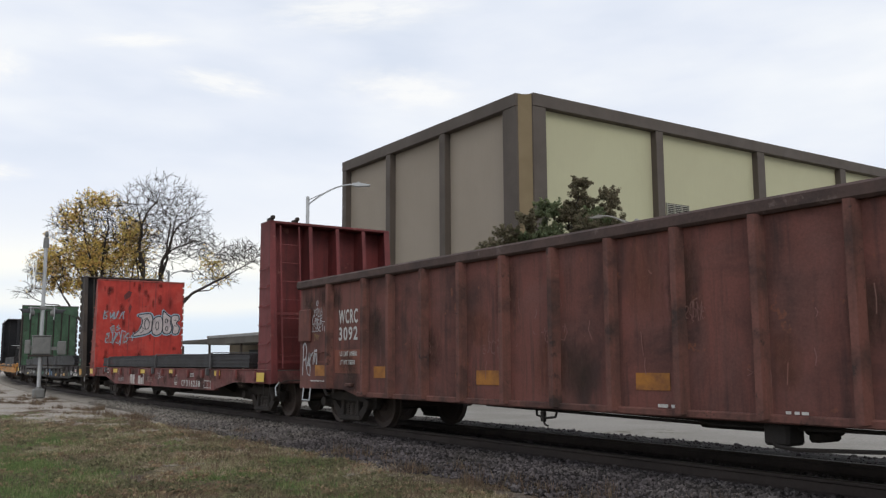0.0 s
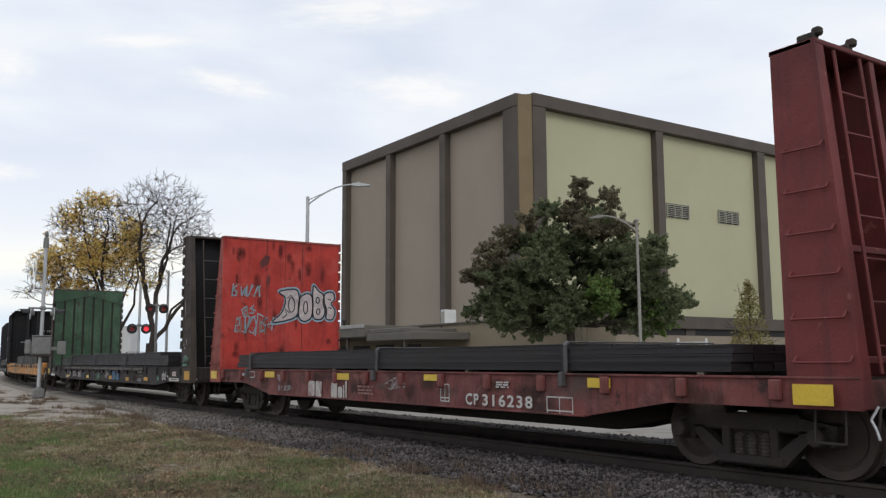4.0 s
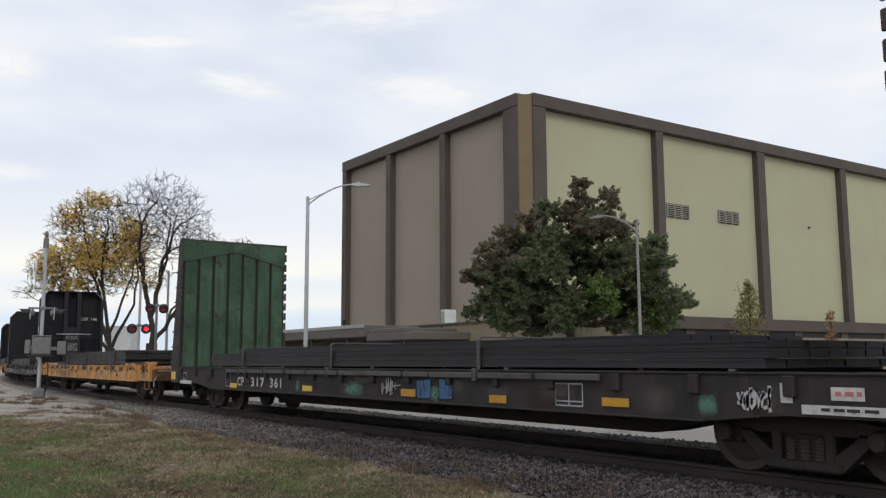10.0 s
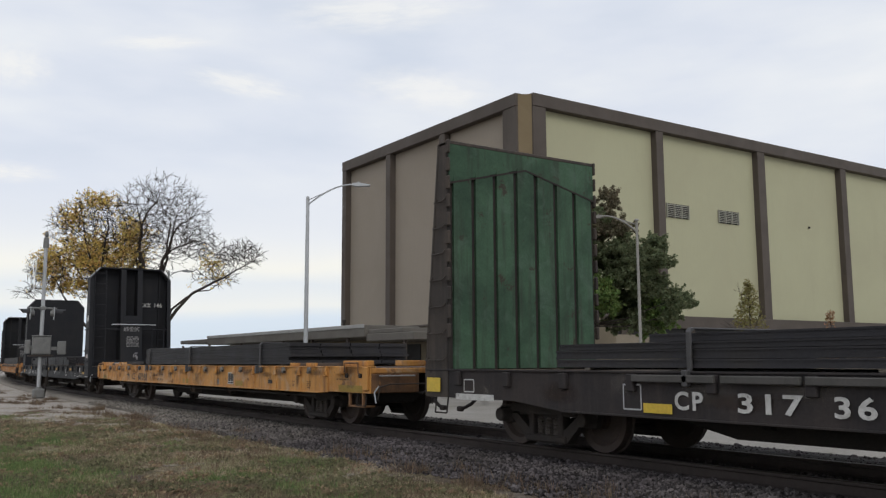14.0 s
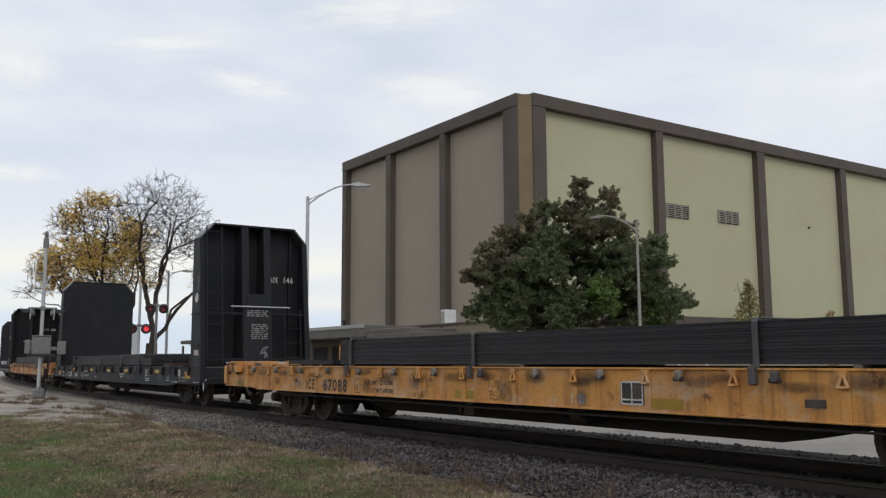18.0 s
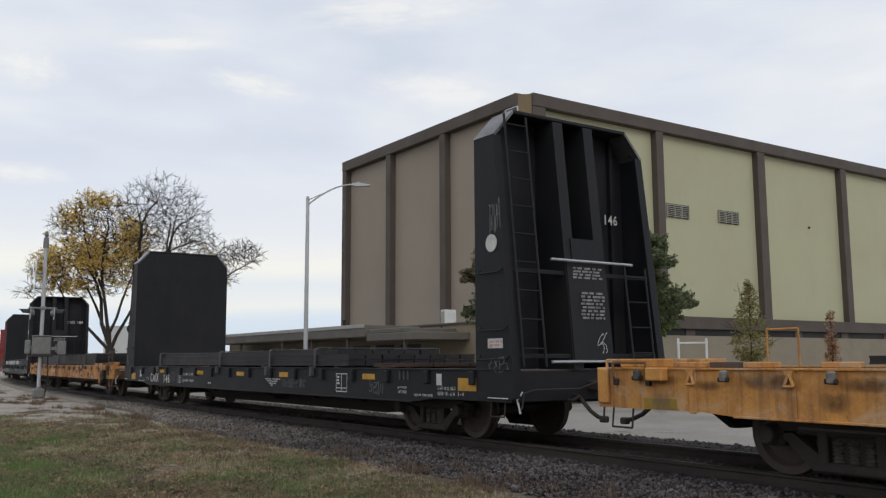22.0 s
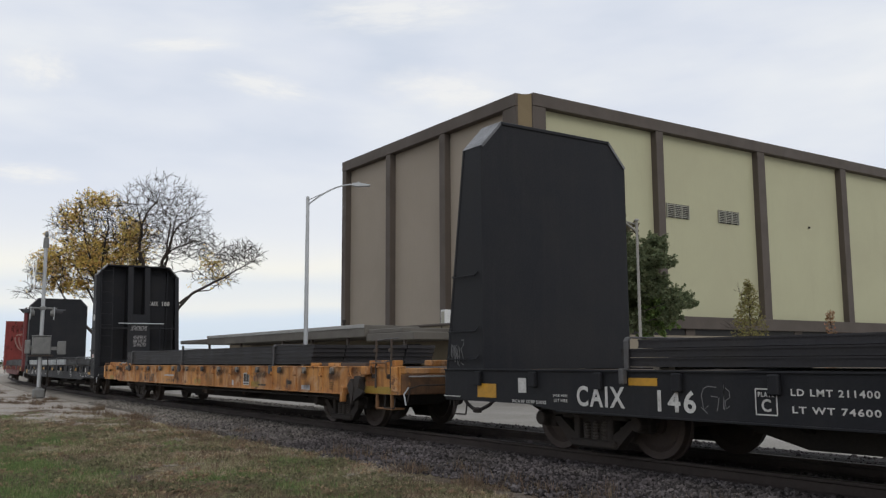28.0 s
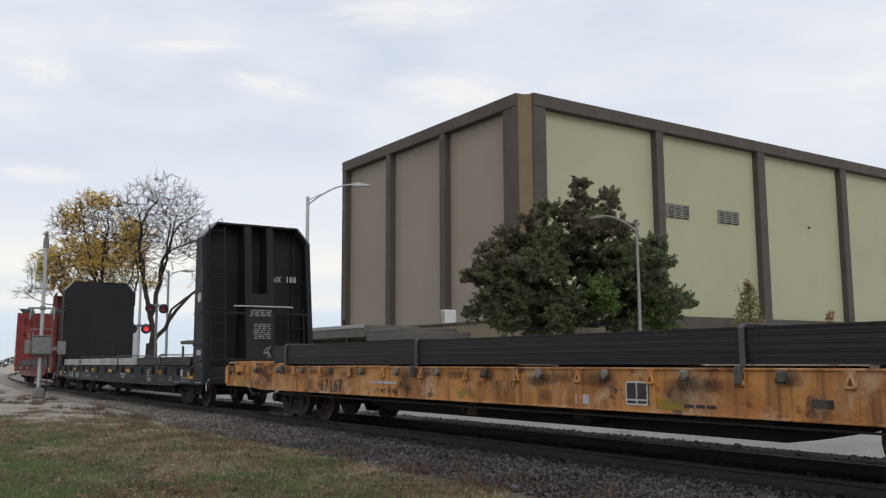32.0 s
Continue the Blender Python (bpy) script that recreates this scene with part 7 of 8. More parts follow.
        part("foot_box", Shape().box(-0.24, 0.24, -0.24, 0.24, 0.0, 0.42, 0.05), SILVER, s)
        part("cable", Shape().path([(0.1, -0.3, 1.9), (0.15, -0.35, 1.2), (0.2, -0.3, 0.4), (0.25, -0.25, 0.0)], 0.025, 6), UNDER, s)


street_lamp(-36.15, 17.1, 9.0, 2.05, 0.62, 58, "tall galvanised street lamp with a curved arm beside the yard")
street_lamp(-18.64, 19.88, 5.79, 1.08, 0.24, 205, "slim weathered grey lamp pole in front of the leafy tree", 0.055, DULLPOLE, 0.55)
street_lamp(-63.2, 19.0, 8.05, 1.0, 0.05, 60, "distant grey street lamp near the crossing")
crossing_signal(-42.13, 7.15, 175, 7.2, 3.95, (), GALV, "grey level crossing mast with gate cabinet seen from behind", True, 0.48)
crossing_signal(-53.2, 14.35, -8, 6.2, 3.72, (1,), GALV, "crossing signal with a lit red lamp beyond the track", False, 0.40)
crossing_signal(-54.9, 15.84, -8, 5.2, 5.05, (), SILVER, "crossing signal mast with round lamp heads beyond the track", False, 0.40)


# ---- trees ----
def leaf_quads(s, centre, r, n, size, rng, flat=1.0):
    """Small bent leaves scattered through a clump."""
    for _ in range(n):
        while True:
            d = Vector((rng.uniform(-1, 1), rng.uniform(-1, 1), rng.uniform(-1, 1)))
            if d.length <= 1:
                break
        p = Vector(centre) + Vector((d.x * r, d.y * r, d.z * r * flat))
        a = Vector((rng.gauss(0, 1), rng.gauss(0, 1), rng.gauss(0, 0.7))).normalized()
        b = a.orthogonal().normalized()
        b = (b * math.cos(rng.random() * 6.28) + a.cross(b) * math.sin(rng.random() * 6.28))
        k = size * rng.uniform(0.6, 1.25)
        o = len(s.v)
        tip = a.cross(b) * k * 0.15
        s.v += [tuple(p - a * k * 0.6), tuple(p + b * k * 0.36 + tip), tuple(p + a * k * 0.6), tuple(p - b * k * 0.36 + tip)]
        s.f.append([o, o + 1, o + 2, o + 3])


def grow(s, p, d, length, r, depth, rng, tips, lift=0.15, split=3):
    """A wavering tapered branch that forks into thinner ones."""
    n = 3 if depth > 1 else 2
    pts, q, v = [Vector(p)], Vector(p), Vector(d).normalized()
    for i in range(n):
        v = (v + Vector((rng.gauss(0, 0.2), rng.gauss(0, 0.2), rng.gauss(0, 0.17) + lift * 0.2))).normalized()
        q = q + v * (length / n)
        pts.append(q.copy())
    for i, (a, b) in enumerate(zip(pts, pts[1:])):
        r0, r1 = r * (1 - 0.45 * i / n), r * (1 - 0.45 * (i + 1) / n)
        s.tube(a, b, r0, r1, 6 if r > 0.06 else 4 if r > 0.02 else 3, caps=False)
    if depth == 0:
        tips.append(pts[-1])
        return
    for k in range(split):
        i = rng.choice(range(1, n + 1)) if k else n
        side = v.orthogonal().normalized()
        side = side * math.cos(rng.random() * 6.28) + v.cross(side) * math.sin(rng.random() * 6.28)
        nd = (v + side * rng.uniform(0.35, 0.95) + Vector((0, 0, lift))).normalized()
        grow(s, pts[i], nd, length * rng.uniform(0.55, 0.8), r * 0.55, depth - 1, rng, tips, lift, split)


def crown(t, limbs, regions, n, rng):
    """Bent tapering limbs, and twigs that fork off the nearest wood to fill the crown. limbs: points, radius, bare joints.
    regions: across, depth, height of the middle, half widths, share of the twigs. Returns the tips."""
    nodes, ways, sizes = [], [], []
    for pts, r, bare in limbs:
        s, k = Shape(), len(pts) - 1
        for i in range(k):
            a, b = Vector(pts[i]), Vector(pts[i + 1])
            bend = a.lerp(b, 0.5) + Vector((rng.gauss(0, 0.08), rng.gauss(0, 0.1), rng.gauss(0, 0.08)))
            ra, rb = 0.8 * r * (1 - 0.85 * i / k), 0.8 * r * (1 - 0.85 * (i + 1) / k)
            s.tube(a, bend, ra, (ra + rb) / 2, 8, caps=False).tube(bend, b, (ra + rb) / 2, rb, 8, caps=False)
            if i >= bare:
                for q in (bend, b):
                    nodes.append(tuple(q))
                    ways.append((b - a).normalized())
                    sizes.append(min(0.05, rb * 0.8))
        part("limb", s, BARK, t)
    aims = []
    total = sum(q[6] for q in regions)
    for x, y, z, rx, ry, rz, share in regions:
        for _ in range(int(n * share / total)):
            d = Vector((rng.gauss(0, 1), rng.gauss(0, 1), rng.gauss(0, 1))).normalized() * rng.random() ** 0.42
            aims.append(Vector((x + d.x * rx, y + d.y * ry, z + d.z * rz)))
    near = np.array(nodes)
    aims.sort(key=lambda p: float(np.min(((near - np.array(p)) ** 2).sum(1))))
    wood, tips = Shape(), []
    points = np.zeros((len(nodes) + 2 * len(aims), 3))
    heads = np.zeros_like(points)
    points[:len(nodes)] = near
    heads[:len(nodes)] = np.array([tuple(w) for w in ways])
    count = len(nodes)
    for p in aims:
        gap = points[:count] - np.array(p)
        span = np.sqrt((gap ** 2).sum(1)) + 1e-6
        reach = span * (1.75 + (gap * heads[:count]).sum(1) / span) + 0.8 * np.maximum(0.0, gap[:, 2])
        j = int(np.argmin(reach))
        a = Vector(points[j])
        far = (p - a).length
        if far < 0.12 or far > 3.2:
            continue
        head = (p - a).normalized()
        turn = Vector((rng.gauss(0, 0.14), rng.gauss(0, 0.14), rng.gauss(0, 0.1)))
        mid = a + (ways[j] * 0.4 + head * 0.6 + turn).normalized() * far * 0.52
        r0 = max(0.013, sizes[j] * 0.8)
        r1 = max(0.012, r0 * 0.74)
        wood.tube(a, mid, r0, (r0 + r1) / 2, 3, caps=False).tube(mid, p, (r0 + r1) / 2, r1, 3, caps=False)
        end = (p - mid).normalized()
        for q, w, r in ((mid, head, (r0 + r1) / 2), (p, end, r1)):
            points[count], heads[count] = q, w
            count += 1
            ways.append(w)
            sizes.append(r)
        for _ in range(3):
            v = (end + Vector((rng.gauss(0, 0.3), rng.gauss(0, 0.3), rng.gauss(0.08, 0.28)))).normalized()
            tip = p + v * rng.uniform(0.15, 0.6)
            wood.tube(p.lerp(mid, rng.random() * 0.5), tip, 0.010, 0.006, 3, caps=False)
            tips.append(tip)
    part("twig_work", wood, BARK, t, "fine dark twigs", "stuff")
    return tips


def leafed(tips, lush, size, rng):
    """Leaves at the tips; lush lists the leafy regions: across, height, their half widths, fullness."""
    s = Shape()
    for p in tips:
        full = 0.0
        for x, z, rx, rz, most in lush:
            full = max(full, most * math.exp(-((p.x - x) / rx) ** 2 - ((p.z - z) / rz) ** 2))
        full *= 0.9 + 1.6 * noise.noise(p * 0.6)
        if rng.random() < full:
            leaf_quads(s, p, 0.22, rng.randint(5, 8), size, rng, 0.8)
    return s


def bare_tree():
    """Limbs are planned in the tree's own space: across, depth, height."""
    rng = random.Random(5)
    t = thing("autumn_tree", "broad nearly bare autumn tree with fine twigs and one low limb", "tree", pose(-59.6, 16.7, 0.0, 0, 0, 55.8), "autumn trees by the crossing")
    part("trunk", Shape().tube((0.15, 0, 0), (0.2, 0, 0.5), 0.62, 0.42, 12).tube((0.2, 0, 0.5), (0.25, 0, 2.8), 0.42, 0.36, 12), BARK, t, "dark forked trunk")
    limbs = [([(0.25, 0, 2.6), (1.2, -0.2, 3.8), (1.95, -0.4, 5.0), (3.0, -0.5, 6.1), (4.5, -0.6, 6.85), (5.85, -0.6, 7.6), (6.7, -0.7, 8.0)], 0.2, 3)]
    limbs += [([(1.2, -0.2, 3.9), (1.4, 0.2, 5.05), (2.3, 0.5, 5.9), (3.8, 0.8, 6.4), (4.9, 0.9, 7.2)], 0.12, 2)]
    limbs += [([(0.25, 0, 2.7), (0.1, 0, 4.6), (0.37, 0.1, 6.1), (0.62, 0.1, 7.65), (1.14, 0.2, 9.2), (1.26, 0.4, 10.1), (1.75, 0.5, 10.9), (2.6, 0.6, 11.5)], 0.25, 4)]
    limbs += [([(0.62, 0.1, 7.65), (0.86, -0.3, 8.4), (1.6, -0.7, 9.0), (2.55, -1.0, 9.3), (3.7, -1.2, 9.45), (4.5, -1.3, 9.0)], 0.11, 2)]
    limbs += [([(0.1, 0, 4.4), (-0.38, -0.3, 6.9), (-0.77, -0.5, 9.2), (-0.53, -0.6, 10.7), (-0.05, -0.7, 11.7), (0.65, -0.8, 12.6)], 0.21, 3)]
    limbs += [([(-0.6, -0.4, 8.2), (-0.87, 0.2, 9.6), (-1.1, 0.6, 11.5), (-1.3, 0.8, 12.6)], 0.13, 1)]
    limbs += [([(-0.2, -0.1, 5.8), (-0.4, 0.5, 6.6), (-1.5, 1.0, 8.8), (-2.2, 1.3, 10.7), (-2.6, 1.5, 11.8)], 0.16, 3)]
    limbs += [([(0.37, 0.1, 6.1), (0.7, 1.2, 8.6), (0.6, 1.9, 10.8), (0.2, 2.3, 12.0)], 0.14, 2)]
    limbs += [([(1.1, 0.2, 9.0), (1.7, -0.9, 10.2), (2.2, -1.6, 11.3)], 0.1, 1)]
    tips = crown(t, limbs, [(0.5, 0, 11.0, 3.4, 2.8, 3.3, 10), (3.2, -0.5, 9.6, 1.5, 1.4, 1.3, 1.6), (4.8, -0.8, 8.6, 1.9, 1.0, 0.9, 1.8), (6.5, -0.7, 8.6, 1.2, 0.9, 1.0, 1.8), (4.2, 0.2, 7.3, 1.6, 0.9, 0.8, 1.0), (0.2, 0, 7.2, 1.0, 1.2, 1.0, 0.6)], 1900, rng)
    part("leaves", leafed(tips, [(0.2, 6.9, 0.6, 0.5, 0.9), (4.2, 7.9, 0.5, 0.6, 0.7), (2.3, 6.2, 0.9, 0.5, 0.8), (4.3, 7.0, 0.9, 0.4, 0.6), (-1.4, 10.3, 0.8, 0.7, 0.9), (-1.2, 8.8, 0.7, 0.9, 0.8), (3.4, 6.5, 1.0, 0.4, 0.5)], 0.13, rng), LEAFYELLOW, t, "last golden leaves", "stuff")


def golden_tree():
    rng = random.Random(15)
    t = thing("autumn_tree", "many-stemmed autumn tree with golden leaves on its outer crown", "tree", pose(-60.4, 17.3, 0.0, 0, 0, 55.8), "autumn trees by the crossing")
    part("trunk", Shape().tube((-2.9, 0, 0), (-2.9, 0, 0.5), 0.5, 0.36, 12).tube((-2.9, 0, 0.5), (-2.93, 0, 2.5), 0.36, 0.31, 12), BARK, t, "dark trunk parting into several stems")
    limbs = [([(-2.95, 0, 2.3), (-4.85, -0.5, 4.4), (-5.9, -0.9, 6.0), (-6.9, -1.2, 7.6)], 0.16, 2)]
    limbs += [([(-2.95, 0, 2.4), (-2.8, 0.6, 4.6), (-2.25, 1.0, 6.9), (-2.0, 1.2, 8.4), (-1.75, 1.3, 9.9)], 0.15, 2)]
    limbs += [([(-2.9, 0, 2.4), (-2.0, -0.4, 4.05), (-1.15, -0.8, 5.4), (-0.85, -1.0, 7.3), (-0.95, -1.2, 8.9)], 0.17, 2)]
    limbs += [([(-2.93, 0, 2.5), (-3.8, 0.3, 5.8), (-4.85, 0.6, 8.1), (-4.75, 0.9, 9.9), (-5.5, 1.0, 10.8)], 0.18, 1)]
    limbs += [([(-2.93, 0, 2.5), (-3.25, -0.7, 6.1), (-3.2, -1.2, 8.8), (-2.8, -1.5, 10.6), (-3.1, -1.6, 11.6)], 0.17, 1)]
    limbs += [([(-2.95, 0, 2.5), (-4.35, 0.8, 5.4), (-5.8, 1.4, 7.7), (-6.9, 1.8, 9.2)], 0.15, 1)]
    limbs += [([(-4.85, -0.5, 4.4), (-6.2, -0.9, 5.4), (-7.7, -1.2, 5.8), (-8.9, -1.4, 6.5)], 0.07, 1)]
    limbs += [([(-3.2, -0.7, 6.0), (-3.9, -1.4, 8.2), (-4.3, -1.9, 10.3), (-4.5, -2.0, 11.4)], 0.12, 1)]
    tips = crown(t, limbs, [(-4.2, 0, 8.2, 3.6, 2.6, 2.3, 10), (-4.2, 0, 11.2, 3.0, 2.2, 2.1, 6), (-6.3, 0, 11.0, 1.4, 1.0, 1.4, 1.6), (-7.3, -0.4, 7.6, 1.5, 1.2, 1.7, 3.0), (-1.7, 0, 10.0, 1.2, 1.4, 1.3, 1.6), (-8.2, -1.2, 6.3, 0.9, 0.6, 0.5, 0.4)], 2300, rng)
    lush = [(-4.3, 8.7, 2.6, 1.2, 1.1), (-6.6, 8.0, 1.1, 1.6, 0.95), (-1.5, 10.2, 0.8, 0.9, 1.0), (-4.3, 12.7, 1.6, 0.5, 1.0), (-5.6, 11.5, 0.8, 0.8, 0.9), (-1.9, 7.7, 1.2, 1.4, 1.1), (-5.9, 6.6, 1.3, 0.8, 1.0), (-1.6, 6.0, 0.6, 0.9, 0.6)]
    part("leaves", leafed(tips, lush, 0.14, rng), LEAFYELLOW, t, "golden autumn leaves", "stuff")


def leafy_tree():
    """Leafy boughs planned as across, height, size and tint (0 green, 1 fresh green, 2 brown), set at depths of their own."""
    rng = random.Random(8)
    t = thing("leafy_tree", "dense dark green tree turning reddish brown at its upper edge", "tree", pose(-23.2, 21.25, 0.0, 0, 0, 47.8))
    part("trunk", Shape().tube((0.1, 0, 0), (0.08, 0, 0.6), 0.32, 0.24, 10).tube((0.08, 0, 0.6), (-0.06, 0.1, 3.2), 0.2, 0.13, 10).tube((-0.06, 0.1, 3.2), (-0.25, 0.2, 4.6), 0.12, 0.09, 8).tube((-0.25, 0.2, 4.6), (0.3, 0, 7.2), 0.08, 0.03, 8), BARK, t)
    boughs = [(0.45, 7.75, 0.36, 2), (0.5, 7.2, 0.55, 2), (1.42, 7.2, 0.46, 2), (1.3, 6.6, 0.4, 2), (0.2, 6.6, 0.55, 2), (0.8, 6.5, 0.5, 0), (0.4, 6.0, 0.5, 0), (-0.1, 5.5, 0.45, 0), (-0.75, 6.85, 0.58, 0), (-0.1, 6.75, 0.52, 2), (-1.45, 6.5, 0.46, 2)]
    boughs += [(-2.25, 5.95, 0.56, 2), (-2.9, 5.5, 0.5, 2), (-3.35, 4.85, 0.46, 2), (-3.55, 4.5, 0.3, 2), (-1.65, 5.75, 0.64, 0), (-0.55, 5.85, 0.58, 0), (1.0, 6.15, 0.62, 0), (1.7, 6.05, 0.34, 0)]
    boughs += [(-1.05, 4.95, 0.76, 0), (0.0, 4.9, 0.42, 0), (1.2, 5.15, 0.56, 0), (2.2, 5.55, 0.56, 0), (3.0, 5.55, 0.5, 0), (3.35, 5.05, 0.36, 0)]
    boughs += [(-2.65, 4.35, 0.7, 0), (-1.85, 4.35, 0.76, 0), (-3.05, 3.75, 0.56, 0), (-3.55, 3.25, 0.38, 0), (-0.65, 3.95, 0.74, 0), (0.95, 4.25, 0.62, 0), (2.0, 4.35, 0.62, 0), (2.9, 4.35, 0.62, 0)]
    boughs += [(-2.45, 3.2, 0.64, 0), (-1.45, 3.2, 0.68, 0), (-0.45, 3.05, 0.5, 0), (0.55, 3.1, 0.42, 0), (1.15, 3.55, 0.56, 1), (2.0, 3.4, 0.5, 1), (2.6, 3.2, 0.56, 0), (3.5, 3.6, 0.5, 0), (4.0, 3.5, 0.34, 0), (3.4, 3.05, 0.42, 0)]
    boughs += [(-2.2, 2.75, 0.5, 0), (-1.2, 2.65, 0.5, 0), (-0.3, 2.6, 0.42, 0), (1.6, 2.85, 0.45, 0)]
    boughs += [(0.39, 5.35, 0.5, 0), (0.5, 4.4, 0.5, 0), (0.66, 5.9, 0.45, 0), (0.05, 4.95, 0.5, 0), (0.9, 4.85, 0.5, 0), (2.5, 5.0, 0.5, 0)]
    main = len(boughs)
    for i in range(66):
        x = rng.uniform(-3.0, 3.1)
        z = rng.uniform(2.75, 7.0 - 0.62 * abs(x - 0.2))
        if abs(x - 0.1) > 0.15 or z < 3.6:
            boughs.append((x, z, rng.uniform(0.45, 0.62), 1 if x > 0.6 and z < 4.2 and rng.random() < 0.5 else 2 if z > 6.0 or (x < -2.2 and z > 4.4) or (z > 4.6 and rng.random() < 0.15) else 0))
    mats = ((LEAFGREEN, "dull green leaves"), (LEAFLIGHT, "fresh green leaves"), (LEAFBROWN, "reddish brown leaves"))
    for nth, (x, z, r, m) in enumerate(boughs):
        c = Vector((x, rng.uniform(-1.5, 1.5) * (1 - 0.12 * abs(x)) * (0.25 if z > 6.4 else 1.0), z))
        fork = Vector((0.1 + 0.05 * x, 0, max(2.75, min(6.2, z - 0.4 - 0.4 * abs(x)))))
        wood = Shape()
        mid = fork.lerp(c, 0.5) + Vector((0, 0, -0.12 * abs(x) * 0.5))
        if nth < main:
            wood.tube(fork, mid, 0.03, 0.022, 6, caps=False).tube(mid, c, 0.022, 0.012, 5, caps=False)
        s = Shape()
        for _ in range(int(70 * r ** 1.5 + 6)):
            d = Vector((rng.gauss(0, 1), rng.gauss(0, 1), rng.gauss(0.25, 0.85))).normalized()
            far = r * rng.uniform(0.75, 1.28)
            tip = c + Vector((d.x * far, d.y * far * 1.25, d.z * far * 0.9))
            wood.tube(c.lerp(tip, 0.1), tip, 0.012, 0.005, 3, caps=False)
            for i in range(rng.randint(12, 17)):
                u = rng.uniform(0.38, 1.05)
                leaf_quads(s, c.lerp(tip, u), 0.06 + 0.18 * (1.05 - u), 3, 0.1, rng)
        part("bough", wood, BARK, t)
        part("leaf_clump", s, mats[m][0], t, mats[m][1], "stuff")


def sapling(x, y, h, mat, label, rng, width):
    t = thing("sapling", label, "sapling", pose(x, y, 0.0), "young trees by the warehouse")
    wood, tips, lv = Shape(), [], Shape()
    wood.tube((0, 0, 0), (0.02, 0.01, h * 0.6), 0.05, 0.03, 6).tube((0.02, 0.01, h * 0.6), (0, 0, h), 0.03, 0.01, 5)
    for i in range(10):
        a = i * 2.4
        grow(wood, (0.01, 0, h * (0.3 + 0.06 * i)), (math.cos(a), math.sin(a), 1.1), width * (1.1 - 0.07 * i), 0.018, 1, rng, tips, 0.3)
    part("trunk", wood, BARK, t)
    for _ in range(int(150 * width / 0.5)):
        u = rng.random() ** 1.6
        r, a = width * min(1.0, 0.35 + 4.0 * u) * (1.0 - u) ** 0.8 * rng.random() ** 0.5, rng.random() * 6.28
        leaf_quads(lv, (r * math.cos(a), r * math.sin(a), h * (0.30 + 0.70 * u)), 0.2, 10, 0.10, rng)
    part("leaves", lv, mat, t, "", "stuff")


bare_tree()
golden_tree()
leafy_tree()
sapling(-26.2, 35.35, 5.2, LEAFLIME, "young tree with yellow-green leaves by the warehouse", random.Random(2), 1.25)
sapling(-23.3, 37.3, 3.7, LEAFORANGE, "thin young tree with orange leaves by the warehouse", random.Random(4), 0.36)


def far_things():
    rng = random.Random(17)
    w = Shape()
    for i in range(230):
        a = math.radians(196 - i * 0.36)
        d = rng.uniform(330, 420)
        leaf_quads(w, (d * math.cos(a), d * math.sin(a), rng.uniform(0.8, 2.4)), rng.uniform(1.5, 2.6), 60, 0.9, rng, 0.9)
    whole("far_woods", w, FARLEAF, "low line of distant trees along the horizon", "trees", kind="stuff")
    n = Shape()
    for i in range(26):
        leaf_quads(n, (-118 + rng.uniform(-4, 4), 9.5 + rng.uniform(-7, 3.5), rng.uniform(2.0, 7.5)), 1.5, 90, 0.4, rng)
    t = thing("roadside_tree", "dull green tree beyond the level crossing", "tree")
    part("trunk", Shape().tube((-118, 8, 0), (-118, 8, 5), 0.3, 0.2, 8), BARK, t)
    part("crown", n, FARLEAF, t, "", "stuff")
    tr = thing("box_trailer", "short off-white box trailer parked beyond the crossing", "trailer", pose(-87.2, 22.0, 0.0, 0, 0, 62))
    part("body", Shape().box(-1.4, 1.1, -1.3, 1.3, 1.1, 4.9, 0.05), TRAILERWHITE, tr)
    part("roof_rail", Shape().box(-1.42, 1.12, -1.33, 1.33, 4.86, 4.98, 0.02), GALV, tr)
    for x in (0.0,):
        part("wheel", Shape().lathe([(0.1, -1.25), (0.5, -1.25), (0.52, -1.2), (0.52, -0.95), (0.1, -0.95)], (x, 0, 0.52), 16), BLACKHOOD, tr)
    part("landing_leg", Shape().box(0.8, 0.95, -1.0, -0.85, 0, 1.1).box(0.8, 0.95, 0.85, 1.0, 0, 1.1), UNDER, tr)


far_things()


# ---- grass and weeds: what nobody could count ----
def blades(name, mat, label, n, region, keep, h0, h1, w, lean, seed):
    """n loose tufts, each a handful of bent blades."""
    rng = random.Random(seed)
    s = Shape()
    x0, x1, y0, y1 = region
    made = 0
    while made < n:
        x, y = x1 - (x1 - x0) * rng.random() ** 1.5, rng.uniform(y0, y1)
        if not keep(x, y, rng):
            continue
        made += 1
        z = 0.035 * noise.noise((x * 0.7, y * 0.9, 3.1)) - 0.01
        size, spread = rng.uniform(0.35, 1.2) + rng.uniform(0.4, 1.1) * (rng.random() < 0.2), rng.uniform(0.02, 0.09)
        for _ in range(rng.randint(7, 24)):
            a = rng.random() * 6.28
            h = rng.uniform(h0, h1) * size
            dx, dy = math.cos(a), math.sin(a)
            bx, by = x + rng.gauss(0, spread), y + rng.gauss(0, spread)
            l = rng.uniform(0.2, 1.0) * lean * h
            o = len(s.v)
            s.v += [(bx - dy * w, by + dx * w, z), (bx + dy * w, by - dx * w, z), (bx + dx * l, by + dy * l, z + h)]
            s.f.append([o, o + 1, o + 2])
    whole(name, s, mat, label, "grass", kind="stuff")


def patch(x, y, scale, off):
    return noise.noise((x * scale, y * scale, off))


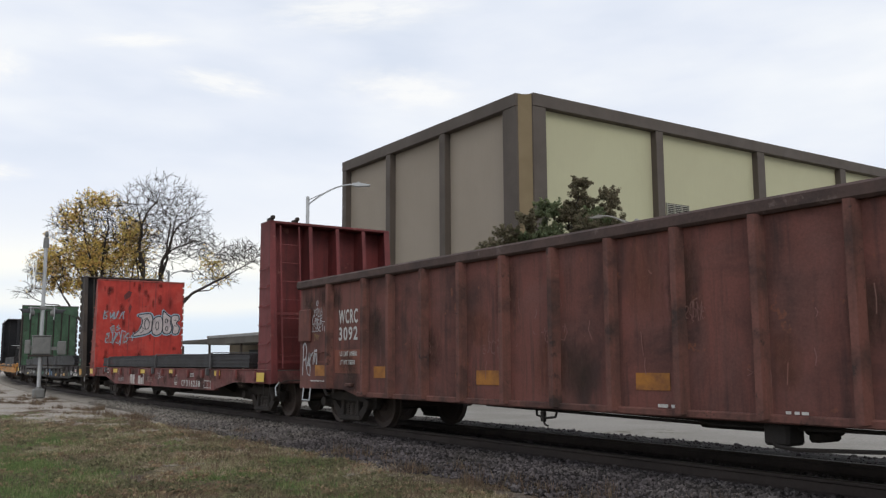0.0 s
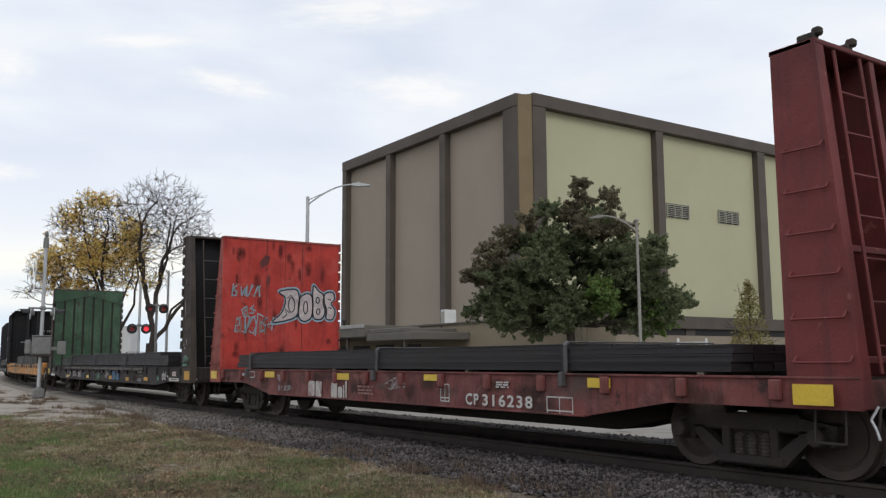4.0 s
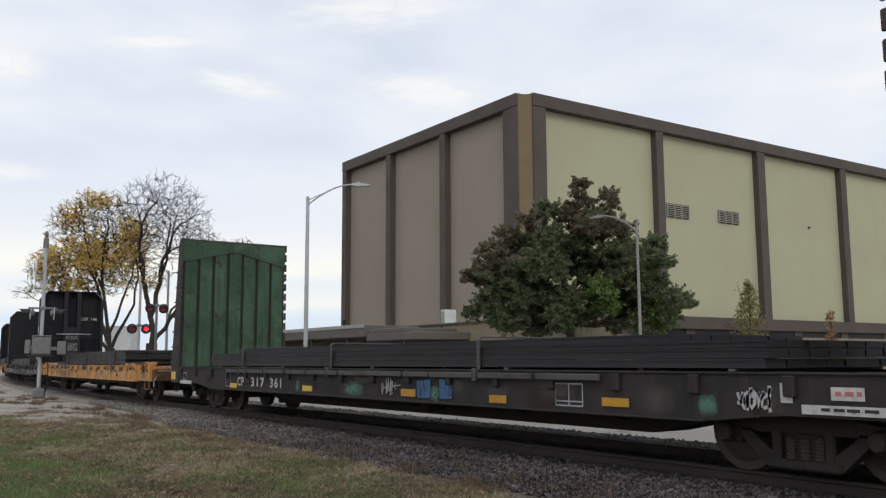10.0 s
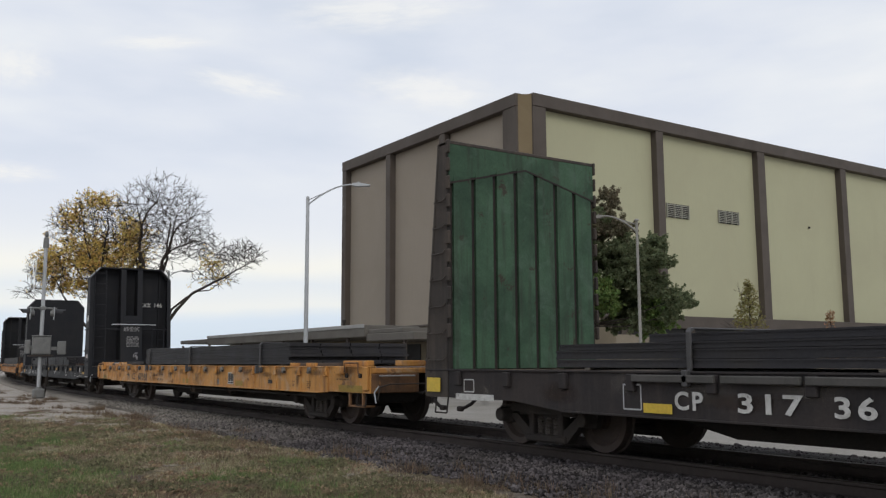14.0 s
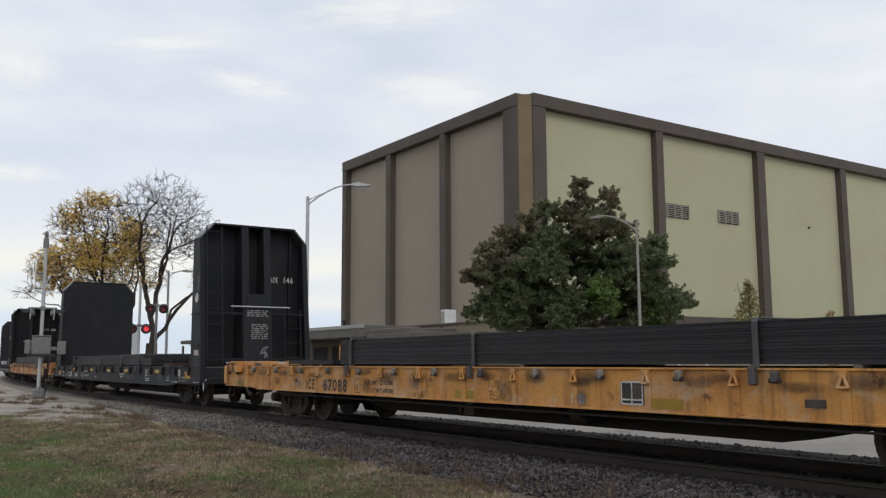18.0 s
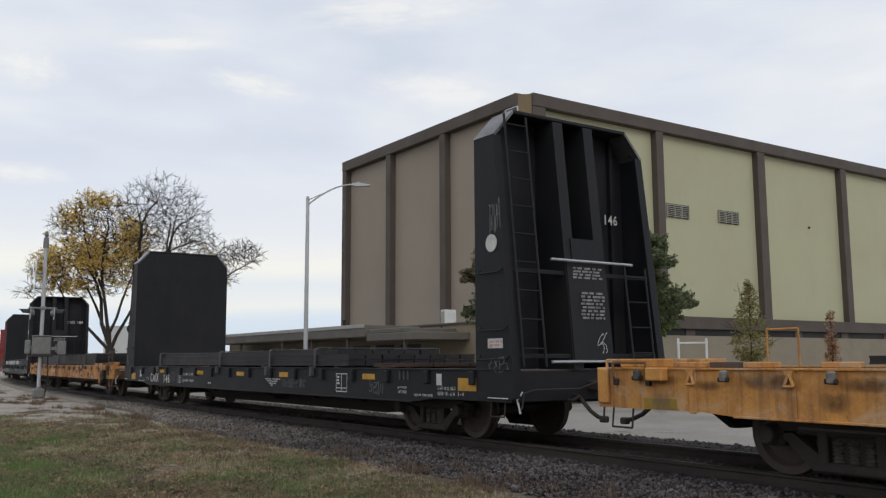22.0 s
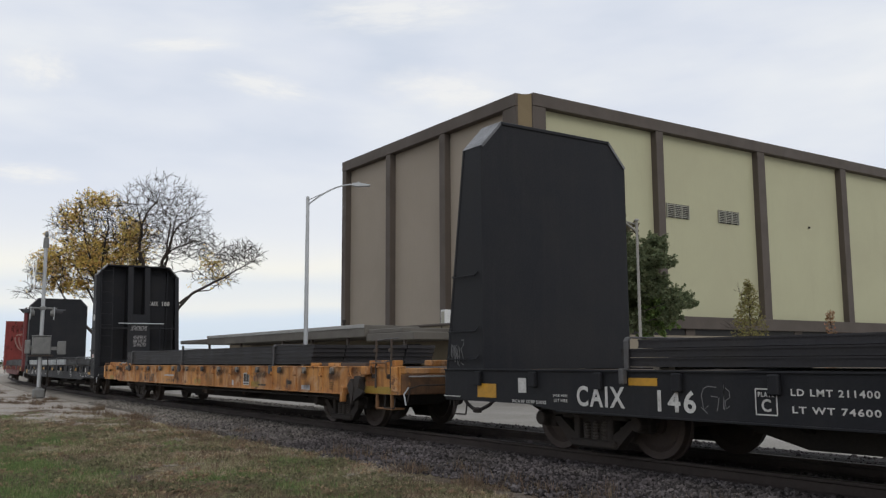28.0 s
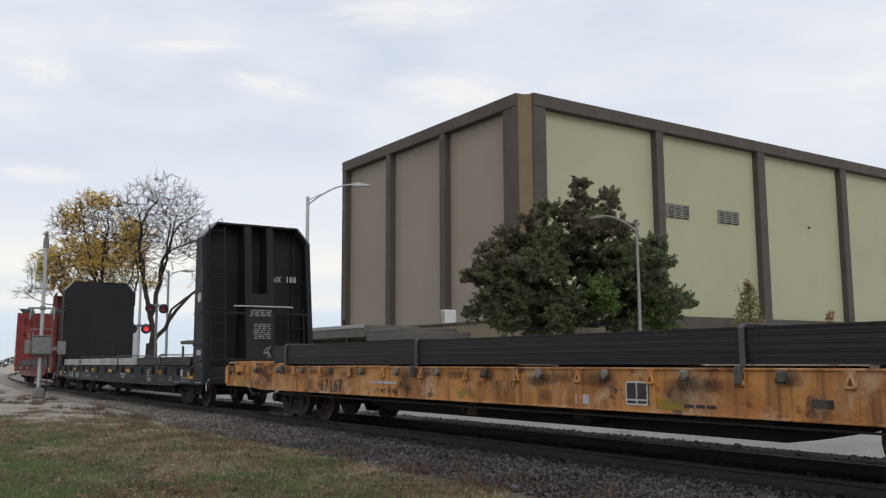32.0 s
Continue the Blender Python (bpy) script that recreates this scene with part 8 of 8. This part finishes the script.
def lawn(x, y):
    """1 where the grass is freshest."""
    spots = ((-13.6, 2.2, 3.2, 0.8, 1.0), (-11.2, 1.8, 1.6, 0.7, 0.9), (-12.3, 5.7, 1.3, 0.45, 0.55), (-10.2, 4.6, 1.2, 0.35, 0.5), (-20.0, 3.6, 3.0, 0.6, 0.4))
    return max(k * math.exp(-((x - a) / rx) ** 2 - ((y - b) / ry) ** 2) for a, b, rx, ry, k in spots)


def toe(x):
    """How near the ballast the grass grows."""
    return 6.5 - 0.35 * min(1.0, max(0.0, (x + 12.5) / 3.0)) + 0.25 * noise.noise((x * 0.5, 1.0, 7.0))


blades("green_grass", BLADE, "fresh green grass in patches beside the railway", 5200, (-30, -8.4, 0.2, 6.7), lambda x, y, r: y < toe(x) and lawn(x, y) + 0.5 * patch(x, y, 0.9, 2.0) > r.uniform(0.1, 0.75), 0.02, 0.07, 0.006, 1.0, 1)
blades("olive_grass", OLIVEBLADE, "dull olive grass beside the railway", 6200, (-32, -8.0, 0.2, 6.9), lambda x, y, r: y < toe(x) and patch(x, y, 0.7, 21.0) > r.uniform(-0.2, 0.25) and x > -20 - r.random() * 10, 0.018, 0.065, 0.006, 1.2, 7)
blades("straw_grass", DRYBLADE, "dry straw-coloured grass beside the railway", 5600, (-31, -8.0, 0.2, 6.9), lambda x, y, r: y < toe(x) + 0.15 and x > -19 - r.random() * 11 and lawn(x, y) < r.uniform(0.2, 0.9) and patch(x, y, 0.6, 9.0) + 0.06 * (y - 3.0) > r.uniform(-0.15, 0.25), 0.018, 0.06, 0.006, 1.5, 2)
blades("brown_stubble", DEADWEED, "low brown stubble between the grass patches", 3600, (-30, -8.4, 0.6, 6.4), lambda x, y, r: y < toe(x) and patch(x, y, 0.6, 14.0) > r.uniform(-0.1, 0.3), 0.02, 0.07, 0.006, 1.4, 5)
WEEDS = [(random.Random(i).uniform(-30, -5), random.Random(i + 50).uniform(5.9, 7.3)) for i in range(26)] + [(random.Random(i).uniform(-52, -24), random.Random(i + 90).uniform(5.2, 7.6)) for i in range(200, 230)] + [(-8.3, 6.95), (-8.5, 7.1), (-8.1, 7.05), (-10.6, 6.6)]
blades("dead_weeds", DEADWEED, "clumps of dead brown weeds at the ballast edge", 1100, (-54, -4, 5.0, 7.9), lambda x, y, r: any((x - a) ** 2 + (2 * (y - b)) ** 2 < 0.16 + 0.1 * r.random() for a, b in WEEDS), 0.05, 0.16, 0.006, 0.9, 3)
blades("yard_weeds", DRYBLADE, "thin weeds along the edge of the concrete yard", 200, (-45, 2, 11.5, 12.6), lambda x, y, r: patch(x, y, 0.8, 4.0) > r.uniform(0.0, 0.4), 0.04, 0.12, 0.006, 0.8, 4)


def broad_weeds():
    """Low rosettes of broad dull leaves in the turf."""
    rng = random.Random(91)
    for name, mat, label, count, grade in (("broadleaf_weeds", LEAFWEED, "low rosettes of broad dull green weeds in the turf", 900, 1), ("dry_weed_leaves", DRYWEED, "withered tan weed leaves in the turf", 420, 0)):
        s, made = Shape(), 0
        while made < count:
            x, y = -8.2 - 16 * rng.random() ** 1.5, rng.uniform(0.4, 6.6)
            if y > toe(x) or patch(x, y, 0.8, 33.0 + 9 * grade) < rng.uniform(-0.1, 0.3):
                continue
            made += 1
            z = 0.035 * noise.noise((x * 0.7, y * 0.9, 3.1))
            for _ in range(rng.randint(3, 7)):
                leaf_quads(s, (x + rng.gauss(0, 0.07), y + rng.gauss(0, 0.07), z + rng.uniform(0.01, 0.05)), 0.05, 6, rng.uniform(0.03, 0.06), rng, 0.5)
        whole(name, s, mat, label, "weeds", kind="stuff")


broad_weeds()


def dead_leaves():
    rng = random.Random(77)
    s = Shape()
    for _ in range(1100):
        x, y = -5 - 28 * rng.random() ** 1.4, rng.uniform(0.3, 6.9)
        leaf_quads(s, (x, y, 0.03 + 0.035 * noise.noise((x * 0.7, y * 0.9, 3.1))), 0.02, 1, 0.03, rng, 0.2)
    whole("fallen_leaves", s, DRYLEAF, "scattered fallen leaves on the grass", "leaves", kind="stuff")


dead_leaves()


def pale_leaf():
    s = Shape()
    leaf_quads(s, (0, 0, 0), 0.005, 3, 0.06, random.Random(6), 0.4)
    tagged(new("fallen_leaf", s.mesh("fallen_leaf", LEAFORANGE)), "single pale orange leaf lying on the ballast", "leaf").matrix_basis = pose(-9.03, 8.04, 0.13)


pale_leaf()


# ---- sleepers and ballast stones ----
def track_pieces():
    tk = thing("track_sleepers", "creosoted timber sleepers under the rails", "sleepers", kind="structure")
    first = None
    for i in range(240):
        x = -72.0 + i * 0.55
        m = pose(x, track_y(x), RAIL_Z - 0.17, 0, 0, random.Random(i).uniform(-0.6, 0.6))
        if first is None:
            first = part("tie", Shape().box(-0.115, 0.115, -1.3, 1.3, -0.18, -0.002, 0.012), TIE, tk)
            first.matrix_basis = m
        else:
            again(first, m)


track_pieces()


def ballast_stones():
    """Angular stones thrown over the shoulders and between the rails."""
    g = (1 + 5 ** 0.5) / 2
    base = np.array([(-1, g, 0), (1, g, 0), (-1, -g, 0), (1, -g, 0), (0, -1, g), (0, 1, g), (0, -1, -g), (0, 1, -g), (g, 0, -1), (g, 0, 1), (-g, 0, -1), (-g, 0, 1)]) / 1.9
    tri = np.array([(0, 11, 5), (0, 5, 1), (0, 1, 7), (0, 7, 10), (0, 10, 11), (1, 5, 9), (5, 11, 4), (11, 10, 2), (10, 7, 6), (7, 1, 8), (3, 9, 4), (3, 4, 2), (3, 2, 6), (3, 6, 8), (3, 8, 9), (4, 9, 5), (2, 4, 11), (6, 2, 10), (8, 6, 7), (9, 8, 1)])
    rs = np.random.RandomState(4)
    ys = np.array([-3.15, -2.95, -2.35, -1.65, -1.3, 1.3, 1.65, 2.1, 2.6])
    zs = np.array([-0.02, 0.0, 0.04, 0.115, 0.13, 0.14, 0.235, 0.23, 0.02])
    for name, n, lo, hi, label in (("near_ballast", 40000, -3.1, -0.8, "grey crushed stone on the near ballast shoulder"), ("middle_ballast", 2500, -0.7, 0.7, "dark crushed stone between the rails"), ("far_ballast", 6500, 0.8, 2.7, "grey crushed stone on the far ballast shoulder")):
        x = 1.5 - 36 * rs.rand(n) ** 1.3
        y = rs.uniform(lo, hi, n)
        if lo < -3:
            edge = -2.85 + 0.3 * np.sin(x * 0.9) * np.cos(x * 0.37 + 1.0)
            y = np.where(y < edge, rs.uniform(-2.5, -0.8, n), y)
        far = np.clip((-20.0 - x) / 9.0, 0, 1)
        y = np.where(y < -2.95 + 1.1 * far, -2.95 + 1.1 * far + rs.rand(n) * 0.9, y)
        r = rs.uniform(0.009, 0.024, n) * (1 + 0.6 * (rs.rand(n) > 0.9))
        z = np.interp(y, ys, zs) + r * 0.25
        ty = np.array([track_y(a) for a in x])
        v = base[None] * rs.uniform(0.72, 1.3, (n, 12, 1)) * r[:, None, None] * rs.uniform(0.7, 1.25, (n, 1, 3))
        a = rs.uniform(0, 6.28, n)
        c, s = np.cos(a)[:, None], np.sin(a)[:, None]
        v = np.stack([v[..., 0] * c - v[..., 1] * s, v[..., 0] * s + v[..., 1] * c, v[..., 2]], -1)
        v += np.stack([x, ty + y, z], -1)[:, None, :]
        f = (tri[None] + 12 * np.arange(n)[:, None, None]).reshape(-1, 3)
        me = bpy.data.meshes.new(name)
        me.from_pydata(v.reshape(-1, 3).tolist(), [], f.tolist())
        me.materials.append(STONE)
        tagged(new(name, me), label, "ballast", kind="stuff")


ballast_stones()


# ---- drifting bright clouds, far off ----
def cloud_material():
    m = bpy.data.materials.new("bright_cloud")
    m.use_nodes = True
    n, l = m.node_tree.nodes, m.node_tree.links
    n.clear()
    tc = n.new("ShaderNodeTexCoord")
    soft = node(n, "ShaderNodeTexGradient")
    soft.gradient_type = "SPHERICAL"
    l.new(tc.outputs["Object"], soft.inputs["Vector"])
    mp = node(n, "ShaderNodeMapping", Scale=(2.2, 2.2, 1.0))
    l.new(tc.outputs["Object"], mp.inputs["Vector"])
    info = n.new("ShaderNodeObjectInfo")
    off = n.new("ShaderNodeVectorMath")
    l.new(mp.outputs[0], off.inputs[0])
    l.new(info.outputs["Random"], off.inputs[1])
    nz = node(n, "ShaderNodeTexNoise", Scale=1.6, Detail=6.0, Roughness=0.6)
    l.new(off.outputs[0], nz.inputs["Vector"])
    mul = n.new("ShaderNodeMath")
    mul.operation = "MULTIPLY"
    l.new(soft.outputs["Fac"], mul.inputs[0])
    l.new(nz.outputs[0], mul.inputs[1])
    r = n.new("ShaderNodeMapRange")
    r.interpolation_type = "SMOOTHSTEP"
    r.inputs[1].default_value, r.inputs[2].default_value = 0.04, 0.5
    r.inputs[4].default_value = 0.75
    l.new(mul.outputs[0], r.inputs[0])
    tr = n.new("ShaderNodeBsdfTransparent")
    em = node(n, "ShaderNodeEmission", Color=(1.0, 1.0, 0.985, 1), Strength=1.0)
    mx = n.new("ShaderNodeMixShader")
    l.new(r.outputs[0], mx.inputs[0])
    l.new(tr.outputs[0], mx.inputs[1])
    l.new(em.outputs[0], mx.inputs[2])
    o = n.new("ShaderNodeOutputMaterial")
    l.new(mx.outputs[0], o.inputs[0])
    return m


CLOUD = cloud_material()
DRIFTS = []


def cloud(turn, lift, width, tall, tilt):
    """A flat wisp 2600 m off; turn and lift are the way to it in degrees."""
    s = Shape()
    s.v = [(math.cos(a * math.pi / 16), math.sin(a * math.pi / 16), 0) for a in range(32)]
    s.f = [list(range(32))]
    me = s.mesh("cloud", CLOUD)
    for v in me.vertices:
        v.co = (v.co.x, v.co.y, 0)
    ob = tagged(new("cloud", me), "soft bright wisp of cloud in the overcast sky", "cloud", "drifting clouds", "stuff")
    az, el = radians(turn), radians(lift)
    d = Vector((math.cos(az) * math.cos(el), math.sin(az) * math.cos(el), math.sin(el)))
    face = (-d).to_track_quat("Z", "Y").to_matrix().to_4x4() @ pose(0, 0, 0, 0, 0, tilt)
    ob.scale = (width, tall, 1)
    side = Vector((math.sin(az), -math.cos(az), 0))
    DRIFTS.append((ob, Matrix.Translation(d * 2600) @ face, side))


CLOUDS = [(164.2, 19.7, 210, 30, 7), (172.4, 17.4, 130, 80, 0), (146.6, 17.6, 300, 90, -4), (158.8, 17.6, 220, 50, -8), (149.4, 22.6, 420, 90, 5), (172.6, 11.2, 170, 40, 0)]
for row in CLOUDS:
    cloud(*row)


# ---- how the train goes ----
def motions():
    times = [i * 1.0 for i in range(33)]
    for ob, centre, half in MOVES:
        walk(ob, [(t, car_pose(centre, half, t)) for t in times])
    for ob, m, side in DRIFTS:
        walk(ob, [(t, Matrix.Translation(side * (4.1 * (t - 16.0))) @ m) for t in (0.0, 16.0, 32.0)])
    steps = [i * 4 / 30 for i in range(241)]
    for ob, x, r in ROLLS:
        walk(ob, [(t, pose(x, 0, r, 0, math.degrees(run(t) / r), 0)) for t in steps])


motions()
